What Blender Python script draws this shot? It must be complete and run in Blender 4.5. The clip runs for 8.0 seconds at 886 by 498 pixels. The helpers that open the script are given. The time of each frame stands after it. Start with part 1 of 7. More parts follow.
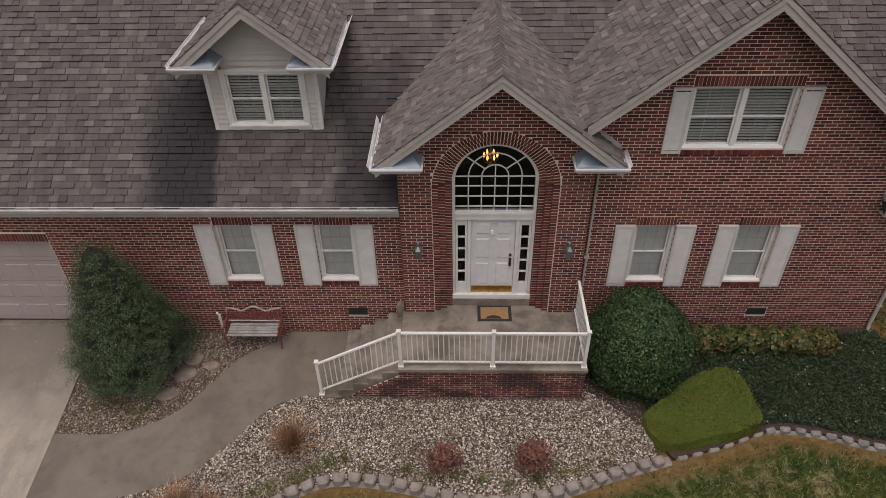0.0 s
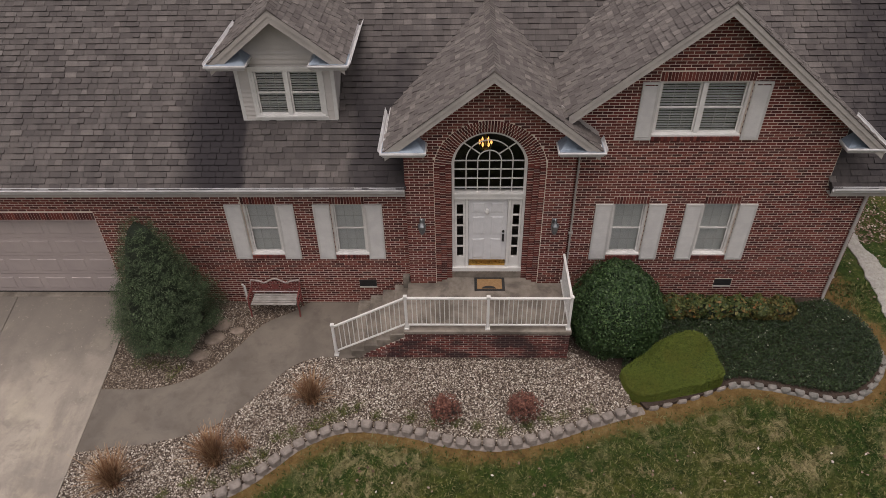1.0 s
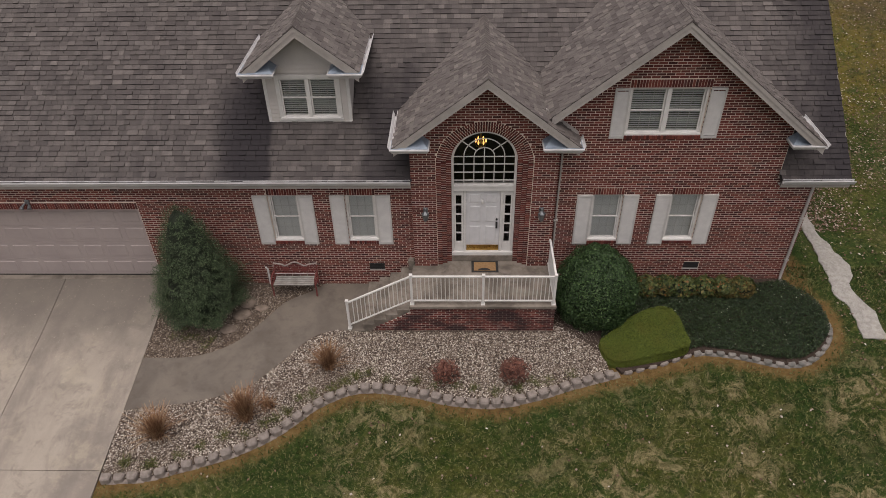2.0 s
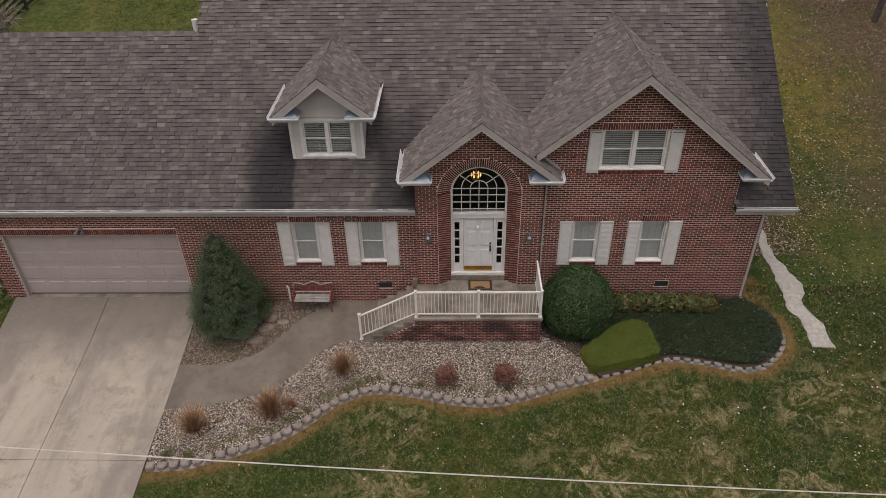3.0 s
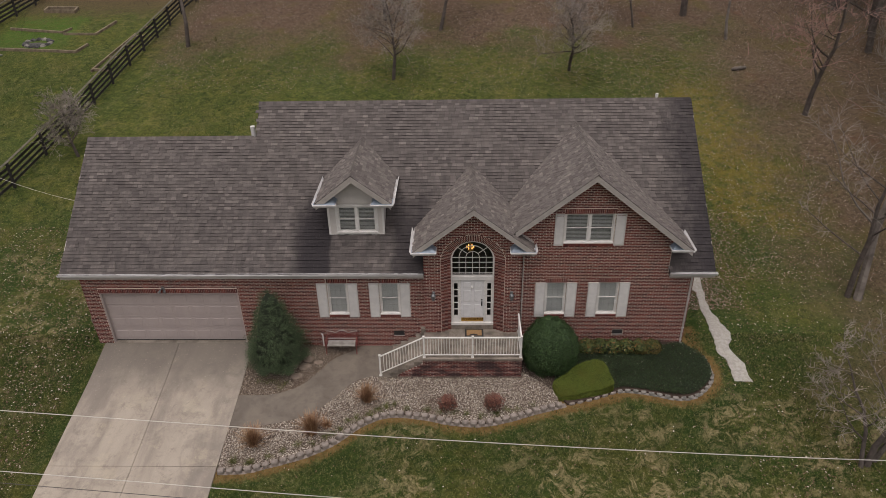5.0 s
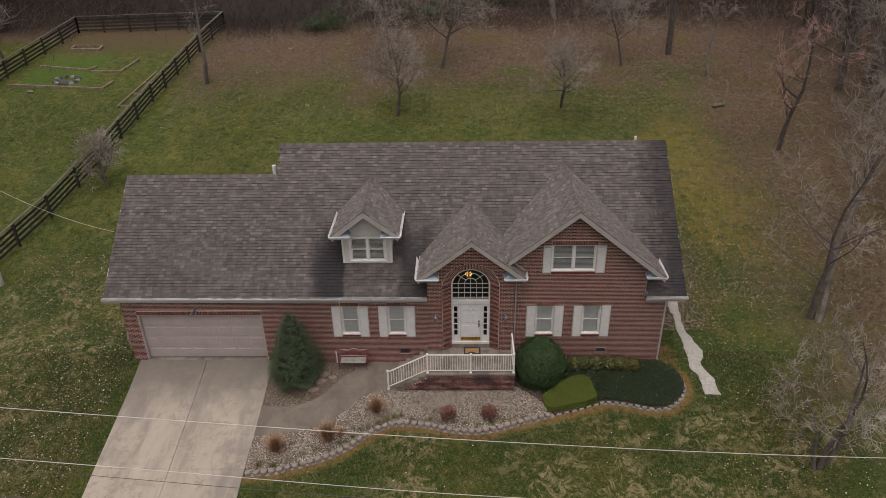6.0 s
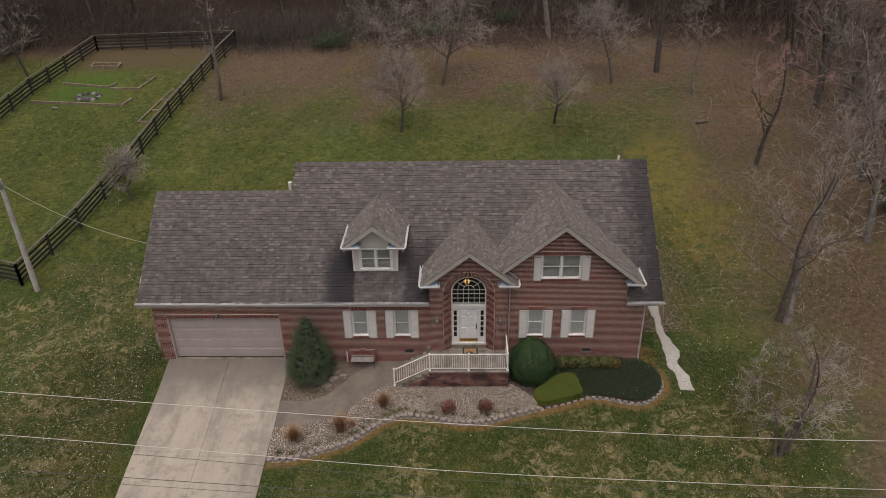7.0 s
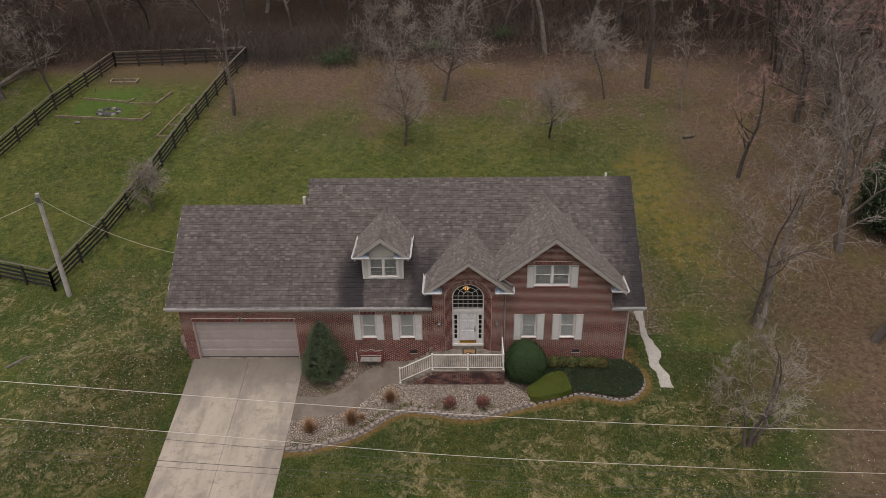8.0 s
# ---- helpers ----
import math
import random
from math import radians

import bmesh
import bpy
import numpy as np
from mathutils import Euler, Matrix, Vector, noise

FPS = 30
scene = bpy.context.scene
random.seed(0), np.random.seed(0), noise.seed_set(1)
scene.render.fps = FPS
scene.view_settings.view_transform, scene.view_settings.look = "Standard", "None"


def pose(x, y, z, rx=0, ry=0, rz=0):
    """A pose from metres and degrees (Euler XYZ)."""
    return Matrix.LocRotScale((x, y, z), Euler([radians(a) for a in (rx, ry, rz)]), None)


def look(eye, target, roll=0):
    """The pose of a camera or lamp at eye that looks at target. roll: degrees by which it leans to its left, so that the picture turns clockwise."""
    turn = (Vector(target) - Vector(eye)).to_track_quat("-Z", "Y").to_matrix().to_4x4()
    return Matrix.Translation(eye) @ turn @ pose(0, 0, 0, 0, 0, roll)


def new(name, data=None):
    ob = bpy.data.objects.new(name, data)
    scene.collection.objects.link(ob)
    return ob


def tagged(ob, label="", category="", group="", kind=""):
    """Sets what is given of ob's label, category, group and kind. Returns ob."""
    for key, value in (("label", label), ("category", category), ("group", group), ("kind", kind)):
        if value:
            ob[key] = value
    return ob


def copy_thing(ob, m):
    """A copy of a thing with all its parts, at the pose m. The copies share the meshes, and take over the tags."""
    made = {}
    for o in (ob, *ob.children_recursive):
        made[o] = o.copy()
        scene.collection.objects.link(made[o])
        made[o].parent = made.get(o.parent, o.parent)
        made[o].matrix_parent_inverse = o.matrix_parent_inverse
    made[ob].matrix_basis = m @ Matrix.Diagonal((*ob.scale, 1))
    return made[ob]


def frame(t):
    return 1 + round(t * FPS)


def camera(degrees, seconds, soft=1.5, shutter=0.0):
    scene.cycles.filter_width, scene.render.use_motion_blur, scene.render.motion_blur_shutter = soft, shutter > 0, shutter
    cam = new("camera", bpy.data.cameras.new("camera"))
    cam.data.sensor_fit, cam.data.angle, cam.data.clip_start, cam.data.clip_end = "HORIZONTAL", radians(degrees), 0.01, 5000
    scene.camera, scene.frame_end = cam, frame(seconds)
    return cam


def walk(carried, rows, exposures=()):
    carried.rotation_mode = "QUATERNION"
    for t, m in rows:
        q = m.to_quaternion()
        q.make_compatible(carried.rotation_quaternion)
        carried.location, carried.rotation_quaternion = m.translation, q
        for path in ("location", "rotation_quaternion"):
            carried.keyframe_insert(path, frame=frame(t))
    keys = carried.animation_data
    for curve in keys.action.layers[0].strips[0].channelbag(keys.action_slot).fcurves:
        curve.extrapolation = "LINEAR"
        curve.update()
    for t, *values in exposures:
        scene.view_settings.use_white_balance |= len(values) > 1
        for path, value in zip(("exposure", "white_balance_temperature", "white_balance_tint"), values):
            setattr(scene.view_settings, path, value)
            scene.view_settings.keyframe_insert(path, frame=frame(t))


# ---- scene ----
cam = camera(65.2, 8.0, soft=0.8)
PATH = [
    (0, (-0.720, -11.106, 11.221), (-0.773, -9.549, 9.967), -1.15),
    (0.5, (-0.700, -12.008, 11.579), (-0.754, -10.448, 10.329), -1.20),
    (1, (-0.680, -12.910, 11.966), (-0.734, -11.352, 10.713), -1.22),
    (2.3, (-0.645, -15.660, 13.330), (-0.696, -14.079, 12.106), -1.20),
    (2.5, (-0.638, -16.119, 13.601), (-0.688, -14.525, 12.394), -1.20),
    (3, (-0.652, -17.351, 14.211), (-0.699, -15.721, 13.054), -1.10),
    (3.5, (-0.638, -18.560, 14.949), (-0.685, -16.902, 13.832), -1.10),
    (4, (-0.636, -19.812, 15.719), (-0.681, -18.127, 14.642), -1.10),
    (4.5, (-0.595, -21.076, 16.593), (-0.642, -19.372, 15.548), -1.10),
    (6, (-0.489, -25.067, 19.536), (-0.540, -23.316, 18.571), -1.10),
    (6.5, (-0.476, -26.425, 20.405), (-0.527, -24.671, 19.446), -1.10),
    (7, (-0.441, -27.746, 21.329), (-0.492, -25.990, 20.374), -1.10),
    (7.5, (-0.406, -29.076, 22.312), (-0.459, -27.319, 21.358), -1.10),
    (8, (-0.384, -30.410, 23.190), (-0.438, -28.650, 22.242), -1.10),
]
walk(cam, [(t, look(eye, target, roll)) for t, eye, target, roll in PATH], [(0, 0.13, 6800, 14.5), (8, 0.17, 6850, 13)])

# ---- light ----
world = bpy.data.worlds.new("overcast_sky")
scene.world = world
world.use_nodes = True
wn = world.node_tree
wn.nodes.clear()
sky = wn.nodes.new("ShaderNodeTexSky")
sky.sky_type, sky.sun_disc = "NISHITA", False
sky.sun_elevation, sky.sun_rotation = radians(77), radians(188)
sky.dust_density, sky.ozone_density = 6.0, 1.0
sky_grey = wn.nodes.new("ShaderNodeHueSaturation")
sky_grey.inputs["Saturation"].default_value = 0.25
bg = wn.nodes.new("ShaderNodeBackground")
bg.inputs["Strength"].default_value = 0.14
wout = wn.nodes.new("ShaderNodeOutputWorld")
wn.links.new(sky.outputs["Color"], sky_grey.inputs["Color"])
wn.links.new(sky_grey.outputs["Color"], bg.inputs["Color"])
wn.links.new(bg.outputs["Background"], wout.inputs["Surface"])
sun = new("sun", bpy.data.lights.new("sun", "SUN"))
sun.data.energy, sun.data.angle, sun.data.color = 0.6, radians(60), (1.0, 0.95, 0.90)
sun.matrix_world = look((-2, -13.5, 60), (0, 0, 0))


# ---- materials ----
class Nodes:
    """A small wrapper round a material's node tree."""
    def __init__(self, name):
        self.mat = bpy.data.materials.new(name)
        self.mat.use_nodes = True
        self.t = self.mat.node_tree
        self.bsdf = self.t.nodes["Principled BSDF"]
        self.geo = self.t.nodes.new("ShaderNodeNewGeometry")
        self.pos = self.geo.outputs["Position"]

    def put(self, socket, value):
        if hasattr(value, "is_linked"):
            self.t.links.new(value, socket)
        elif isinstance(value, tuple) and len(value) == 3 and socket.type == "RGBA":
            socket.default_value = (*value, 1)
        else:
            socket.default_value = value

    def noise(self, scale, detail=4.0, rough=0.6, stretch=None, distort=0.0):
        n = self.t.nodes.new("ShaderNodeTexNoise")
        vec = self.pos
        if stretch:
            m = self.t.nodes.new("ShaderNodeMapping")
            m.inputs["Scale"].default_value = stretch
            self.t.links.new(vec, m.inputs["Vector"])
            vec = m.outputs["Vector"]
        self.t.links.new(vec, n.inputs["Vector"])
        n.inputs["Scale"].default_value, n.inputs["Detail"].default_value = scale, detail
        n.inputs["Roughness"].default_value, n.inputs["Distortion"].default_value = rough, distort
        return n.outputs["Fac"]

    def ramp(self, fac, lo, hi, a=0.0, b=1.0):
        n = self.t.nodes.new("ShaderNodeMapRange")
        n.interpolation_type = "SMOOTHSTEP"
        self.put(n.inputs["Value"], fac)
        for key, v in (("From Min", lo), ("From Max", hi), ("To Min", a), ("To Max", b)):
            n.inputs[key].default_value = v
        return n.outputs["Result"]

    def math(self, op, a, b=0.0):
        n = self.t.nodes.new("ShaderNodeMath")
        n.operation = op
        self.put(n.inputs[0], a)
        self.put(n.inputs[1], b)
        return n.outputs[0]

    def mix(self, fac, a, b, blend="MIX"):
        n = self.t.nodes.new("ShaderNodeMix")
        n.data_type, n.blend_type = "RGBA", blend
        self.put(n.inputs[0], fac)
        self.put(n.inputs[6], a)
        self.put(n.inputs[7], b)
        return n.outputs[2]

    def axis(self, i):
        n = self.t.nodes.new("ShaderNodeSeparateXYZ")
        self.t.links.new(self.pos, n.inputs[0])
        return n.outputs[i]

    def island(self):
        return self.geo.outputs["Random Per Island"]

    def single(self):
        return self.t.nodes.new("ShaderNodeObjectInfo").outputs["Random"]

    def spread(self, fac, stops):
        """Colours spread along 0..1."""
        n = self.t.nodes.new("ShaderNodeValToRGB")
        while len(n.color_ramp.elements) < len(stops):
            n.color_ramp.elements.new(0.5)
        for e, (p, c) in zip(n.color_ramp.elements, stops):
            e.position, e.color = p, (*c, 1)
        self.put(n.inputs["Fac"], fac)
        return n.outputs["Color"]

    def done(self, colour, rough=0.8, bump=None, height=0.01, metal=0.0, spec=0.4):
        self.put(self.bsdf.inputs["Base Color"], colour)
        self.put(self.bsdf.inputs["Roughness"], rough)
        self.bsdf.inputs["Metallic"].default_value = metal
        self.bsdf.inputs["Specular IOR Level"].default_value = spec
        if bump is not None:
            b = self.t.nodes.new("ShaderNodeBump")
            b.inputs["Distance"].default_value = height
            b.inputs["Strength"].default_value = 0.7
            self.put(b.inputs["Height"], bump)
            self.t.links.new(b.outputs["Normal"], self.bsdf.inputs["Normal"])
        return self.mat


def plain(name, a, b, scale=6.0, rough=0.6, grain=60.0, height=0.002, metal=0.0, spec=0.4, stretch=None):
    """A surface of two near colours with stains and fine grain."""
    n = Nodes(name)
    c = n.mix(n.ramp(n.noise(scale, 5), 0.3, 0.7), a, b)
    c = n.mix(n.ramp(n.noise(grain, 3, stretch=stretch), 0.2, 0.8, 0.0, 0.25), c, tuple(v * 0.6 for v in b))
    return n.done(c, n.ramp(n.noise(scale * 2), 0.2, 0.8, max(rough - 0.1, 0), min(rough + 0.12, 1)), n.noise(grain), height, metal, spec)


def brick_material(name, single, damp=False):
    n = Nodes(name)
    r = n.single() if single else n.island()
    c = n.spread(r, ((0.0, (0.050, 0.015, 0.015)), (0.3, (0.105, 0.026, 0.023)), (0.65, (0.150, 0.037, 0.030)), (0.9, (0.205, 0.060, 0.046)), (1.0, (0.085, 0.042, 0.040))))
    c = n.mix(n.ramp(n.noise(45, 4), 0.35, 0.75, 0.0, 0.45), c, (0.10, 0.035, 0.03))
    c = n.mix(n.ramp(n.noise(0.9, 5), 0.55, 0.8, 0.0, 0.3), c, (0.24, 0.15, 0.12))
    if damp:
        c = n.mix(n.ramp(n.noise(1.6, 6, 0.7, stretch=(0.8, 1, 1.6)), 0.42, 0.62, 0.0, 0.85), c, (0.030, 0.020, 0.022))
        c = n.mix(n.ramp(n.noise(2.4, 5, 0.7), 0.58, 0.70, 0.0, 0.5), c, (0.20, 0.15, 0.14))
    return n.done(c, 0.85, n.noise(90, 4), 0.004, spec=0.25)


def mortar_material(name="mortar", damp=False):
    n = Nodes(name)
    c = n.mix(n.ramp(n.noise(3, 5), 0.3, 0.7), (0.76, 0.655, 0.57), (0.62, 0.525, 0.455))
    c = n.mix(n.ramp(n.noise(140, 2), 0.4, 0.8, 0.0, 0.3), c, (0.25, 0.20, 0.17))
    if damp:
        c = n.mix(n.ramp(n.noise(1.6, 6, 0.7, stretch=(0.8, 1, 1.6)), 0.38, 0.60, 0.15, 0.9), c, (0.09, 0.07, 0.065))
    return n.done(c, 0.95, n.noise(160), 0.003, spec=0.2)


def far_brick_material():
    """Bricks of the sides that stay out of reach."""
    n = Nodes("side_brick")
    t = n.t.nodes.new("ShaderNodeTexBrick")
    m = n.t.nodes.new("ShaderNodeMapping")
    m.inputs["Rotation"].default_value = (radians(90), 0, radians(90))
    n.t.links.new(n.pos, m.inputs["Vector"])
    n.t.links.new(m.outputs["Vector"], t.inputs["Vector"])
    t.inputs["Scale"].default_value = 1.0
    t.inputs["Brick Width"].default_value, t.inputs["Row Height"].default_value = 0.213, 0.0677
    t.inputs["Mortar Size"].default_value = 0.006
    t.inputs["Color1"].default_value, t.inputs["Color2"].default_value = (0.11, 0.03, 0.024, 1), (0.2, 0.055, 0.04, 1)
    t.inputs["Mortar"].default_value = (0.42, 0.34, 0.28, 1)
    return n.done(t.outputs["Color"], 0.88, n.noise(60), 0.004, spec=0.25)


def shingle_material(name, stain_and_shade, single=False):
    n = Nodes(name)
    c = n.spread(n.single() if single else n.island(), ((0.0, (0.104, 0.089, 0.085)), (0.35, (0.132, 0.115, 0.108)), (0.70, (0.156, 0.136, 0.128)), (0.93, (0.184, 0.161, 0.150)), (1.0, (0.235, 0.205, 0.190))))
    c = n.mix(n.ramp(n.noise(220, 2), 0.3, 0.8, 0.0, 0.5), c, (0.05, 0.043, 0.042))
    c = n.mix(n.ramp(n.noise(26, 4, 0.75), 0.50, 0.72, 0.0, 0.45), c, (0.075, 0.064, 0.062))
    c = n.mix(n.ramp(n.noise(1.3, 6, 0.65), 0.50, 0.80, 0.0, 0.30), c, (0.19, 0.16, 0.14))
    # dark algae in thin streaks all over and broad runs beside the dormer and along the gable end; the streaks also
    # paint the main slope's shade
    streak = n.ramp(n.noise(2.2, 7, 0.75, stretch=(1.6, 0.35, 0.35)), 0.66 - 0.40 * stain_and_shade, 0.95 - 0.20 * stain_and_shade, 0.20 * stain_and_shade, 1.0 - 0.42 * stain_and_shade)
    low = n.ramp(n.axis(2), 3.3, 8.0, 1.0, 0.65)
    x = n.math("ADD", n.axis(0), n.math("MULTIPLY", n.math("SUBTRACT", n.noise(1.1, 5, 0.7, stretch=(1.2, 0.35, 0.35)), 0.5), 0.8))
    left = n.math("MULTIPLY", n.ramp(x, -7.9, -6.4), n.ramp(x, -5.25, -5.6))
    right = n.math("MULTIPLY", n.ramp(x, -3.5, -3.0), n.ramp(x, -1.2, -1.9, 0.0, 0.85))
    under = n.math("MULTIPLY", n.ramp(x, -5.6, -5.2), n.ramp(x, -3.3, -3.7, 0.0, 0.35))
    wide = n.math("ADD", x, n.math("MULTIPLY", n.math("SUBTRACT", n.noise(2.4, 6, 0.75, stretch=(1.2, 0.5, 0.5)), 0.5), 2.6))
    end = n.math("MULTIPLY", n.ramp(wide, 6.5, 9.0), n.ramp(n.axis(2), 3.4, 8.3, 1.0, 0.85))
    reach = n.ramp(n.math("ADD", n.axis(2), n.math("MULTIPLY", n.noise(1.4, 4, 0.6, stretch=(1.5, 0.2, 0.2)), 2.0)), 5.7, 7.6, 0.95 * stain_and_shade, 0.0)
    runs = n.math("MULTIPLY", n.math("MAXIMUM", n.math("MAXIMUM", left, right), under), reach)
    both = n.math("MAXIMUM", n.math("MULTIPLY", streak, low), n.math("MAXIMUM", runs, n.math("MULTIPLY", end, 0.93 * stain_and_shade)))
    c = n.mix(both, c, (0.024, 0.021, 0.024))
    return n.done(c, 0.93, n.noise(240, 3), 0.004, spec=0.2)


def concrete_material(name, light, dark, scale=0.6):
    n = Nodes(name)
    c = n.mix(n.ramp(n.noise(scale, 8, 0.62, distort=0.4), 0.36, 0.66), light, dark)
    c = n.mix(n.ramp(n.noise(scale * 5, 6), 0.5, 0.75, 0.0, 0.45), c, tuple(v * 0.62 for v in dark))
    c = n.mix(n.ramp(n.noise(120, 3), 0.3, 0.8, 0.0, 0.25), c, tuple(v * 0.7 for v in dark))
    c = n.mix(n.ramp(n.noise(14, 6, 0.8), 0.60, 0.72, 0.0, 0.35), c, tuple(min(1.0, v * 1.35) for v in light))
    return n.done(c, n.ramp(n.noise(1.3), 0.3, 0.7, 0.55, 0.85), n.noise(150), 0.002, spec=0.35)


def drive_material():
    """Old concrete: pale wheel lanes, grey oil and damp towards the garage, lichen flecks."""
    n = Nodes("driveway_concrete")
    lanes = n.noise(0.75, 6, 0.6, stretch=(1.0, 0.22, 1.0), distort=0.3)
    c = n.mix(n.ramp(lanes, 0.38, 0.60), (0.345, 0.297, 0.248), (0.215, 0.183, 0.158))
    c = n.mix(n.ramp(n.noise(0.9, 7, 0.7), 0.52, 0.68, 0.0, 0.55), c, (0.40, 0.345, 0.265))
    c = n.mix(n.ramp(n.noise(1.7, 8, 0.75, distort=0.5), 0.50, 0.66, 0.0, 0.55), c, (0.165, 0.140, 0.122))
    c = n.mix(n.ramp(n.noise(0.45, 6, 0.7, distort=0.8), 0.52, 0.64, 0.0, 0.5), c, (0.185, 0.160, 0.142))
    damp = n.ramp(n.math("ADD", n.axis(1), n.math("MULTIPLY", n.noise(0.8, 6, 0.7), 2.6)), -2.4, 0.6, 0.0, 0.85)
    c = n.mix(damp, c, (0.125, 0.108, 0.094))
    c = n.mix(n.ramp(n.noise(11, 7, 0.82), 0.58, 0.68, 0.0, 0.6), c, (0.45, 0.39, 0.31))
    c = n.mix(n.ramp(n.noise(90, 3), 0.3, 0.8, 0.0, 0.3), c, (0.13, 0.11, 0.095))
    return n.done(c, 0.8, n.noise(150), 0.002, spec=0.3)


def lawn_colour(n):
    """Winter lawn: green, olive and straw, browner under the trees."""
    big, mid, fine = n.noise(0.16, 5, 0.6), n.noise(0.75, 6, 0.68, distort=0.6), n.noise(11, 5, 0.75)
    c = n.mix(n.ramp(mid, 0.38, 0.62), (0.038, 0.061, 0.010), (0.078, 0.080, 0.017))
    c = n.mix(n.ramp(big, 0.42, 0.58, 0.0, 0.8), c, (0.023, 0.052, 0.010))
    c = n.mix(n.ramp(n.noise(2.6, 6, 0.75, distort=0.5), 0.50, 0.64, 0.0, 0.6), c, (0.100, 0.098, 0.026))
    # straw tufts, thick on the front lawn, thin behind the house
    where = n.math("MAXIMUM", n.math("MULTIPLY", n.ramp(n.axis(1), -2.0, -3.5), n.ramp(n.axis(0), -6.0, -1.0, 0.25, 1.0)), n.math("MULTIPLY", n.ramp(n.axis(0), -15.5, -18.0), n.ramp(n.axis(1), 9.0, 4.0, 0.15, 0.8)))
    clump = n.math("MULTIPLY", n.ramp(n.noise(1.5, 8, 0.78, distort=1.2), 0.49, 0.57), n.ramp(n.noise(0.42, 4, 0.6), 0.40, 0.58))
    c = n.mix(n.ramp(n.noise(3.6, 8, 0.8), 0.49, 0.60, 0.0, 0.75), c, (0.015, 0.032, 0.007))
    c = n.mix(n.ramp(n.noise(9.5, 6, 0.8), 0.53, 0.62, 0.0, 0.6), c, (0.185, 0.165, 0.070))
    c = n.mix(n.ramp(fine, 0.40, 0.66, 0.0, 0.5), c, (0.024, 0.033, 0.010))
    c = n.mix(n.ramp(n.axis(1), 8.0, 13.0, 0.0, 0.15), c, (0.105, 0.098, 0.022))
    behind = n.ramp(n.axis(1), 6.0, 10.0)
    c = n.mix(n.math("MULTIPLY", behind, n.ramp(n.noise(2.1, 7, 0.8, distort=0.6), 0.50, 0.60, 0.0, 0.6)), c, (0.122, 0.124, 0.030))
    c = n.mix(n.math("MULTIPLY", behind, n.ramp(n.noise(1.7, 7, 0.8, distort=0.8), 0.52, 0.62, 0.0, 0.75)), c, (0.014, 0.030, 0.006))
    tuft_tone = n.mix(n.ramp(fine, 0.38, 0.66), (0.300, 0.245, 0.140), (0.120, 0.100, 0.045))
    c = n.mix(n.math("MULTIPLY", n.math("MULTIPLY", clump, n.math("MAXIMUM", where, 0.15)), 0.9), c, tuft_tone)
    # leaf litter and bare earth under the trees behind and beside the house
    wob = n.math("MULTIPLY", n.math("SUBTRACT", n.noise(0.22, 5, 0.6), 0.5), 22.0)
    back = n.ramp(n.math("ADD", n.axis(1), wob), 24.0, 33.0)
    side = n.ramp(n.math("ADD", n.axis(0), n.math("MULTIPLY", wob, 0.6)), 12.5, 20.0, 0.0, 0.92)
    garden = n.math("MAXIMUM", n.ramp(n.axis(0), -25.0, -20.0), n.ramp(n.axis(1), 35.5, 38.5))
    litter = n.math("MAXIMUM", n.math("MULTIPLY", back, garden), side)
    earth = n.spread(n.noise(3.4, 9, 0.85), ((0.34, (0.034, 0.022, 0.016)), (0.5, (0.092, 0.062, 0.042)), (0.64, (0.150, 0.108, 0.078)), (0.75, (0.20, 0.150, 0.115))))
    earth = n.mix(n.ramp(n.noise(0.35, 4), 0.5, 0.72, 0.0, 0.7), earth, (0.092, 0.076, 0.022))
    earth = n.mix(n.ramp(n.noise(0.5, 5, 0.7), 0.55, 0.70, 0.0, 0.5), earth, (0.125, 0.062, 0.040))
    # earth blends to near black from about y 36 towards the woods
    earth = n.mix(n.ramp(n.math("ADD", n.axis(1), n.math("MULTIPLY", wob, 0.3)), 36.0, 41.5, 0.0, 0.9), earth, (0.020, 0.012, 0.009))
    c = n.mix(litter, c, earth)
    drift = n.math("MULTIPLY", n.math("SUBTRACT", n.noise(0.45, 6, 0.65), 0.5), 6.0)
    ax, ay = n.math("ADD", n.axis(0), drift), n.math("SUBTRACT", n.axis(1), n.math("MULTIPLY", drift, 1.5))
    gold = n.math("MULTIPLY", n.math("MULTIPLY", n.ramp(ax, 11.2, 13.0), n.ramp(ax, 18.0, 15.0)), n.math("MULTIPLY", n.ramp(ay, 6.0, 9.0), n.ramp(ay, 25.0, 20.0)))
    c = n.mix(n.math("MULTIPLY", gold, n.ramp(n.noise(1.6, 6, 0.75), 0.38, 0.62, 0.05, 0.62)), c, (0.165, 0.122, 0.024))
    # fresh grass in the garden plots, trodden earth at the paddock's far end
    gx, gy = n.axis(0), n.axis(1)
    edge = n.math("MULTIPLY", n.math("SUBTRACT", n.noise(1.1, 4), 0.5), 1.2)
    plot = n.math("MULTIPLY", n.math("MULTIPLY", n.ramp(n.math("ADD", gx, edge), -35.6, -34.9), n.ramp(n.math("ADD", gx, edge), -29.2, -30.2)), n.math("MULTIPLY", n.ramp(n.math("ADD", gy, edge), 27.7, 28.2), n.ramp(n.math("ADD", gy, edge), 34.2, 33.4)))
    c = n.mix(n.math("MULTIPLY", plot, n.ramp(n.noise(2.2, 6, 0.75), 0.36, 0.62, 0.85, 0.25)), c, (0.050, 0.098, 0.016))
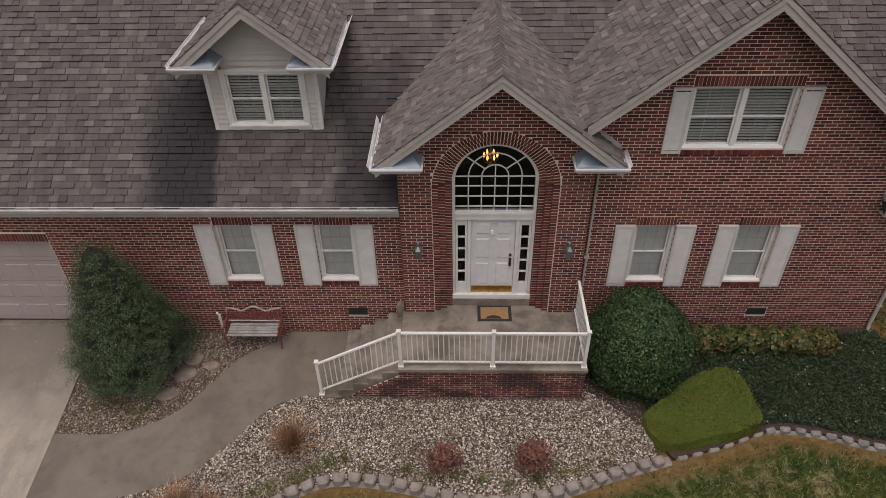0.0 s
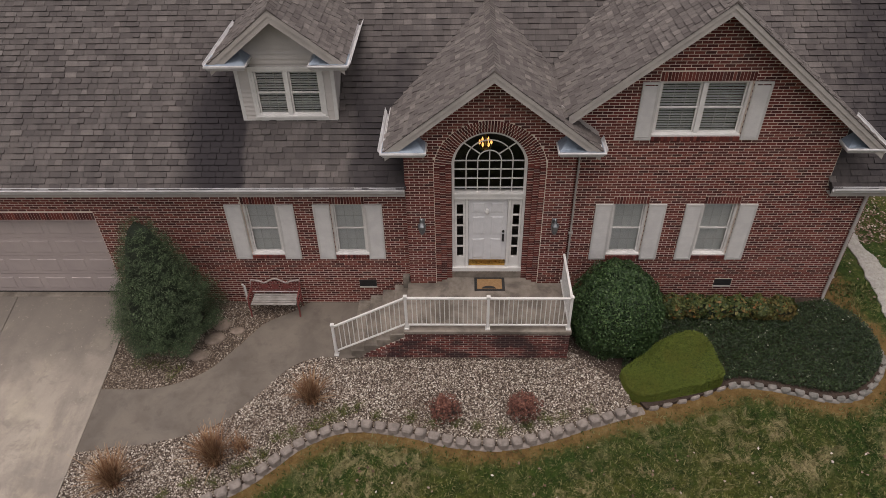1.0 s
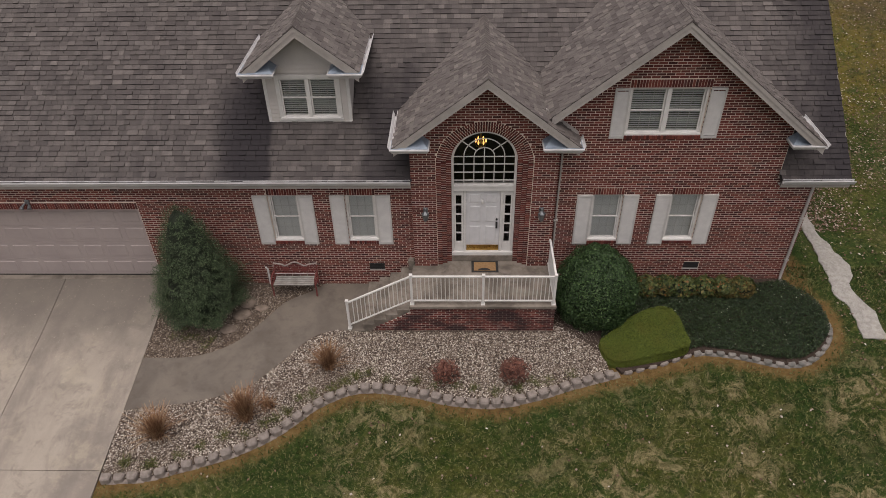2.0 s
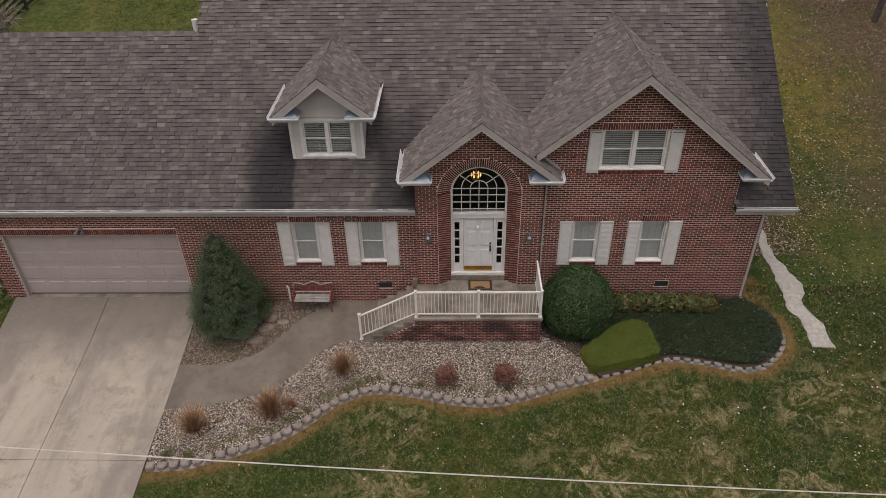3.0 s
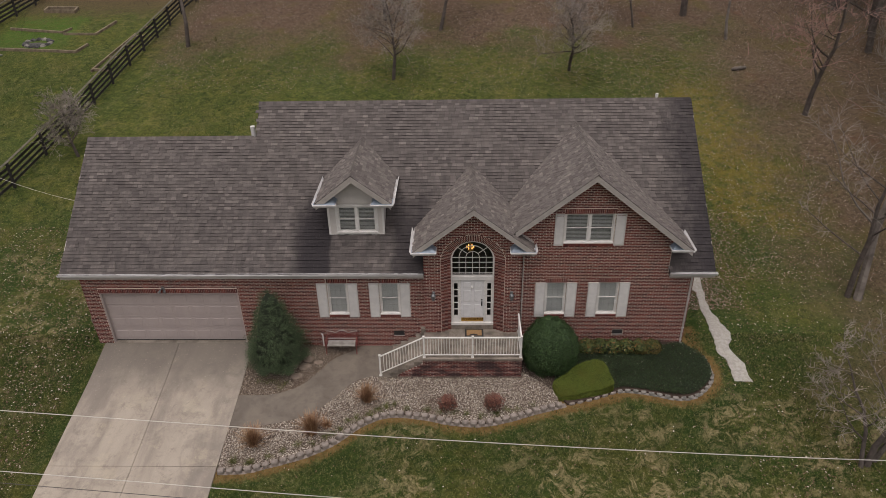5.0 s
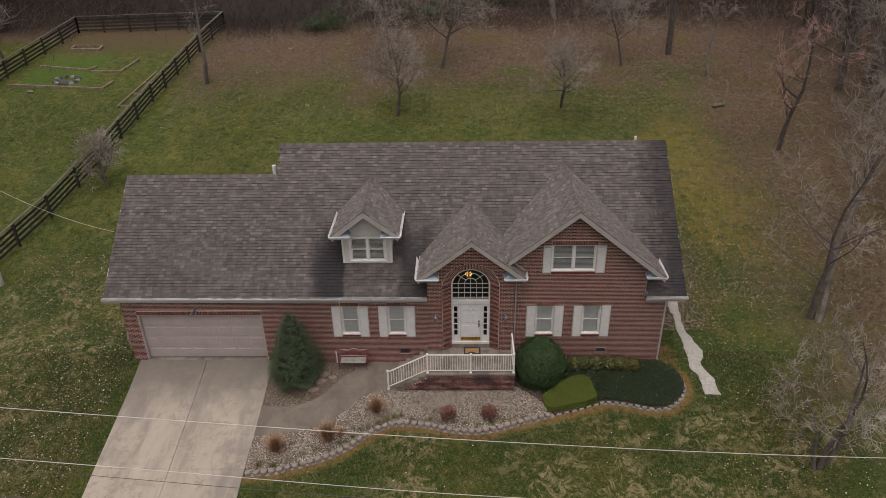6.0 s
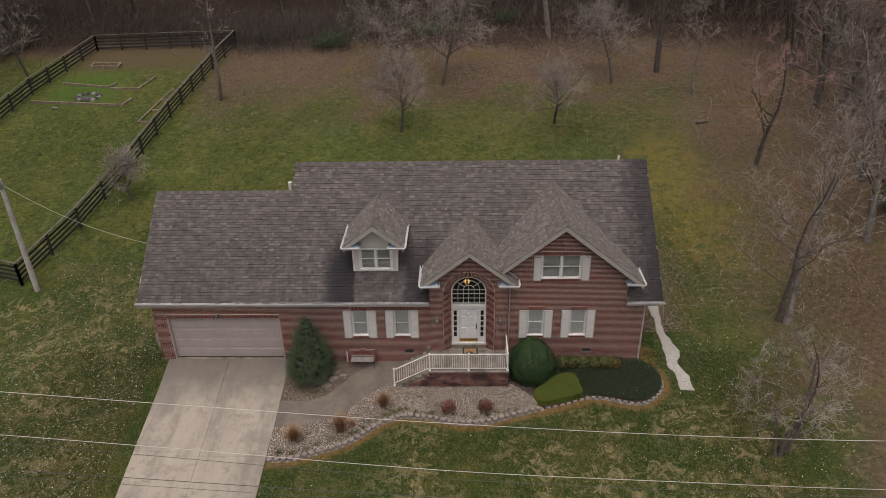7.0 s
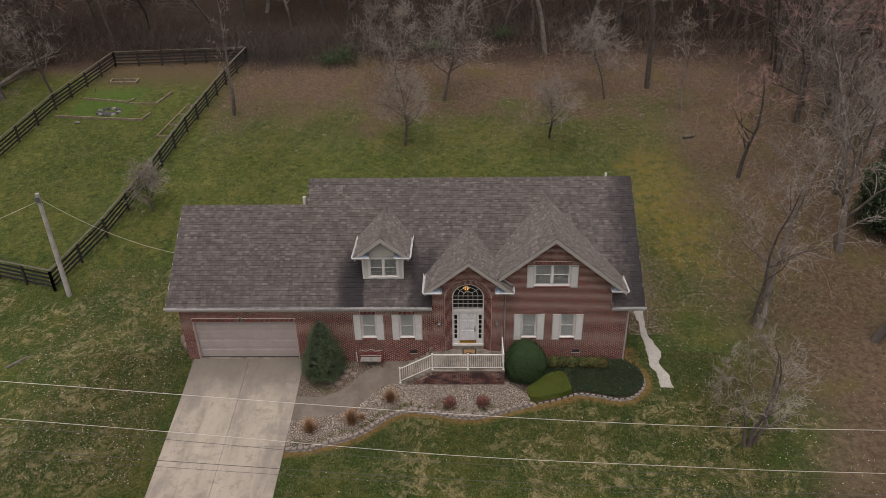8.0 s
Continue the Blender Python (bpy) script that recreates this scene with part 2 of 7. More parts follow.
    trod = n.math("MULTIPLY", n.math("MULTIPLY", n.ramp(gx, -36.5, -35.0), n.ramp(gx, -21.5, -23.0)), n.math("MULTIPLY", n.ramp(n.math("ADD", gy, n.math("MULTIPLY", edge, 4.0)), 32.5, 36.0), n.ramp(gy, 40.0, 39.0)))
    c = n.mix(n.math("MULTIPLY", trod, 0.75), c, n.mix(n.ramp(fine, 0.4, 0.65), (0.060, 0.040, 0.026), (0.120, 0.090, 0.045)))
    return c, fine


def lawn_material():
    n = Nodes("lawn")
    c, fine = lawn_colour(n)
    a = n.t.nodes.new("ShaderNodeAttribute")
    a.attribute_name = "bare"
    worn = n.ramp(n.math("ADD", a.outputs["Fac"], n.math("MULTIPLY", n.math("SUBTRACT", n.noise(3.5, 6, 0.75), 0.5), 1.1)), 0.35, 0.75)
    soil = n.spread(n.noise(4.5, 7, 0.8), ((0.32, (0.070, 0.042, 0.018)), (0.5, (0.135, 0.083, 0.030)), (0.7, (0.190, 0.135, 0.062))))
    c = n.mix(worn, c, soil)
    return n.done(c, 0.95, n.noise(25, 6, 0.75), 0.06, spec=0.15)


def blade_material():
    n = Nodes("grass_blade")
    c, fine = lawn_colour(n)
    r = n.island()
    c = n.mix(n.ramp(r, 0.55, 1.0, 0.0, 0.7), c, (0.215, 0.195, 0.090))
    c = n.mix(n.ramp(r, 0.40, 0.0, 0.0, 0.45), c, (0.022, 0.038, 0.008))
    return n.done(c, 0.9, spec=0.15)


def leafy(name, stops, patch, patch_colour, rough=0.6, scale=1.2):
    n = Nodes(name)
    c = n.spread(n.island(), stops)
    c = n.mix(n.ramp(n.noise(scale, 4), 0.45, 0.7, 0.0, patch), c, patch_colour)
    return n.done(c, rough, spec=0.3)


def glass_material():
    m = bpy.data.materials.new("window_glass")
    m.use_nodes = True
    t = m.node_tree
    t.nodes.clear()
    out, mix = t.nodes.new("ShaderNodeOutputMaterial"), t.nodes.new("ShaderNodeMixShader")
    fr, gl, tr = t.nodes.new("ShaderNodeFresnel"), t.nodes.new("ShaderNodeBsdfGlossy"), t.nodes.new("ShaderNodeBsdfTransparent")
    fr.inputs["IOR"].default_value = 1.5
    gl.inputs["Roughness"].default_value = 0.02
    tr.inputs["Color"].default_value = (0.95, 0.97, 0.96, 1)
    t.links.new(fr.outputs[0], mix.inputs[0])
    t.links.new(tr.outputs[0], mix.inputs[1])
    t.links.new(gl.outputs[0], mix.inputs[2])
    t.links.new(mix.outputs[0], out.inputs["Surface"])
    return m


def glow_material(name, colour, strength):
    n = Nodes(name)
    n.bsdf.inputs["Emission Color"].default_value = (*colour, 1)
    n.bsdf.inputs["Emission Strength"].default_value = strength
    return n.done(colour, 0.4)


BRICK, BRICK_ONE, MORTAR, SIDE_BRICK = brick_material("brick", False), brick_material("brick_single", True), mortar_material(), far_brick_material()
DAMP_BRICK, DAMP_MORTAR = brick_material("damp_brick", False, True), mortar_material("damp_mortar", True)
# main slope's copy is darker: its weaker light is painted in with the algae
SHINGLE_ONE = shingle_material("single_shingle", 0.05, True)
SHINGLE, SHINGLE_STAINED_SHADED = shingle_material("shingle", 0.05), shingle_material("stained_shaded_shingle", 1.0)
UNDERLAY = plain("roof_underlay", (0.05, 0.044, 0.042), (0.035, 0.03, 0.03), 3, 0.95, 200, 0.004)
TRIM = plain("weathered_trim_paint", (0.44, 0.40, 0.375), (0.36, 0.33, 0.31), 2.5, 0.6, 40, 0.001)
WHITE = plain("white_paint", (0.72, 0.70, 0.68), (0.62, 0.60, 0.58), 3, 0.45, 60, 0.001)
VINYL = plain("shutter_vinyl", (0.56, 0.54, 0.52), (0.49, 0.47, 0.46), 4, 0.5, 90, 0.001)
GUTTER = plain("gutter_aluminium", (0.64, 0.63, 0.64), (0.50, 0.48, 0.48), 2, 0.4, 50, 0.001)
# blue tint paints the sky's reflection into the cap metal
FLASHING = plain("sky_tinted_flashing_metal", (0.33, 0.39, 0.46), (0.26, 0.31, 0.38), 6, 0.45, 40, 0.001, 0.25)
SIDING = plain("vinyl_siding", (0.56, 0.52, 0.49), (0.49, 0.455, 0.43), 2, 0.55, 70, 0.001)
GARAGE = plain("garage_door_paint", (0.40, 0.34, 0.325), (0.36, 0.305, 0.295), 1.5, 0.5, 80, 0.001)
DOOR = plain("front_door_paint", (0.68, 0.67, 0.68), (0.60, 0.59, 0.60), 3, 0.4, 60, 0.0008)
BRASS = plain("brass", (0.55, 0.36, 0.11), (0.42, 0.26, 0.08), 9, 0.3, 90, 0.0005, 1.0)
BLACK_METAL = plain("black_metal", (0.03, 0.03, 0.032), (0.05, 0.05, 0.05), 9, 0.4, 90, 0.0006, 0.6)
GREY_METAL = plain("grey_lantern_metal", (0.16, 0.17, 0.18), (0.24, 0.25, 0.26), 12, 0.4, 90, 0.0006, 0.7)
GLASS = glass_material()
# near-black colour paints in the shade of unlit rooms behind the glass
INTERIOR_SHADE = plain("interior_shade", (0.035, 0.034, 0.033), (0.05, 0.048, 0.045), 2, 0.9, 30, 0.001)
SLAT = plain("blind_slat", (0.86, 0.85, 0.84), (0.80, 0.79, 0.78), 5, 0.5, 60, 0.0005)
BULB = glow_material("warm_bulb", (1.0, 0.50, 0.14), 1.7)
DRIVE = drive_material()
PATHWAY = concrete_material("walkway_concrete", (0.160, 0.134, 0.111), (0.108, 0.090, 0.075), 0.8)
PORCH_CONC = concrete_material("porch_concrete", (0.26, 0.222, 0.188), (0.11, 0.092, 0.076), 1.4)
BLOCK = plain("edging_block_stone", (0.265, 0.225, 0.200), (0.165, 0.140, 0.125), 7, 0.9, 70, 0.006)
EDGE_STONE = plain("pale_edging_stone", (0.25, 0.225, 0.205), (0.125, 0.122, 0.112), 4, 0.9, 70, 0.006)
ASH = plain("fire_ash", (0.030, 0.028, 0.029), (0.085, 0.082, 0.082), 5, 0.95, 30, 0.02)
FENCE = plain("black_fence_board", (0.022, 0.020, 0.019), (0.045, 0.040, 0.036), 5, 0.85, 40, 0.003)
FENCE_TOP = plain("weathered_top_board", (0.13, 0.115, 0.085), (0.07, 0.065, 0.05), 4, 0.9, 40, 0.003)
TIMBER = plain("raised_bed_timber", (0.24, 0.19, 0.13), (0.13, 0.10, 0.07), 3, 0.9, 40, 0.004)
POLE = plain("utility_pole_wood", (0.46, 0.43, 0.40), (0.33, 0.30, 0.28), 2, 0.9, 30, 0.006, stretch=(6, 6, 0.4))
WIRE = plain("power_line_aluminium", (0.62, 0.58, 0.52), (0.48, 0.45, 0.42), 2, 0.5, 30, 0.0005, 0.3)
WIRE_DARK = plain("dark_cable", (0.05, 0.045, 0.045), (0.08, 0.07, 0.07), 2, 0.6, 30, 0.0005)
BARK = plain("bark", (0.105, 0.085, 0.075), (0.060, 0.048, 0.042), 3, 0.95, 35, 0.012, stretch=(3, 3, 0.5))
PALE_BARK = plain("pale_bark", (0.175, 0.150, 0.132), (0.085, 0.070, 0.060), 2.2, 0.95, 30, 0.012, stretch=(3, 3, 0.7))
TWIG = plain("grey_twig", (0.300, 0.262, 0.238), (0.190, 0.155, 0.136), 1.2, 0.95, 30, 0.002)
RED_TWIG = plain("reddish_twig", (0.400, 0.245, 0.215), (0.250, 0.142, 0.122), 0.9, 0.95, 30, 0.002)
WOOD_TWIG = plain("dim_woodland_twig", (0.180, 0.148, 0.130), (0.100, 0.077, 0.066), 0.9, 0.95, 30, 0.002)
WOOD_GREY = plain("weathered_bench_wood", (0.33, 0.31, 0.29), (0.22, 0.20, 0.185), 5, 0.9, 50, 0.003, stretch=(0.5, 5, 5))
RUST_RED = plain("red_cast_iron", (0.21, 0.055, 0.05), (0.14, 0.04, 0.035), 14, 0.6, 70, 0.001)
BENCH_RIM = plain("pale_bench_rim", (0.40, 0.34, 0.32), (0.28, 0.22, 0.20), 10, 0.6, 70, 0.001)
COIR = plain("coir_mat", (0.33, 0.20, 0.095), (0.26, 0.15, 0.07), 20, 0.95, 250, 0.004)
RUBBER = plain("black_rubber", (0.02, 0.019, 0.019), (0.03, 0.028, 0.027), 20, 0.8, 120, 0.002)
LIMESTONE = plain("boulder_stone", (0.27, 0.21, 0.17), (0.16, 0.125, 0.10), 4, 0.95, 30, 0.015)
GRAVEL_PALE = plain("white_gravel", (0.46, 0.435, 0.40), (0.33, 0.31, 0.285), 9, 0.95, 90, 0.02)


# ---- building helpers ----
class Soup:
    """Vertices and faces gathered for one mesh."""
    def __init__(self):
        self.v, self.f = [], []

    def face(self, *pts):
        i = len(self.v)
        self.v.extend(tuple(p) for p in pts)
        self.f.append(tuple(range(i, i + len(pts))))

    def hexa(self, c, skip=()):
        """Eight corners: four below in turn, then four above."""
        i = len(self.v)
        self.v.extend(tuple(p) for p in c)
        for k, q in enumerate(((3, 2, 1, 0), (4, 5, 6, 7), (0, 1, 5, 4), (1, 2, 6, 5), (2, 3, 7, 6), (3, 0, 4, 7))):
            if k not in skip:
                self.f.append(tuple(i + a for a in q))

    def box(self, x0, x1, y0, y1, z0, z1, skip=()):
        self.hexa(((x0, y0, z0), (x1, y0, z0), (x1, y1, z0), (x0, y1, z0), (x0, y0, z1), (x1, y0, z1), (x1, y1, z1), (x0, y1, z1)), skip)

    def slab(self, pts, off):
        """A flat outline thickened by the vector off."""
        off = Vector(off)
        pts = [Vector(p) for p in pts]
        far = [p + off for p in pts]
        i, n = len(self.v), len(pts)
        self.v.extend(tuple(p) for p in pts + far)
        self.f.append(tuple(range(i + n - 1, i - 1, -1)))
        self.f.append(tuple(range(i + n, i + 2 * n)))
        for k in range(n):
            j = (k + 1) % n
            self.f.append((i + k, i + j, i + n + j, i + n + k))

    def tube(self, pts, radii, sides=8, cap=True):
        pts = [Vector(p) for p in pts]
        if not hasattr(radii, "__len__"):
            radii = [radii] * len(pts)
        base = len(self.v)
        for k, p in enumerate(pts):
            d = (pts[min(k + 1, len(pts) - 1)] - pts[max(k - 1, 0)]).normalized()
            a = d.orthogonal().normalized() if abs(d.z) > 0.95 else d.cross(Vector((0, 0, 1))).normalized()
            b = d.cross(a)
            for s in range(sides):
                w = 2 * math.pi * s / sides
                self.v.append(tuple(p + radii[k] * (math.cos(w) * a + math.sin(w) * b)))
        for k in range(len(pts) - 1):
            for s in range(sides):
                s2 = (s + 1) % sides
                self.f.append((base + k * sides + s, base + k * sides + s2, base + (k + 1) * sides + s2, base + (k + 1) * sides + s))
        if cap:
            self.f.append(tuple(base + s for s in reversed(range(sides))))
            self.f.append(tuple(base + (len(pts) - 1) * sides + s for s in range(sides)))

    def lathe(self, cx, cy, profile, sides=16):
        """A turned shape: (radius, z) from below upwards."""
        base = len(self.v)
        for r, z in profile:
            for s in range(sides):
                w = 2 * math.pi * s / sides
                self.v.append((cx + r * math.cos(w), cy + r * math.sin(w), z))
        for k in range(len(profile) - 1):
            for s in range(sides):
                s2 = (s + 1) % sides
                self.f.append((base + k * sides + s, base + k * sides + s2, base + (k + 1) * sides + s2, base + (k + 1) * sides + s))
        self.f.append(tuple(base + s for s in reversed(range(sides))))
        self.f.append(tuple(base + (len(profile) - 1) * sides + s for s in range(sides)))

    def blob(self, c, r, seed=0, rough=0.2, squash=1.0):
        """An uneven stone."""
        b = bmesh.new()
        bmesh.ops.create_icosphere(b, subdivisions=2, radius=1.0)
        i = len(self.v)
        for q in b.verts:
            k = 1 + rough * noise.noise(q.co * 1.6 + Vector((seed * 7.3, seed, 0)))
            self.v.append((c[0] + r[0] * q.co.x * k, c[1] + r[1] * q.co.y * k, c[2] + r[2] * q.co.z * k * squash))
        for f in b.faces:
            self.f.append(tuple(i + q.index for q in f.verts))
        b.free()


BASE = {}


def base_of(ob):
    return BASE.get(ob.name, Vector((0, 0, 0)))


def part(name, soup, material, parent=None, label="", bevel=0.0, at=None, smooth=False, weld=False):
    """Links a soup as ONE mesh object; its points are given in the world."""
    ob = new(name, bpy.data.meshes.new(name))
    origin = Vector(at) if at is not None else (base_of(parent) if parent else Vector((0, 0, 0)))
    ob.data.from_pydata([tuple(Vector(p) - origin) for p in soup.v] if origin.length else soup.v, [], soup.f)
    ob.data.materials.append(material)
    if weld:
        b = bmesh.new()
        b.from_mesh(ob.data)
        bmesh.ops.remove_doubles(b, verts=b.verts, dist=1e-4)
        b.to_mesh(ob.data)
        b.free()
    if bevel:
        b = bmesh.new()
        b.from_mesh(ob.data)
        bmesh.ops.remove_doubles(b, verts=b.verts, dist=1e-5)
        bmesh.ops.bevel(b, geom=list(b.edges), offset=bevel, segments=1, affect="EDGES", clamp_overlap=True)
        b.to_mesh(ob.data)
        b.free()
    if smooth:
        ob.data.shade_smooth()
    ob.data.update()
    if parent:
        ob.parent = parent
        ob.location = origin - base_of(parent)
    else:
        ob.location = origin
    BASE[ob.name] = origin
    if label:
        tagged(ob, label=label)
    return ob


def thing(name, at, label, category, group="", kind=""):
    ob = new(name)
    ob.location = at
    ob.empty_display_size = 0.2
    BASE[ob.name] = Vector(at)
    return tagged(ob, label, category, group, kind)


def boxed(*args):
    s = Soup()
    s.box(*args)
    return s


def flat_pane(x0, x1, y, z0, z1):
    s = Soup()
    s.face((x0, y, z0), (x1, y, z0), (x1, y, z1), (x0, y, z1))
    return s


def piece(name, mesh, parent, at):
    """A repeat of a small mesh as an object of its own."""
    ob = new(name, mesh)
    ob.parent = parent
    ob.location = Vector(at) - base_of(parent)
    return ob


LAND = ((-200, -12.0), (-60, -6.2), (-20, -2.5), (-6, -0.80), (-1.9, -0.33), (0, 0.0), (4, 0.25), (11, 1.7), (23, 4.0), (32, 5.7), (41, 7.4), (60, 12.0), (120, 25.0), (400, 60.0))


LAND_Y, LAND_Z = [a for a, b in LAND], [b for a, b in LAND]


def land(y, x=None):
    """Height of the land; near the porch the ground by the wall lies lower."""
    z = float(np.interp(y, LAND_Y, LAND_Z))
    if x is not None and -8.5 < x < 3.5 and -1.9 < y < 2.0:
        dip = min(1.0, (x + 8.5) / 2.5, (3.5 - x) / 1.5)
        z -= 0.19 * dip * min(1.0, (y + 1.9) / 1.9)
    return z


def inside(p, poly):
    hit, j = False, len(poly) - 1
    for i in range(len(poly)):
        (xi, yi), (xj, yj) = poly[i], poly[j]
        if (yi > p[1]) != (yj > p[1]) and p[0] < (xj - xi) * (p[1] - yi) / (yj - yi) + xi:
            hit = not hit
        j = i
    return hit


def curve_through(pts, n=6):
    """A smooth line through plan points."""
    out, p = [], [Vector(q) for q in pts]
    for i in range(len(p) - 1):
        a, b, c, d = p[max(i - 1, 0)], p[i], p[i + 1], p[min(i + 2, len(p) - 1)]
        for k in range(n):
            t = k / n
            out.append(tuple(0.5 * ((2 * b) + (c - a) * t + (2 * a - 5 * b + 4 * c - d) * t * t + (3 * b - a - 3 * c + d) * t ** 3)))
    out.append(tuple(p[-1]))
    return out


def sheet(name, poly, lift, material, parent=None, step=0.35, depth=0.25):
    """A surface that follows the land inside a plan outline, with an edge of some depth."""
    b = bmesh.new()
    vs = [b.verts.new((x, y, 0)) for x, y in poly]
    b.faces.new(vs)
    bmesh.ops.triangulate(b, faces=b.faces[:])
    ys = [y for x, y in poly]
    k = math.floor(min(ys) / step) * step
    while k < max(ys):
        bmesh.ops.bisect_plane(b, geom=b.verts[:] + b.edges[:] + b.faces[:], plane_co=(0, k, 0), plane_no=(0, 1, 0))
        k += step
    for k in (-8.5, -7.7, -6.8, -6.0, 2.0, 2.7, 3.5):
        bmesh.ops.bisect_plane(b, geom=b.verts[:] + b.edges[:] + b.faces[:], plane_co=(k, 0, 0), plane_no=(1, 0, 0))
    for v in b.verts:
        v.co.z = land(v.co.y, v.co.x) + lift
    b.normal_update()
    if sum(f.normal.z for f in b.faces) < 0:
        bmesh.ops.reverse_faces(b, faces=b.faces[:])
    edges = [e for e in b.edges if e.is_boundary]
    r = bmesh.ops.extrude_edge_only(b, edges=edges)
    for g in r["geom"]:
        if isinstance(g, bmesh.types.BMVert):
            g.co.z -= depth
    ob = new(name, bpy.data.meshes.new(name))
    b.to_mesh(ob.data)
    b.free()
    ob.data.materials.append(material)
    ob.parent = parent
    return ob


def many(name, verts, faces, material, parent=None):
    """A mesh from arrays, for stuff that nobody could count."""
    ob = new(name, bpy.data.meshes.new(name))
    ob.data.from_pydata(verts, [], faces)
    ob.data.materials.append(material)
    ob.parent = parent
    return ob


# ---- ground ----
def build_ground(edges):
    xs = sorted({round(v, 2) for v in (*np.arange(-60, 60.1, 1.5), *np.arange(-10, 10.6, 0.2), *np.linspace(-400, -60, 14), *np.linspace(60, 400, 14))})
    ys = sorted({round(v, 2) for v in (*np.arange(-60, 70.1, 1.5), *np.arange(-7, 2.1, 0.2), *np.linspace(-200, -60, 8), *np.linspace(70, 400, 14), 0.0, 4.0, 11.0, 23.0, 32.0)})
    line = np.array(edges)
    verts, faces, bare = [], [], []
    for y in ys:
        for x in xs:
            calm = 0.0 if -16 < x < 11 and -22 < y < 12 else 0.10
            verts.append((x, y, land(y, x) - (0.02 if -9.2 < x < 9.2 and -6.2 < y < 0 else 0.0) + calm * noise.noise(Vector((x * 0.15, y * 0.15, 0)))))
            d = float(np.min(np.hypot(line[:, 0] - x, line[:, 1] - y))) if -11 < x < 11 and -8 < y < 2 else 9.0
            bare.append(max(0.0, 1.0 - d / 0.85))
    n = len(xs)
    for j in range(len(ys) - 1):
        for i in range(n - 1):
            faces.append((j * n + i, j * n + i + 1, (j + 1) * n + i + 1, (j + 1) * n + i))
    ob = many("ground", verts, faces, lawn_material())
    ob.data.attributes.new("bare", "FLOAT", "POINT").data.foreach_set("value", bare)
    ob.data.shade_smooth()
    tagged(ob, "sloping winter lawn of green and straw grass with leaf litter", "ground", kind="structure")


# ---- house ----
EAVE_Y, EAVE_Z, SLOPE = -0.19, 3.45, 0.80
RIDGE_Y, RIDGE_Z = 5.78, 8.226
LOW_RIDGE_Y, LOW_RIDGE_Z = 4.50, 7.202
LEFT, RIGHT, WING = -15.39, 8.37, -8.55
DOOR_X = -0.07
ENT_L, ENT_R, ENT_Y = -1.93, 1.76, -0.17
PORCH_Z = 0.65
SPRING, HOLE = 3.88, 1.22


def main_roof(y):
    return EAVE_Z + (y - EAVE_Y) * SLOPE


def gable_big(x):
    return 7.56 - 0.804 * abs(x - 4.24)


def gable_entry(x):
    return 6.37 - 0.777 * abs(x + 0.055)


def gable_dormer(x):
    return 7.16 - 0.785 * abs(x + 4.52)


house = thing("house", (0, 0, 0), "red brick house with grey shingle roof, gables and white trim", "house")
LOW_WINDOWS = [-5.347, -3.307, 3.148, 5.176]
WIN_W, WIN_B, WIN_T = 0.80, 1.40, 2.89
UP = (3.29, 5.13, 4.62, 5.86)
VENTS = [(-3.23, -2.80, 0.39, 0.60), (5.52, 5.94, 0.44, 0.65)]
GAR = (-14.79, -9.27, 0.0, 2.455)


def in_front_opening(x0, x1, z0, z1):
    """True where a brick would cross an opening of the front wall or its special courses."""
    holes = [GAR, (GAR[0] - 0.0, GAR[1] + 0.0, GAR[3], GAR[3] + 0.21), UP, (UP[0] - 0.02, UP[1] + 0.02, UP[3], UP[3] + 0.21), (UP[0], UP[1], UP[2] - 0.10, UP[2])]
    for c in LOW_WINDOWS:
        holes += [(c - WIN_W / 2, c + WIN_W / 2, WIN_B - 0.10, WIN_T + 0.21)]
    holes += VENTS
    return any(x1 > h[0] + 0.004 and x0 < h[1] - 0.004 and z1 > h[2] + 0.012 and z0 < h[3] - 0.012 for h in holes)


def front_limit(x):
    """The top of the front wall's brickwork at x."""
    low = 3.40
    if 1.2 < x < 7.35:
        return max(low, gable_big(x) - 0.13)
    return low


def clip_bricks(x0, x1, limit, blocked, z0, z1):
    """Splits a brick about the openings by small steps; gives the pieces that are free."""
    if not blocked(x0, x1, z0, z1) and z1 < min(limit(x0), limit(x1)):
        return [(x0, x1)]
    out, start, n = [], None, 8
    for k in range(n):
        a, b = x0 + (x1 - x0) * k / n, x0 + (x1 - x0) * (k + 1) / n
        free = not blocked(a, b, z0, z1) and z1 < min(limit(a), limit(b)) + 0.03
        if free and start is None:
            start = a
        if start is not None and (not free or k == n - 1):
            end = b if free else a
            if end - start > 0.03:
                out.append((start, end))
            start = None
    return out


PITCH_X, PITCH_Z, JOINT = 0.2135, 0.0677, 0.0138
brick_rng = random.Random(4)


def lay_bricks(x0, x1, z0, z1, limit, blocked):
    """Running bond on a wall face: yields (xa, xb, za, zb, proud)."""
    row = 0
    z = z0
    while z < z1:
        x = x0 - (PITCH_X / 2 if row % 2 else 0.0)
        while x < x1:
            a, b = max(x, x0), min(x + PITCH_X - JOINT, x1)
            if b - a > 0.03:
                for p, q in clip_bricks(a, b, limit, blocked, z, z + PITCH_Z - JOINT):
                    yield p, q, z, z + PITCH_Z - JOINT, brick_rng.uniform(-0.001, 0.0025)
            x += PITCH_X
        z += PITCH_Z
        row += 1


def brick_front(soup, xa, xb, za, zb, y, proud):
    soup.box(xa, xb, y - proud, y + 0.02, za, zb, skip=(4,))


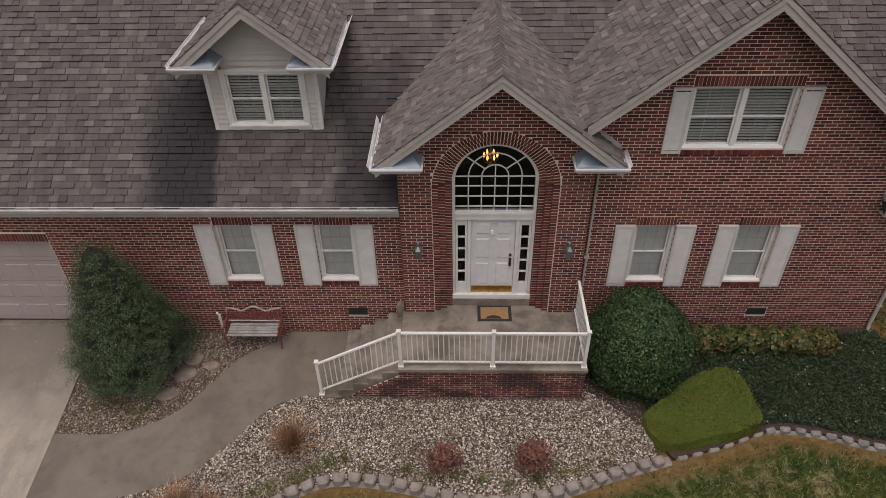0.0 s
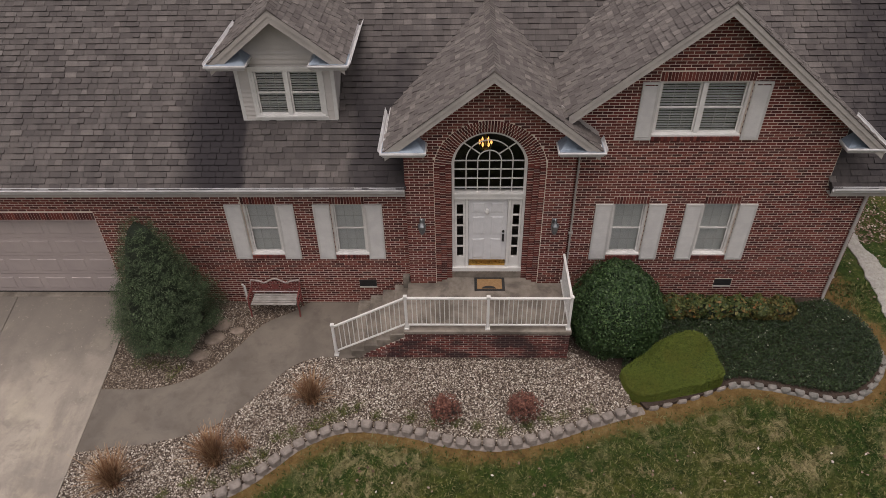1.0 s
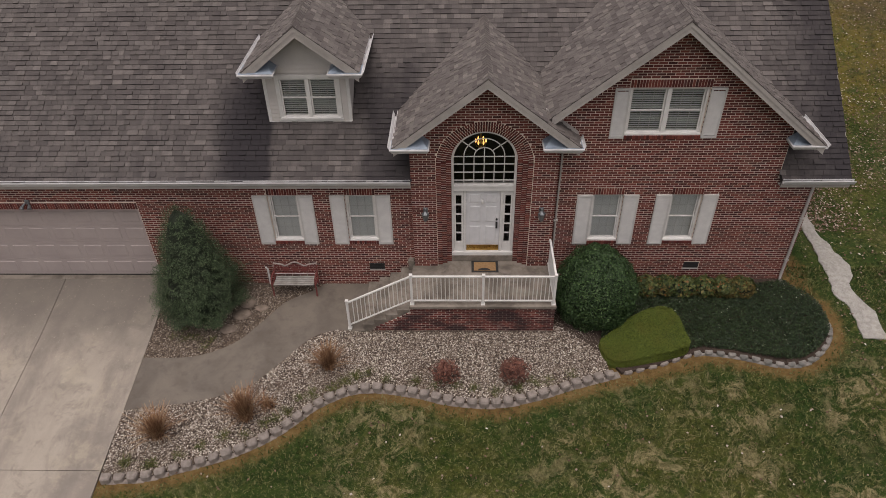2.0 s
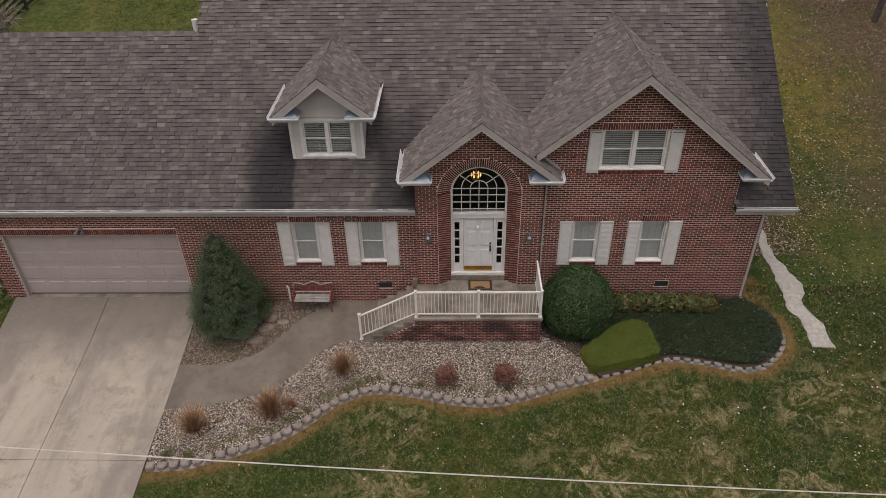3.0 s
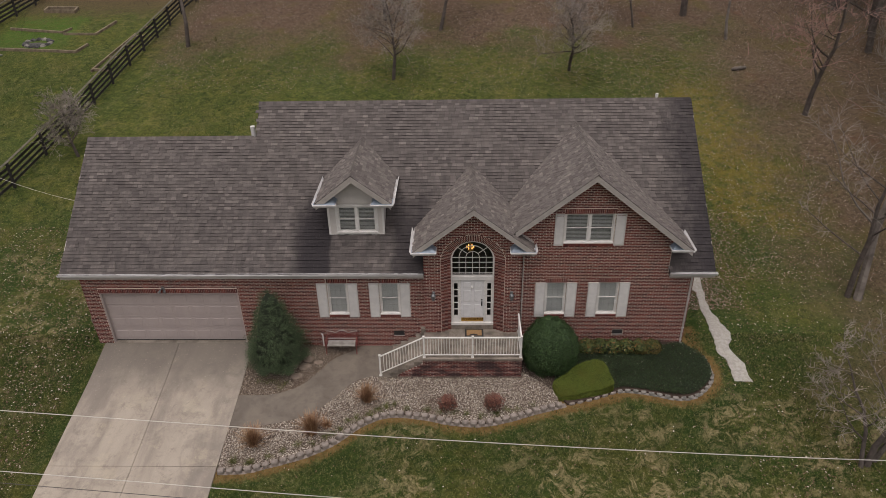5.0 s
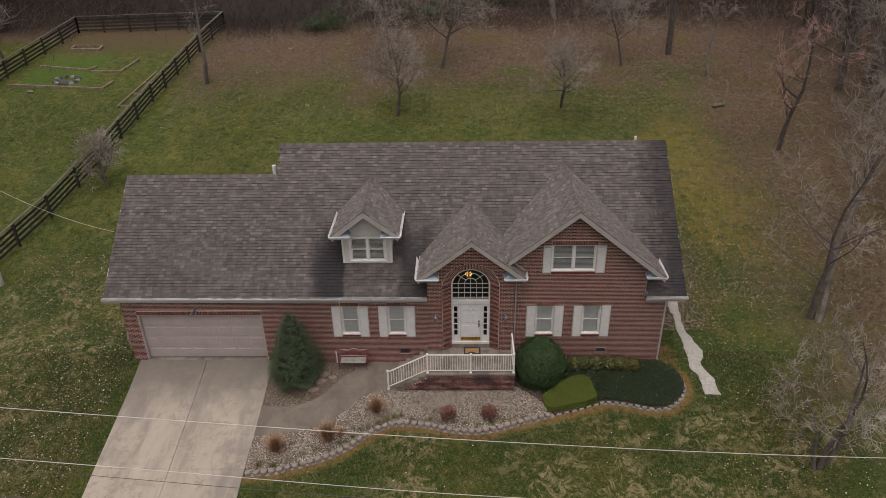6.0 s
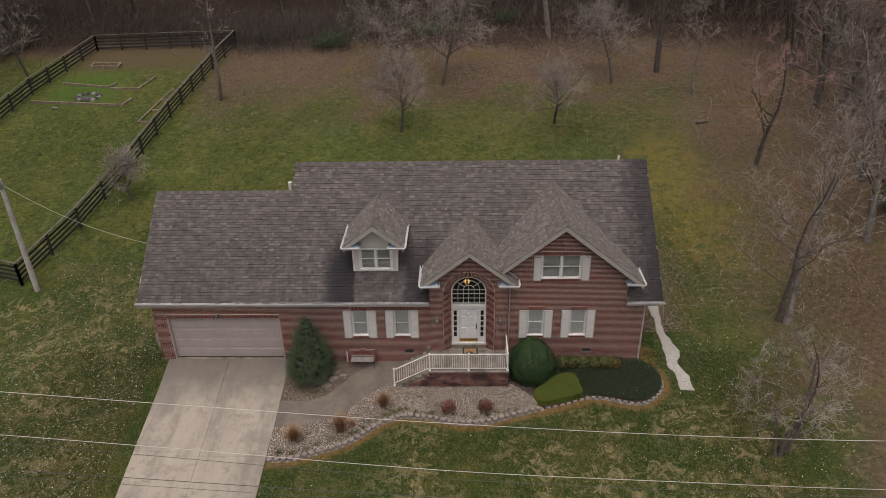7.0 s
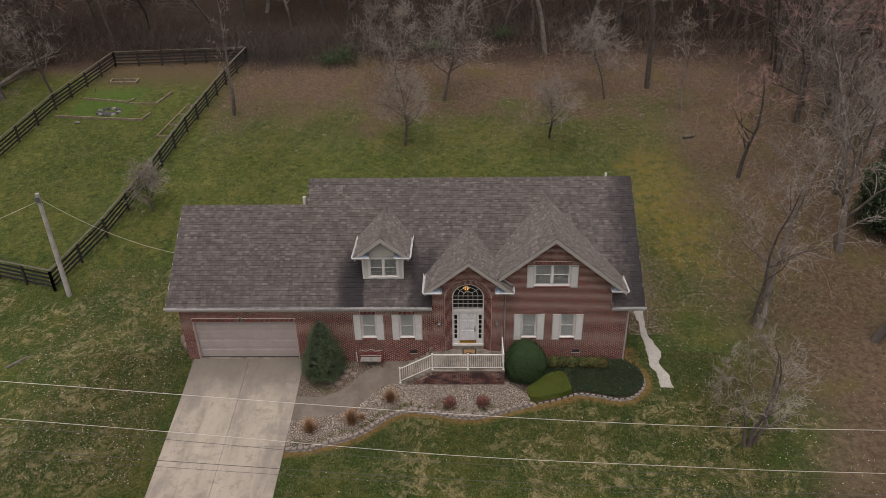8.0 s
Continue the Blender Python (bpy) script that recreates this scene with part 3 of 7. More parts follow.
def wall_with_holes(outline_cells, y, depth):
    """A wall made of upright slabs between opening edges."""
    s = Soup()
    for x0, x1, z0, z1 in outline_cells:
        s.box(x0, x1, y, y + depth, z0, z1)
    return s


def front_wall():
    """Mortar body of the front wall, cut by its openings, and its bricks."""
    edges = sorted({LEFT, RIGHT, 7.35, 1.2, GAR[0], GAR[1], UP[0], UP[1], *(c - WIN_W / 2 for c in LOW_WINDOWS), *(c + WIN_W / 2 for c in LOW_WINDOWS), ENT_L + 0.05, ENT_R - 0.05})
    s, yb = Soup(), 0.0035
    for a, b in zip(edges, edges[1:]):
        m = (a + b) / 2
        if ENT_L < m < ENT_R and not m > 1.2:
            continue
        spans = []
        if GAR[0] < m < GAR[1]:
            spans = [(GAR[3], 3.42)]
        elif any(abs(m - c) < WIN_W / 2 for c in LOW_WINDOWS):
            spans = [(-0.9, WIN_B), (WIN_T, 3.42)]
        else:
            spans = [(-0.9, 3.42)]
        for z0, z1 in spans:
            levels = [z0] + [q for q in (WIN_B, GAR[3], WIN_T) if z0 < q < z1] + [z1]
            for q0, q1 in zip(levels, levels[1:]):
                s.box(a, b, yb, 0.22, q0, q1)
        if 1.2 <= a and b <= 7.36:
            if UP[0] - 0.001 <= a and b <= UP[1] + 0.001:
                s.box(a, b, yb, 0.22, 3.42, UP[2])
                lo = UP[3]
            else:
                lo = 3.42
            za, zb = gable_big(a) - 0.10, gable_big(b) - 0.10
            top = [(a, yb, za)] + ([(4.24, yb, 7.46)] if a < 4.24 < b else []) + [(b, yb, zb)]
            s.slab([(a, yb, lo)] + top + [(b, yb, lo)], (0, 0.213, 0))
    wall = part("front_wall", s, MORTAR, house, "pale mortar joints of the red brick front wall", weld=True)
    bricks = Soup()
    def blocked(a, b, c, d):
        return in_front_opening(a, b, c, d) or (b > ENT_L + 0.01 and a < ENT_R - 0.01 and d < 5.2 and (a < 1.2 or d < gable_entry(a)))
    for xa, xb, za, zb, pr in lay_bricks(LEFT, RIGHT, -0.34, 7.5, front_limit, blocked):
        brick_front(bricks, xa, xb, za, zb, 0.0, pr)
    # soldier courses over openings and rowlock sills below windows
    def soldiers(x0, x1, z0, h, proud=0.0):
        n = max(1, round((x1 - x0) / PITCH_Z))
        w = (x1 - x0) / n
        for k in range(n):
            brick_front(bricks, x0 + k * w + 0.004, x0 + (k + 1) * w - 0.004, z0 + 0.005, z0 + h - 0.005, 0.0, proud + brick_rng.uniform(0, 0.003))
    for c in LOW_WINDOWS:
        soldiers(c - WIN_W / 2, c + WIN_W / 2, WIN_T, 0.205)
        soldiers(c - WIN_W / 2, c + WIN_W / 2, WIN_B - 0.10, 0.10, 0.03)
    soldiers(UP[0] - 0.02, UP[1] + 0.02, UP[3], 0.205)
    soldiers(UP[0], UP[1], UP[2] - 0.10, 0.10, 0.03)
    soldiers(GAR[0], GAR[1], GAR[3], 0.205)
    tagged(part("brickwork", bricks, BRICK, wall, "dark red running-bond bricks"), kind="stuff")
    return wall


front_wall()


def other_walls():
    """The sides and back of the house, away from the walk."""
    s = Soup()
    s.box(LEFT + 0.006, LEFT + 0.22, 0.22, 2 * LOW_RIDGE_Y, -0.9, 3.42)
    s.slab([(LEFT + 0.006, 0.22, 3.42), (LEFT + 0.006, 2 * LOW_RIDGE_Y, 3.42), (LEFT + 0.006, LOW_RIDGE_Y, LOW_RIDGE_Z - 0.2)], (0.21, 0, 0))
    part("garage_side_wall", s, SIDE_BRICK, house, "red brick garage side wall")
    s = Soup()
    s.box(RIGHT - 0.22, RIGHT - 0.006, 0.22, 11.4, -0.9, 3.42)
    s.slab([(RIGHT - 0.22, 0.22, 3.42), (RIGHT - 0.22, 11.4, 3.42), (RIGHT - 0.22, RIDGE_Y, RIDGE_Z - 0.2)], (0.21, 0, 0))
    part("side_wall", s, SIDE_BRICK, house, "red brick gable side wall")
    s = Soup()
    s.box(WING, RIGHT - 0.22, 11.2, 11.4, -0.9, 3.42)
    s.box(LEFT + 0.22, WING, 8.8, 9.0, -0.9, 3.42)
    s.box(WING, WING + 0.2, 9.0, 11.2, -0.9, 3.42)
    part("back_wall", s, SIDE_BRICK, house, "red brick rear wall")
    s = Soup()
    s.slab([(WING, 3.0, 5.6), (WING, RIDGE_Y, RIDGE_Z - 0.2), (WING, 2 * RIDGE_Y - 0.2, 3.4), (WING, 8.5, 3.4)], (0.2, 0, 0))
    part("upper_gable_wall", s, SIDING, house, "pale siding on the gable above the garage roof")
    # the small upright side of the big cross gable
    s = Soup()
    s.box(7.16, 7.35, 0.22, 1.6, 3.3, 4.98)
    s.box(7.16, 7.35, 1.6, 3.0, 4.5, 4.98)
    part("gable_side_wall", s, SIDE_BRICK, house, "red brick cheek of the cross gable")
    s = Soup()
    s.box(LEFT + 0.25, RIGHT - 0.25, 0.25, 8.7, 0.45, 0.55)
    part("inside_floor", s, INTERIOR_SHADE, house, "floor inside, near black in place of indoor shade")
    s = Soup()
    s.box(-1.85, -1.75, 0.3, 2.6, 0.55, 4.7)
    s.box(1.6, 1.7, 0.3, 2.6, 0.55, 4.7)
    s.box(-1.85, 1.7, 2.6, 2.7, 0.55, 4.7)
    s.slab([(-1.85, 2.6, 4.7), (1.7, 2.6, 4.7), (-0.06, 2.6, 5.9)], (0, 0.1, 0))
    part("hall_wall", s, INTERIOR_SHADE, house, "entrance hall walls, near black in place of indoor shade")


other_walls()


def ring(cx, cz, r, a0, a1, n):
    return [(cx + r * math.cos(a0 + (a1 - a0) * k / n), cz + r * math.sin(a0 + (a1 - a0) * k / n)) for k in range(n + 1)]


def entrance():
    """The projecting entrance bay with its arched, stepped brick recess."""
    lo, hi = DOOR_X - HOLE, DOOR_X + HOLE
    s, y, d = Soup(), ENT_Y + 0.0035, 0.20
    s.box(ENT_L, lo, y, y + d, PORCH_Z - 0.1, SPRING)
    s.box(hi, ENT_R, y, y + d, PORCH_Z - 0.1, SPRING)
    arch = ring(DOOR_X, SPRING, HOLE, math.pi, 0, 24)
    top = [(x, min(max(gable_entry(x) - 0.10, SPRING), 9)) for x, z in arch]
    for (xa, za), (xb, zb), (_, ta), (_, tb) in zip(arch, arch[1:], top, top[1:]):
        s.slab([(xa, y, za), (xa, y, ta), (xb, y, tb), (xb, y, zb)], (0, d, 0))
    for a, b in ((ENT_L, lo), (hi, ENT_R)):
        s.slab([(a, y, SPRING), (a, y, gable_entry(a) - 0.1), (b, y, gable_entry(b) - 0.1), (b, y, SPRING)], (0, d, 0))
    wall = part("entrance_wall", s, MORTAR, house, "pale mortar of the projecting entrance bay", weld=True)

    def blocked(a, b, c, e):
        x = min(abs(a - DOOR_X), abs(b - DOOR_X)) if (a - DOOR_X) * (b - DOOR_X) > 0 else 0
        if e < SPRING:
            return x < HOLE - 0.002
        return math.hypot(x, (c + e) / 2 - SPRING) < HOLE + 0.005
    near, rest = [], Soup()
    for xa, xb, za, zb, pr in lay_bricks(ENT_L, ENT_R, PORCH_Z, 6.3, lambda x: gable_entry(x) - 0.13, blocked):
        if za < 3.35 and len(near) < 290:
            near.append((xa, xb, za, zb, pr))
        else:
            brick_front(rest, xa, xb, za, zb, ENT_Y, pr)
    # the bay's narrow sides
    for x, sgn in ((ENT_L, -1), (ENT_R, 1)):
        z = PORCH_Z
        while z < 4.6:
            rest.box(min(x, x + sgn * 0.003), max(x, x + sgn * 0.003), ENT_Y, -0.004, z, z + PITCH_Z - JOINT)
            z += PITCH_Z
    # three stepped jambs and rings, each set back from the last
    for k in range(3):
        r0, r1 = HOLE - 0.128 * (k + 1), HOLE - 0.128 * k
        yy = ENT_Y + 0.075 * (k + 1) - 0.02
        z = PORCH_Z
        while z < SPRING - 0.03:
            for sgn in (-1, 1):
                a, b = sorted((DOOR_X + sgn * (r0 + 0.004), DOOR_X + sgn * (r1 + 0.02)))
                rest.box(a, b, yy - brick_rng.uniform(0, 0.004), yy + 0.16, z, z + PITCH_Z - JOINT)
            z += PITCH_Z
        n = round(math.pi * r1 / 0.069)
        for q in range(n):
            a0, a1 = math.pi * (q + 0.13) / n, math.pi * (q + 0.87) / n
            c = [(DOOR_X + r * math.cos(a), SPRING + r * math.sin(a)) for r, a in ((r0 + 0.004, a0), (r1 + 0.012, a0), (r1 + 0.012, a1), (r0 + 0.004, a1))]
            yf = yy - brick_rng.uniform(0, 0.004)
            rest.slab([(x, yf, zz) for x, zz in c], (0, 0.14, 0))
    mort = Soup()
    for k in range(3):
        r0, r1 = HOLE - 0.128 * (k + 1) + 0.0065, HOLE - 0.128 * k + 0.01
        yy = ENT_Y + 0.075 * (k + 1) - 0.017
        for sgn in (-1, 1):
            a, b = sorted((DOOR_X + sgn * r0, DOOR_X + sgn * r1))
            mort.box(a, b, yy, yy + 0.15, PORCH_Z, SPRING)
        for (xa, za), (xb, zb), (xc, zc), (xd, zd) in zip(ring(DOOR_X, SPRING, r0, math.pi, 0, 30), ring(DOOR_X, SPRING, r0, math.pi, 0, 30)[1:], ring(DOOR_X, SPRING, r1, math.pi, 0, 30)[1:], ring(DOOR_X, SPRING, r1, math.pi, 0, 30)):
            mort.slab([(xa, yy, za), (xb, yy, zb), (xc, yy, zc), (xd, yy, zd)], (0, 0.13, 0))
    part("recess_joints", mort, MORTAR, wall)
    tagged(part("brickwork", rest, BRICK, wall, "dark red bricks with rowlock arch rings"), kind="stuff")
    return wall, near


entrance_wall, NEAR_BRICKS = entrance()


def double_window(name, x0, x1, z0, z1, y, units=1, label="", grid=(3, 2)):
    """A white double-hung window set into the wall; units side by side."""
    w = thing(name, (0, 0, 0), "", "")
    w.parent = house
    tagged(w, label=label)
    f = Soup()
    t = 0.055
    f.box(x0, x0 + t, y, y + 0.12, z0, z1)
    f.box(x1 - t, x1, y, y + 0.12, z0, z1)
    f.box(x0 + t, x1 - t, y, y + 0.12, z1 - t, z1)
    f.box(x0 + t, x1 - t, y, y + 0.12, z0 + 0.002, z0 + 0.05)
    part("window_frame", f, WHITE, w, bevel=0.004)
    sill = Soup()
    sill.hexa(((x0 - 0.01, y - 0.06, z0 - 0.01), (x1 + 0.01, y - 0.06, z0 - 0.01), (x1 + 0.01, y + 0.06, z0), (x0 - 0.01, y + 0.06, z0),
               (x0 - 0.01, y - 0.06, z0 + 0.035), (x1 + 0.01, y - 0.06, z0 + 0.035), (x1 + 0.01, y + 0.06, z0 + 0.06), (x0 - 0.01, y + 0.06, z0 + 0.06)))
    part("window_sill", sill, WHITE, w, bevel=0.004)
    span = (x1 - x0 - 2 * t - (units - 1) * 0.09) / units
    for u in range(units):
        a = x0 + t + u * (span + 0.09)
        b = a + span
        if u:
            part("mullion", boxed(a - 0.09, a, y - 0.012, y + 0.11, z0 + 0.05, z1 - t), WHITE, w, bevel=0.004)
        mid = z0 + 0.05 + (z1 - t - z0 - 0.05) * 0.5
        for lo, hi, yy in ((z0 + 0.05, mid + 0.02, y + 0.035), (mid - 0.02, z1 - t, y + 0.06)):
            s, k = Soup(), 0.038
            s.box(a, a + k, yy, yy + 0.025, lo, hi)
            s.box(b - k, b, yy, yy + 0.025, lo, hi)
            s.box(a + k, b - k, yy, yy + 0.025, lo, lo + k)
            s.box(a + k, b - k, yy, yy + 0.025, hi - k, hi)
            part("sash", s, WHITE, w, bevel=0.003)
            m = Soup()
            for c in range(1, grid[0]):
                x = a + k + (b - a - 2 * k) * c / grid[0]
                m.box(x - 0.004, x + 0.004, yy + 0.014, yy + 0.02, lo + k, hi - k)
            for c in range(1, grid[1]):
                z = lo + k + (hi - lo - 2 * k) * c / grid[1]
                m.box(a + k, b - k, yy + 0.015, yy + 0.021, z - 0.004, z + 0.004)
            part("muntin", m, WHITE, w)
            g = part("pane", flat_pane(a + k, b - k, yy + 0.011, lo + k, hi - k), GLASS, w)
            g.visible_shadow = False
        blind(a + 0.01, b - 0.01, z0 + 0.06, z1 - t, y + 0.115, units == 1)
    return w


SLATS = {}


def blind(x0, x1, z0, z1, y, closed=False):
    """A white slatted blind that hangs behind the glass."""
    t = thing("window_blind", ((x0 + x1) / 2, y, z0), "white slatted blind lowered behind window glass", "blind", "blinds in the windows")
    part("headrail", boxed(x0, x1, y - 0.02, y + 0.02, z1 - 0.045, z1), SLAT, t, bevel=0.003)
    key = (round(x1 - x0, 3), closed)
    if key not in SLATS:
        s, w = Soup(), (x1 - x0) / 2
        if closed:
            s.hexa(((-w, -0.018, -0.019), (w, -0.018, -0.019), (w, -0.014, -0.019), (-w, -0.014, -0.019), (-w, 0.014, 0.017), (w, 0.014, 0.017), (w, 0.018, 0.017), (-w, 0.018, 0.017)))
        else:
            s.hexa(((-w, -0.020, -0.010), (w, -0.020, -0.010), (w, 0.020, 0.006), (-w, 0.020, 0.006), (-w, -0.020, -0.006), (w, -0.020, -0.006), (w, 0.020, 0.010), (-w, 0.020, 0.010)))
        m = bpy.data.meshes.new("slat")
        m.from_pydata(s.v, [], s.f)
        m.materials.append(SLAT)
        SLATS[key] = m
    z = z0 + 0.02
    while z < z1 - 0.06:
        piece("slat", SLATS[key], t, ((x0 + x1) / 2, y, z))
        z += 0.058
    part("bottom_rail", boxed(x0, x1, y - 0.018, y + 0.018, z0 - 0.004, z0 + 0.012), SLAT, t)


for c in LOW_WINDOWS:
    double_window("window", c - WIN_W / 2, c + WIN_W / 2, WIN_B, WIN_T, 0.06, label="white double-hung window with lowered blinds")
double_window("window", UP[0], UP[1], UP[2], UP[3], 0.06, 2, "white twin double-hung window in the brick gable", (3, 2))
double_window("window", -5.26, -3.74, 4.57, 5.70, 1.055, 2, "white twin double-hung window of the dormer", (3, 2))
# thin dark sheet in place of the unlit dormer room
part("room_backing", boxed(-5.3, -3.6, 1.5, 1.55, 4.5, 5.8), INTERIOR_SHADE, house, "near-black sheet standing in for the unlit room behind the dormer window")


def shutter(x0, x1, z0, z1):
    """A louvred panel beside a window."""
    t = thing("shutter", (x0, -0.02, z0), "", "")
    t.parent = house
    tagged(t, label="off-white louvred vinyl shutter")
    s, y0, y1, k = Soup(), -0.045, -0.004, 0.045
    s.box(x0, x0 + k, y0, y1, z0, z1)
    s.box(x1 - k, x1, y0, y1, z0, z1)
    for a, b in ((z0, z0 + 0.06), (z1 - 0.05, z1)):
        s.box(x0 + k, x1 - k, y0, y1, a, b)
    part("shutter_frame", s, VINYL, t)
    l, z = Soup(), z0 + 0.075
    while z < z1 - 0.08:
        if z < z1 - 0.09:
            l.hexa(((x0 + k, y0 + 0.006, z), (x1 - k, y0 + 0.006, z), (x1 - k, y1, z), (x0 + k, y1, z),
                    (x0 + k, y0 + 0.010, z + 0.008), (x1 - k, y0 + 0.010, z + 0.008), (x1 - k, y1 - 0.018, z + 0.042), (x0 + k, y1 - 0.018, z + 0.042)))
        z += 0.046
    part("louvres", l, VINYL, t)


for c in LOW_WINDOWS:
    shutter(c - WIN_W / 2 - 0.395, c - WIN_W / 2 - 0.005, 1.30, 2.895)
    shutter(c + WIN_W / 2 + 0.005, c + WIN_W / 2 + 0.40, 1.30, 2.895)
shutter(2.93, 3.28, 4.555, 5.86)
shutter(5.14, 5.51, 4.555, 5.86)


def front_door():
    """Door with sidelights and the arched window above it, all in a white frame."""
    y = 0.09
    f, half = Soup(), 0.835
    f.box(DOOR_X - half, DOOR_X - half + 0.06, y, y + 0.14, 0.86, SPRING)
    f.box(DOOR_X + half - 0.06, DOOR_X + half, y, y + 0.14, 0.86, SPRING)
    f.box(DOOR_X - half + 0.06, DOOR_X + half - 0.06, y - 0.03, y + 0.14, 2.98, 3.10)
    f.box(DOOR_X - half + 0.06, DOOR_X + half - 0.06, y - 0.05, y + 0.14, 3.10, 3.15)
    for sgn in (-1, 1):
        a, b = sorted((DOOR_X + sgn * 0.455, DOOR_X + sgn * 0.525))
        f.box(a, b, y + 0.005, y + 0.14, 0.86, 2.98)
    inner, outer = ring(DOOR_X, SPRING, half - 0.06, math.pi, 0, 32), ring(DOOR_X, SPRING, half + 0.01, math.pi, 0, 32)
    for a, b, c, d in zip(inner, inner[1:], outer[1:], outer):
        f.slab([(p[0], y, p[1]) for p in (a, b, c, d)], (0, 0.14, 0))
    part("entrance_frame", f, WHITE, house, "white painted door frame with an arched head")
    # arched window with a grid and sunburst of muntins
    w = thing("arched_window", (DOOR_X, y + 0.07, 3.15), "", "")
    w.parent = house
    tagged(w, label="large arched window with white muntins over the door")
    g, r = Soup(), half - 0.06
    pts = [(DOOR_X - r, y + 0.075, 3.15)] + [(x, y + 0.075, z) for x, z in ring(DOOR_X, SPRING, r, math.pi, 0, 32)] + [(DOOR_X + r, y + 0.075, 3.15)]
    g.face(*pts[::-1])
    part("pane", g, GLASS, w).visible_shadow = False
    m, k = Soup(), 0.011
    def bar(x0, z0, x1, z1):
        d = Vector((x1 - x0, 0, z1 - z0)).normalized()
        q = Vector((-d.z, 0, d.x)) * k
        m.slab([Vector((x0, y + 0.055, z0)) - q, Vector((x0, y + 0.055, z0)) + q, Vector((x1, y + 0.055, z1)) + q, Vector((x1, y + 0.055, z1)) - q], (0, 0.018, 0))
    sp = SPRING + 0.07
    for z in (3.25, 3.49, 3.73, sp):
        bar(DOOR_X - r, z, DOOR_X + r, z)
    for x in (-0.515, -0.258, 0.0, 0.258, 0.515):
        bar(DOOR_X + x, 3.15, DOOR_X + x, sp)
    bar(DOOR_X, sp, DOOR_X, sp + 0.258)
    for rad in (0.258, 0.515):
        a = ring(DOOR_X, sp, rad, math.pi, 0, 20)
        for p, q in zip(a, a[1:]):
            bar(*p, *q)
    for ang in (40, 90, 140):
        c, s_ = math.cos(radians(ang)), math.sin(radians(ang))
        if ang != 90:
            bar(DOOR_X + 0.258 * c, sp + 0.258 * s_, DOOR_X + 0.74 * c, sp + 0.74 * s_ - 0.03)
    part("muntin", m, WHITE, w)
    # sidelights
    for sgn in (-1, 1):
        t = thing("sidelight", (DOOR_X + sgn * 0.65, y, 0.96), "", "")
        t.parent = house
        tagged(t, label="narrow white sidelight with five dark panes")
        a, b = sorted((DOOR_X + sgn * 0.53, DOOR_X + sgn * 0.77))
        s = Soup()
        s.box(a, a + 0.045, y + 0.03, y + 0.09, 0.96, 2.98)
        s.box(b - 0.045, b, y + 0.03, y + 0.09, 0.96, 2.98)
        s.box(a + 0.045, b - 0.045, y + 0.03, y + 0.09, 0.96, 1.26)
        s.box(a + 0.045, b - 0.045, y + 0.03, y + 0.09, 2.80, 2.98)
        for q in range(1, 5):
            z = 1.26 + 1.54 * q / 5
            s.box(a + 0.045, b - 0.045, y + 0.035, y + 0.085, z - 0.014, z + 0.014)
        part("sidelight_frame", s, WHITE, t)
        for q in range(5):
            part("pane", flat_pane(a + 0.045, b - 0.045, y + 0.062, 1.26 + 1.54 * q / 5 + 0.014, 1.26 + 1.54 * (q + 1) / 5 - 0.014), GLASS, t)
    # the door leaf
    d = thing("front_door", (DOOR_X, y, 0.95), "", "")
    d.parent = house
    tagged(d, label="closed pale grey six-panel front door with brass kick plate")
    part("door_leaf", boxed(DOOR_X - 0.45, DOOR_X + 0.45, y + 0.05, y + 0.10, 0.955, 2.975), DOOR, d)
    for z0, z1 in ((1.20, 1.80), (1.92, 2.45), (2.56, 2.84)):
        for sgn in (-1, 1):
            a, b = sorted((DOOR_X + sgn * 0.07, DOOR_X + sgn * 0.36))
            s = Soup()
            s.hexa(((a, y + 0.05, z0), (b, y + 0.05, z0), (b, y + 0.05, z1), (a, y + 0.05, z1), (a + 0.03, y + 0.036, z0 + 0.03), (b - 0.03, y + 0.036, z0 + 0.03), (b - 0.03, y + 0.036, z1 - 0.03), (a + 0.03, y + 0.036, z1 - 0.03)))
            part("door_panel", s, DOOR, d)
    part("kick_plate", boxed(DOOR_X - 0.44, DOOR_X + 0.44, y + 0.038, y + 0.05, 0.97, 1.15), BRASS, d, "brass kick plate")
    s = Soup()
    s.tube([(DOOR_X + 0.37, y + 0.05, 2.02), (DOOR_X + 0.37, y + 0.015, 2.02)], 0.028, 12)
    part("deadbolt", s, BLACK_METAL, d, "dark deadbolt")
    s = Soup()
    s.box(DOOR_X + 0.345, DOOR_X + 0.395, y + 0.03, y + 0.05, 1.72, 1.93)
    s.tube([(DOOR_X + 0.37, y + 0.03, 1.89), (DOOR_X + 0.37, y - 0.03, 1.87), (DOOR_X + 0.37, y - 0.03, 1.78), (DOOR_X + 0.37, y + 0.03, 1.75)], 0.014, 8)
    part("door_handle", s, BLACK_METAL, d, "dark handle set")
    s = Soup()
    s.lathe(DOOR_X - 0.02, y + 0.036, [(0.0, 2.50), (0.045, 2.56), (0.05, 2.60), (0.03, 2.66), (0.0, 2.68)], 10)
    part("knocker", s, WHITE, d, "bright oval door knocker")
    part("threshold", boxed(DOOR_X - 0.86, DOOR_X + 0.86, 0.045, 0.22, 0.84, 0.955), WHITE, house, "white sill board under the door", bevel=0.008)
    part("door_step", boxed(DOOR_X - 0.98, DOOR_X + 0.98, 0.035, 0.30, PORCH_Z, 0.84), PORCH_CONC, house, "concrete step at the door", bevel=0.01)


front_door()


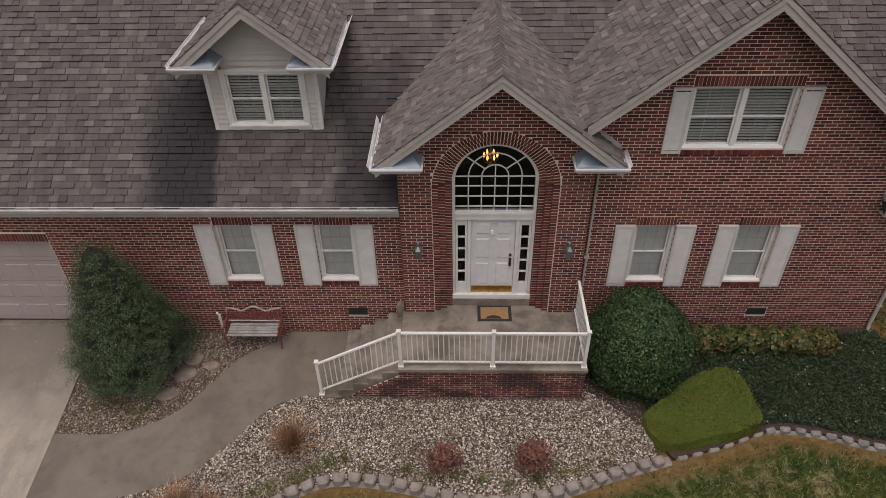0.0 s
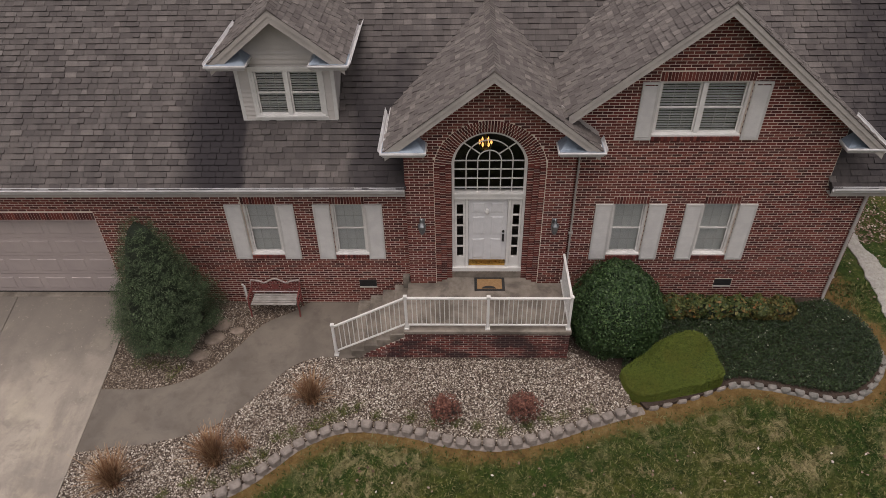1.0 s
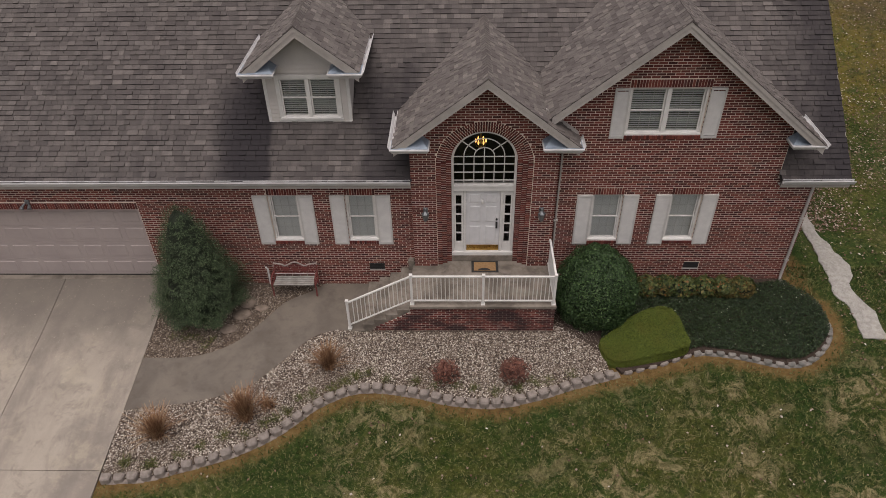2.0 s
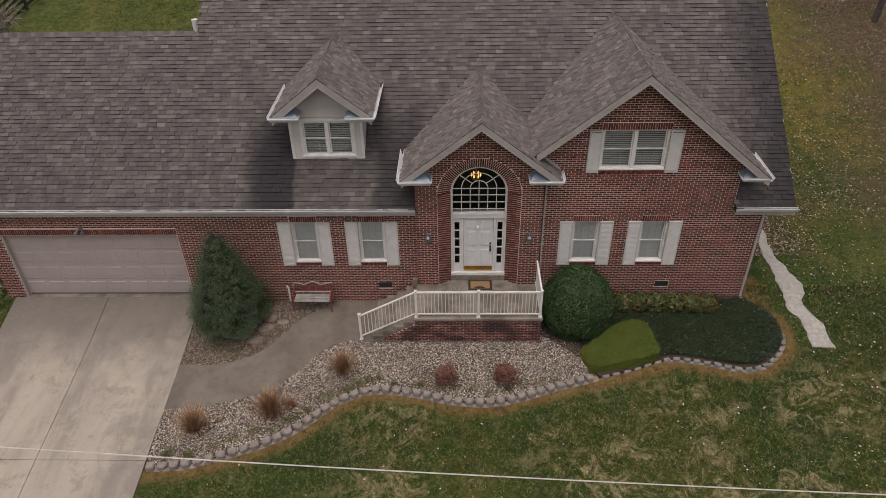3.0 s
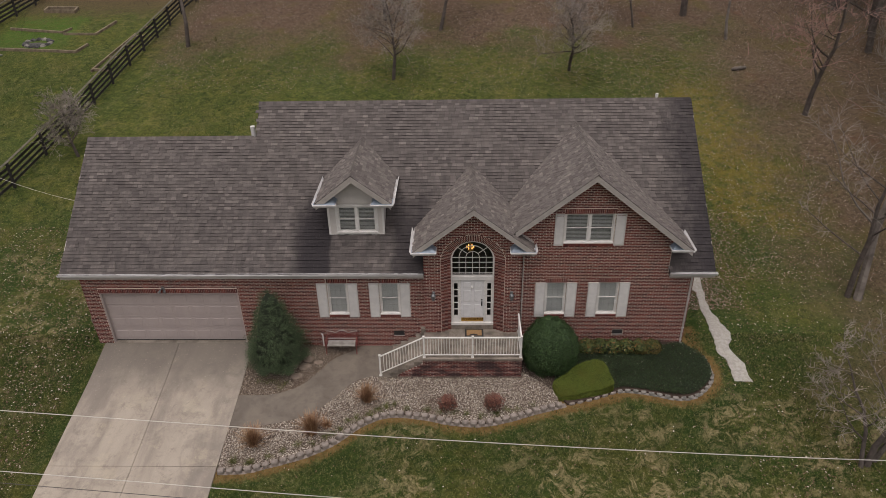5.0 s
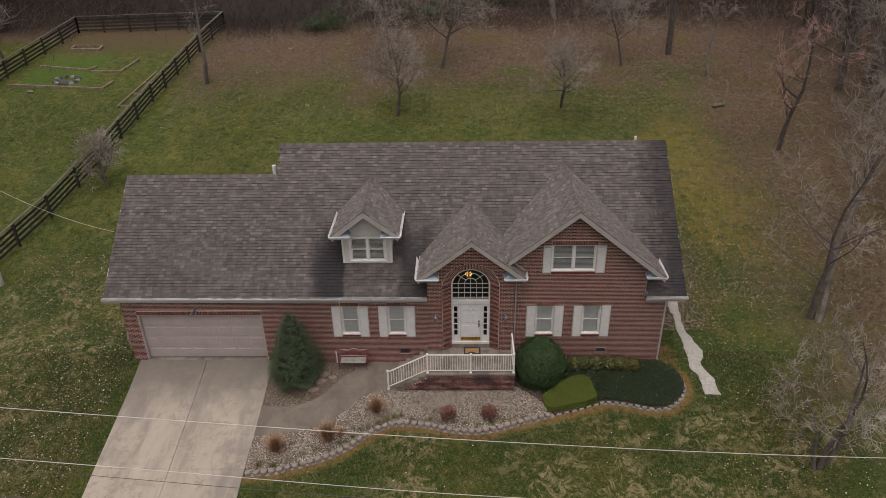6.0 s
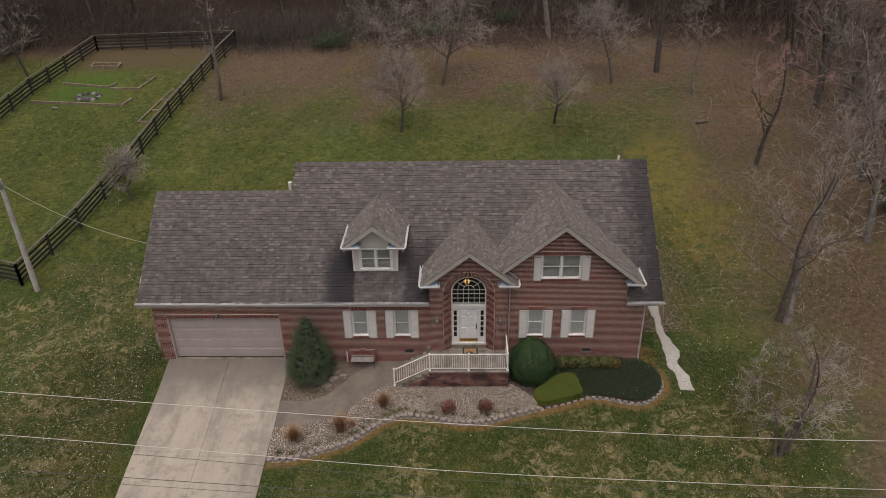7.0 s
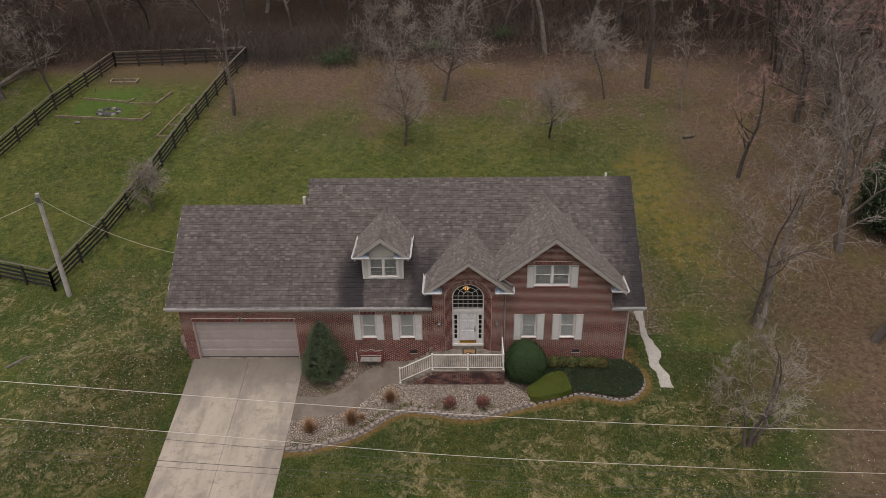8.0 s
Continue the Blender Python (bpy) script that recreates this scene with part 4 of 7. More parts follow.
def garage_door():
    t = thing("garage_door", (-12.03, 0.12, 0), "", "")
    t.parent = house
    tagged(t, label="closed taupe sectional garage door with raised panels")
    x0, x1, y = GAR[0] + 0.06, GAR[1] - 0.06, 0.16
    h = (GAR[3] - 0.05 - 0.06) / 4
    for r in range(4):
        z0 = 0.06 + r * h
        s = Soup()
        s.box(x0, x1, y, y + 0.05, z0 + 0.006, z0 + h - 0.006)
        for c in range(8):
            w = (x1 - x0) / 8
            a, b = x0 + c * w + 0.07, x0 + (c + 1) * w - 0.07
            lo, hi = z0 + 0.11, z0 + h - 0.11
            s.hexa(((a, y, lo), (b, y, lo), (b, y, hi), (a, y, hi), (a + 0.02, y - 0.011, lo + 0.015), (b - 0.02, y - 0.011, lo + 0.015), (b - 0.02, y - 0.011, hi - 0.015), (a + 0.02, y - 0.011, hi - 0.015)))
        part("panel", s, GARAGE, t)
    part("bottom_seal", boxed(x0, x1, y + 0.005, y + 0.045, 0.0, 0.066), RUBBER, t, "dark rubber bottom seal")
    f = Soup()
    f.box(GAR[0], x0, 0.03, 0.24, 0, GAR[3])
    f.box(x1, GAR[1], 0.03, 0.24, 0, GAR[3])
    f.box(x0, x1, 0.03, 0.24, GAR[3] - 0.05, GAR[3])
    part("garage_frame", f, GARAGE, house, "taupe garage door jambs and head")
    part("garage_apron", boxed(GAR[0], GAR[1], -0.02, 0.24, -0.4, 0.02), PORCH_CONC, house, "concrete garage threshold")


garage_door()


# ---- roof ----
roof_rng = random.Random(9)


def shingle_slope(o, u, v, length, height, keep, soup, row=0.143, wide=(0.14, 0.32)):
    """Courses of tabs on a roof plane: o the lower corner, u along the eave, v up the slope."""
    o, u, v = Vector(o), Vector(u).normalized(), Vector(v).normalized()
    n = u.cross(v)
    if n.z < 0:
        n = -n
    h = 0.0
    while h < height:
        d = -roof_rng.uniform(0, 0.2)
        while d < length:
            w = roof_rng.uniform(*wide)
            a, b = max(d, 0.0), min(d + w - 0.006, length)
            if b - a > 0.04:
                mid = o + u * (a + b) / 2 + v * (h + row / 2)
                if keep(mid):
                    t = roof_rng.choice((0.016, 0.022, 0.034))
                    lo, hi = h - roof_rng.uniform(0.0, 0.006), min(h + row + 0.01, height)
                    p = [o + u * x + v * y for x, y in ((a, lo), (b, lo), (b, hi), (a, hi))]
                    q = [p[0] + n * t, p[1] + n * t, p[2] + n * 0.003, p[3] + n * 0.003]
                    i = len(soup.v)
                    soup.v.extend(tuple(x) for x in (p[0], p[1], *q, p[2], p[3]))
                    soup.f.extend(((i + 2, i + 3, i + 4, i + 5), (i, i + 1, i + 3, i + 2), (i + 1, i + 6, i + 4, i + 3), (i + 7, i, i + 2, i + 5)))
            d += w
        h += row


def ridge_caps(p0, p1, left, right, soup):
    """Bent cap pieces along a ridge; left and right point down the two slopes."""
    p0, p1, l, r = Vector(p0), Vector(p1), Vector(left).normalized() * 0.15, Vector(right).normalized() * 0.15
    along = (p1 - p0).normalized()
    n = int((p1 - p0).length / 0.15)
    for k in range(n):
        a, b = p0 + along * 0.15 * k, p0 + along * (0.15 * k + 0.17)
        ua, ub = Vector((0, 0, 0.036)), Vector((0, 0, 0.022))
        soup.face(a + l + ua, a + ua + Vector((0, 0, 0.01)), b + ub + Vector((0, 0, 0.01)), b + l + ub)
        soup.face(a + ua + Vector((0, 0, 0.01)), a + r + ua, b + r + ub, b + ub + Vector((0, 0, 0.01)))
        soup.face(a + l, a, a + ua + Vector((0, 0, 0.01)), a + l + ua)
        soup.face(a, a + r, a + r + ua, a + ua + Vector((0, 0, 0.01)))


def above_main(p, slack=-0.04):
    return p.z > main_roof(p.y) + slack


def main_roof_part():
    """The long main roof: a taller body and the lower garage wing in one front plane."""
    s = Soup()
    k = 0.16
    eave, ridge = (EAVE_Y, EAVE_Z), (RIDGE_Y, RIDGE_Z)
    for xa, xb, ya in ((-8.96, ENT_L - 0.01, EAVE_Y), (ENT_L - 0.01, 7.36, 1.9), (7.36, 9.05, EAVE_Y)):
        s.slab([(xa, ya, main_roof(ya)), (xa, RIDGE_Y, RIDGE_Z), (xa, RIDGE_Y, RIDGE_Z - k), (xa, ya, main_roof(ya) - k)], (xb - xa, 0, 0))
    s.slab([(-8.96, RIDGE_Y, RIDGE_Z), (-8.96, 2 * RIDGE_Y + 0.2, EAVE_Z), (-8.96, 2 * RIDGE_Y + 0.2, EAVE_Z - k), (-8.96, RIDGE_Y, RIDGE_Z - k)], (9.05 + 8.96, 0, 0))
    s.slab([(-15.96, EAVE_Y, EAVE_Z), (-15.96, LOW_RIDGE_Y, LOW_RIDGE_Z), (-15.96, LOW_RIDGE_Y, LOW_RIDGE_Z - k), (-15.96, EAVE_Y, EAVE_Z - k)], (7.0, 0, 0))
    s.slab([(-15.96, LOW_RIDGE_Y, LOW_RIDGE_Z), (-15.96, 2 * LOW_RIDGE_Y + 0.2, EAVE_Z), (-15.96, 2 * LOW_RIDGE_Y + 0.2, EAVE_Z - k), (-15.96, LOW_RIDGE_Y, LOW_RIDGE_Z - k)], (7.4, 0, 0))
    roof = part("roof", s, UNDERLAY, house, "grey-brown asphalt shingle roof with dark algae stains and painted-in shade")
    tabs = Soup()

    def keep(p):
        if p.x < -8.96 and p.z > LOW_RIDGE_Z - 0.02:
            return False
        if ENT_L - 0.25 < p.x < 7.3 and p.y < 0.9 and not (7.3 < p.x):
            return p.x < ENT_L - 0.05
        if -5.5 < p.x < -3.5 and p.y > 1.15 and p.z < gable_dormer(p.x) - 0.25:
            return False
        return not (p.z < gable_big(p.x) - 0.3 and p.x > 1.4 and p.x < 7.3)
    run = Vector((0, 1, SLOPE))
    shingle_slope((-15.98, EAVE_Y - 0.02, EAVE_Z - 0.01), (1, 0, 0), run, 25.05, (RIDGE_Y - EAVE_Y) * math.hypot(1, SLOPE), keep, tabs)
    back = Vector((0, -1, SLOPE))
    shingle_slope((-8.98, 2 * RIDGE_Y - 1.4, RIDGE_Z - (RIDGE_Y - 1.4) * SLOPE), (1, 0, 0), back, 18.0, (RIDGE_Y - 1.4) * math.hypot(1, SLOPE), lambda p: True, tabs, 0.143, (0.3, 0.6))
    ridge_caps((-8.98, RIDGE_Y, RIDGE_Z), (9.05, RIDGE_Y, RIDGE_Z), (0, -1, -SLOPE), (0, 1, -SLOPE), tabs)
    ridge_caps((-15.98, LOW_RIDGE_Y, LOW_RIDGE_Z), (-8.98, LOW_RIDGE_Y, LOW_RIDGE_Z), (0, -1, -SLOPE), (0, 1, -SLOPE), tabs)
    tagged(part("shingles", tabs, SHINGLE_STAINED_SHADED, roof), kind="stuff")
    # eave board and soffit
    f = Soup()
    for a, b in ((-15.96, ENT_L - 0.01), (7.37, 9.05)):
        f.box(a, b, EAVE_Y - 0.012, EAVE_Y + 0.015, EAVE_Z - 0.22, EAVE_Z - 0.005)
        f.box(a, b, EAVE_Y + 0.015, -0.012, EAVE_Z - 0.22, EAVE_Z - 0.19)
    part("fascia", f, TRIM, house, "pale eave board")
    # rake boards at the ends
    f = Soup()
    for x in (-15.97, 9.05):
        yr, zr = (LOW_RIDGE_Y, LOW_RIDGE_Z) if x < 0 else (RIDGE_Y, RIDGE_Z)
        f.slab([(x, EAVE_Y, EAVE_Z - 0.02), (x, yr, zr - 0.02), (x, yr, zr - 0.22), (x, EAVE_Y, EAVE_Z - 0.22)], (0.025 if x > 0 else -0.025, 0, 0))
        f.slab([(x, yr, zr - 0.02), (x, 2 * yr + 0.2, EAVE_Z - 0.02), (x, 2 * yr + 0.2, EAVE_Z - 0.22), (x, yr, zr - 0.22)], (0.025 if x > 0 else -0.025, 0, 0))
    part("rake_board", f, TRIM, house, "pale rake board")
    return roof


main_roof_part()


def gutter(name, p0, p1, out, label="white aluminium gutter"):
    """A K-shaped trough from p0 to p1; out is the side away from the roof."""
    p0, p1, o = Vector(p0), Vector(p1), Vector(out).normalized()
    prof = [(0.0, 0.0), (0.0, -0.115), (0.075, -0.115), (0.095, -0.06), (0.125, -0.02), (0.125, 0.0), (0.112, 0.0), (0.112, -0.02), (0.08, -0.055), (0.065, -0.1), (0.012, -0.1), (0.012, 0.0)]
    s, n = Soup(), len(prof)
    for p in (p0, p1):
        s.v.extend(tuple(p + o * a + Vector((0, 0, b))) for a, b in prof)
    for k in range(n):
        s.f.append((k, (k + 1) % n, n + (k + 1) % n, n + k))
    s.f.append(tuple(range(n)))
    s.f.append(tuple(reversed(range(n, 2 * n))))
    return part(name, s, GUTTER, house, label)


gutter("gutter", (-16.02, EAVE_Y - 0.014, EAVE_Z + 0.03), (ENT_L - 0.02, EAVE_Y - 0.014, EAVE_Z + 0.03), (0, -1, 0))
gutter("gutter", (7.37, EAVE_Y - 0.014, EAVE_Z + 0.03), (9.12, EAVE_Y - 0.014, EAVE_Z + 0.03), (0, -1, 0))


def cross_gable(name, apex_x, fn, slope, y_front, x_left, x_right, label, keep, ridge_z, tab=(0.10, 0.21)):
    """A gabled roof whose ridge runs back into the main slope."""
    y_back = EAVE_Y + (ridge_z - EAVE_Z) / SLOPE
    k, s = 0.11, Soup()
    for x in (x_left, x_right):
        ze = fn(x)
        yb = EAVE_Y + (ze - EAVE_Z) / SLOPE
        pts = [(apex_x, y_front, ridge_z), (x, y_front, ze), (x, max(yb, y_front + 0.1), ze), (apex_x, y_back, ridge_z)]
        s.slab(pts, (0, 0, -k))
    roof = part(name, s, UNDERLAY, house, label)
    tabs = Soup()
    for x, ud in ((x_left, -1), (x_right, 1)):
        w = abs(x - apex_x)
        v = Vector((-ud * w, 0, slope * w))
        shingle_slope((x + ud * 0.02, y_front - 0.015, fn(x) - 0.015), (0, 1, 0), v, y_back - y_front + 0.1, math.hypot(w, slope * w), lambda p: above_main(p) and keep(p), tabs, 0.135, tab)
    count = len(tabs.v) // 8
    ridge_caps((apex_x, y_front - 0.02, ridge_z), (apex_x, y_back + 0.1, ridge_z), (-1, 0, -slope), (1, 0, -slope), tabs)
    return roof, tabs, count


def rake_trim(apex_x, fn, y_front, x_left, x_right, ridge_z, wide=0.22):
    """Two layered boards under each sloping edge, and the soffit behind."""
    out = []
    for x in (x_left, x_right):
        for nm, y0, y1, t0, t1 in (("rake_board", y_front - 0.004, y_front + 0.03, 0.012, wide * 0.45), ("frieze_board", y_front + 0.012, y_front + 0.04, wide * 0.45, wide)):
            s = Soup()
            s.slab([(apex_x, y0, ridge_z - t0), (x, y0, fn(x) - t0), (x, y0, fn(x) - t1), (apex_x, y0, ridge_z - t1)], (0, y1 - y0, 0))
            out.append(part(nm, s, TRIM, house, "pale sloping trim board"))
    return out


def eave_return(x_out, x_in, y0, y1, z):
    """A boxed cornice return: white moulding below, small hipped metal top."""
    a, b = sorted((x_out, x_in))
    s = Soup()
    s.hexa(((a + 0.05, y0 + 0.05, z - 0.135), (b - 0.05, y0 + 0.05, z - 0.135), (b - 0.05, y1, z - 0.135), (a + 0.05, y1, z - 0.135), (a, y0, z - 0.05), (b, y0, z - 0.05), (b, y1, z - 0.05), (a, y1, z - 0.05)))
    s.box(a - 0.01, b + 0.01, y0 - 0.012, y1, z - 0.05, z - 0.008)
    part("cornice_return", s, GUTTER, house, "white boxed cornice return", bevel=0.006)
    m = Soup()
    q = 0.24
    sgn = 1 if x_in > x_out else -1
    c = [(a + 0.02, y0 + 0.02, z), (b - 0.02, y0 + 0.02, z), (b - 0.02, y1, z), (a + 0.02, y1, z)]
    ai, bi = (a + 0.02, b - q) if sgn > 0 else (a + q, b - 0.02)
    ha, hb = (0.004, 0.17) if sgn > 0 else (0.17, 0.004)
    yt = y0 + 0.02 + (y1 - y0) * 0.75
    t = [(ai, yt, z + ha), (bi, yt, z + hb), (bi, y1, z + hb), (ai, y1, z + ha)]
    m.hexa(c + t)
    part("return_cap", m, FLASHING, house, "blue-grey hipped metal cap with the sky's reflection in its colour")


# the big brick cross gable
big_roof, big_tabs, _ = cross_gable("gable_roof", 4.24, gable_big, 0.804, -0.42, 1.36, 7.99, "grey shingle roof of the brick gable",
                                 lambda p: p.y < 0.02 or p.x > 1.36, 7.56)
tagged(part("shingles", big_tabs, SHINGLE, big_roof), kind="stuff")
rake_trim(4.24, gable_big, -0.42, 1.47, 7.99, 7.56, 0.25)
gutter("gutter", (7.99, -0.40, 4.56), (7.99, 1.16, 4.56), (1, 0, 0))
eave_return(8.00, 7.22, -0.42, -0.012, 4.55)

# the entrance gable, its nearest tabs as single pieces
ent_roof, ent_tabs, ent_count = cross_gable("entrance_roof", -0.055, gable_entry, 0.777, -0.62, -2.28, 2.17, "grey shingle roof over the entrance bay",
                                 lambda p: p.y < 0.0 or p.x < 1.45, 6.37)
rake_trim(-0.055, gable_entry, -0.62, -2.28, 2.17, 6.37, 0.24)
gutter("gutter", (-2.29, -0.60, 4.66), (-2.29, 1.28, 4.66), (-1, 0, 0))
gutter("gutter", (2.18, -0.60, 4.66), (2.18, -0.02, 4.66), (1, 0, 0))
eave_return(-2.36, -1.42, -0.66, ENT_Y - 0.012, 4.62)
eave_return(2.26, 1.30, -0.66, ENT_Y - 0.012, 4.62)
NEAR_TABS, rest_tabs = [], Soup()
for k in range(ent_count):
    quad = ent_tabs.v[8 * k:8 * k + 8]
    if len(NEAR_TABS) < 290 and quad[0][1] < 0.55:
        NEAR_TABS.append(quad)
    else:
        i = len(rest_tabs.v)
        rest_tabs.v.extend(quad)
        rest_tabs.f.extend(tuple(i + a for a in g) for g in ((2, 3, 4, 5), (0, 1, 3, 2), (1, 6, 4, 3), (7, 0, 2, 5)))
i, j = len(rest_tabs.v), 8 * ent_count
rest_tabs.v.extend(ent_tabs.v[j:])
rest_tabs.f.extend(tuple(a - j + i for a in g) for g in ent_tabs.f[4 * ent_count:])
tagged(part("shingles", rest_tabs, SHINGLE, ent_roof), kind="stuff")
s = Soup()
s.slab([(2.20, -0.02, 4.63), (1.36, -0.02, 5.26), (1.36, -0.02, 5.36), (2.20, -0.02, 4.73)], (0, 0.02, 0))
part("step_flashing", s, TRIM, house, "pale flashing where the entrance roof meets the brick")

# the dormer
dorm_roof, dorm_tabs, _ = cross_gable("dormer_roof", -4.52, gable_dormer, 0.785, 0.55, -5.93, -3.11, "grey shingle roof of the dormer", lambda p: True, 7.16, (0.13, 0.22))
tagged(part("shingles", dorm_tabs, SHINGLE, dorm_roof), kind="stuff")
rake_trim(-4.52, gable_dormer, 0.55, -5.93, -3.11, 7.16, 0.27)
gutter("gutter", (-5.94, 0.55, 6.05), (-5.94, 3.05, 6.05), (-1, 0, 0))
gutter("gutter", (-3.10, 0.55, 6.05), (-3.10, 3.05, 6.05), (1, 0, 0))
eave_return(-6.03, -5.16, 0.50, 1.06, 6.02)
eave_return(-3.03, -3.86, 0.50, 1.06, 6.02)


def dormer_body():
    x0, x1, y = -5.61, -3.46, 1.09
    s = Soup()
    s.box(x0, -5.26, y, y + 0.12, 4.30, 5.9)
    s.box(-3.74, x1, y, y + 0.12, 4.30, 5.9)
    s.box(-5.26, -3.74, y, y + 0.12, 4.30, 4.57)
    s.slab([(x0, y, 5.70), (x0, y, gable_dormer(x0) - 0.1), (-4.52, y, 7.04), (x1, y, gable_dormer(x1) - 0.1), (x1, y, 5.70)], (0, 0.12, 0))
    for x in (x0, x1 - 0.1):
        s.slab([(x, y + 0.12, 4.35), (x, y + 0.12, 6.2), (x, 3.0, 6.2), (x, 3.0, 5.9)], (0.1, 0, 0))
    body = part("dormer_wall", s, SIDING, house, "taupe dormer wall")
    z = 4.50
    while z < 6.9:
        half = (7.00 - z - 0.06) / 0.785
        a, b = max(x0 + 0.07, -4.52 - half), min(x1 - 0.07, -4.52 + half)
        spans = [(a, b)] if z > 5.72 else [(a, -5.28), (-3.72, b)]
        for p, q in spans:
            if q - p > 0.05:
                c = Soup()
                c.hexa(((p, y - 0.034, z), (q, y - 0.034, z), (q, y, z), (p, y, z), (p, y - 0.006, z + 0.104), (q, y - 0.006, z + 0.104), (q, y, z + 0.108), (p, y, z + 0.108)))
                part("siding_board", c, SIDING, body)
        z += 0.11
    t = Soup()
    t.box(x0 - 0.01, x0 + 0.07, y - 0.026, y + 0.02, 4.45, 6.0)
    t.box(x1 - 0.07, x1 + 0.01, y - 0.026, y + 0.02, 4.45, 6.0)
    t.box(x0 - 0.01, x1 + 0.01, y - 0.035, y, 4.43, 4.50)
    part("corner_trim", t, WHITE, house, "white dormer corner trim")
    t = Soup()
    t.box(-5.31, -5.26, y - 0.045, y + 0.02, 4.52, 5.76)
    t.box(-3.74, -3.69, y - 0.045, y + 0.02, 4.52, 5.76)
    t.box(-5.31, -3.69, y - 0.055, y + 0.02, 5.70, 5.76)
    t.box(-5.33, -3.67, y - 0.07, y + 0.02, 4.50, 4.57)
    part("window_casing", t, WHITE, house, "white dormer window casing")


dormer_body()


def downspout(x, y, z0, z1, kick, r=0.04):
    s = Soup()
    s.tube([(x, y - 0.12, z1 + 0.1), (x, y - 0.03, z1 - 0.15), (x, y - 0.03, z0 + 0.25), (x, y - 0.06, z0 + 0.12), (x + kick, y - 0.25, z0 + 0.03)], r, 8)
    for z in (z0 + 0.8, z0 + 2.2):
        s.box(x - 0.055, x + 0.055, y - 0.075, y, z, z + 0.03)
    part("downspout", s, TRIM, house, "taupe metal downspout", smooth=False)


downspout(8.28, -0.012, -0.05, 3.35, 0.1)
downspout(1.85, -0.012, -0.1, 4.45, 0.1, 0.024)

for x0, x1, z0, z1 in VENTS:
    v = thing("foundation_vent", (x0, 0, z0), "", "")
    v.parent = house
    tagged(v, label="dark louvred foundation vent")
    # black sheet on the wall face stands in for the dark opening
    part("vent_backing", boxed(x0, x1, -0.004, 0.004, z0, z1), RUBBER, v)
    for k in range(4):
        part("vent_slat", boxed(x0 + 0.01, x1 - 0.01, -0.012, -0.005, z0 + 0.02 + k * 0.05, z0 + 0.032 + k * 0.05), BLACK_METAL, v)
    part("vent_sill", boxed(x0, x1, -0.025, 0.0, z0 - 0.035, z0), TRIM, v)


def roof_pipe(x, y, z, h, r, label):
    s = Soup()
    s.lathe(x, y, [(r * 1.9, z - 0.15), (r * 1.5, z + 0.03), (r, z + 0.06), (r, z + h), (r * 0.8, z + h)], 14)
    part("vent_pipe", s, WHITE, house, label)


roof_pipe(7.75, 6.15, 7.9, 0.42, 0.06, "white plastic roof vent pipe")
roof_pipe(-9.25, 5.2, 6.64, 0.75, 0.10, "white roof vent pipe with cap")


# ---- paving ----
def straight(x_at, y0, y1, step):
    out, y = [], y0
    while (y > y1) if step < 0 else (y < y1):
        out.append((x_at(y), y))
        y += step
    return out + [(x_at(y1), y1)]


def drive_left(y):
    return -15.13 + (-y) * 0.058


def drive_right(y):
    return -9.02 + (0.02 * -y if y > -6 else 0.12 + 0.015 * (-y - 6))


driveway = thing("driveway", (-12, -6, land(-6)), "pale stained concrete driveway in jointed slabs", "driveway", kind="structure")
BASE["driveway"] = Vector((0, 0, 0))
driveway.location = (0, 0, 0)
CUTS = [-0.03, -5.86, -12.2, -18.5, -25.0, -32.0, -40.0, -50.0, -60.0]
for y0, y1 in zip(CUTS, CUTS[1:]):
    for side in (0, 1):
        def middle(y):
            return (drive_left(y) + drive_right(y)) / 2
        lx, rx = ((drive_left, lambda y: middle(y) - 0.008) if side == 0 else (lambda y: middle(y) + 0.008, drive_right))
        poly = straight(lx, y0 - 0.008, y1 + 0.008, -1.0) + straight(rx, y1 + 0.008, y0 - 0.008, 1.0)
        sheet("slab", poly, 0.05, DRIVE, driveway, 1.0)

NEAR_EDGE = curve_through([(-8.93, -4.28), (-8.3, -4.18), (-7.16, -4.01), (-6.05, -3.58), (-5.38, -2.92), (-4.69, -2.09), (-4.09, -1.80), (-3.66, -1.80)])
FAR_EDGE = curve_through([(-8.96, -2.70), (-7.67, -2.66), (-6.68, -2.22), (-6.08, -1.48), (-5.57, -0.75), (-4.9, -0.32), (-4.55, -0.02)])
WALK_POLY = NEAR_EDGE + [(-3.3, -1.80), (-3.2, -1.78), (-3.2, -0.02)] + FAR_EDGE[::-1]
walkway = sheet("walkway", WALK_POLY, 0.045, PATHWAY)
tagged(walkway, "curving grey concrete front walk", "walkway", kind="structure")

EDGE_LINE = curve_through([(-8.86, -6.05), (-7.98, -6.00), (-7.24, -5.80), (-6.19, -5.45), (-5.44, -5.08), (-4.85, -4.66), (-4.26, -4.12), (-3.61, -3.74), (-2.94, -3.60), (-1.9, -3.71), (-0.87, -3.95), (0.14, -4.02), (1.17, -3.80), (2.22, -3.44), (3.11, -3.18)], 8)
EDGE_LINE_R = curve_through([(3.4, -3.12), (4.4, -2.85), (5.25, -2.54), (5.65, -2.46), (6.2, -2.52), (6.75, -2.64), (7.5, -2.82), (8.15, -2.74), (8.72, -2.32), (9.05, -1.87), (9.12, -1.46), (9.04, -0.95)], 8)
BED_FRONT = EDGE_LINE + [(2.9, -1.6), (2.2, -0.4), (1.8, -0.4), (1.8, -1.85), (-3.3, -1.85)] + NEAR_EDGE[::-1]
BED_LEFT = FAR_EDGE + [(-8.98, -0.02)]
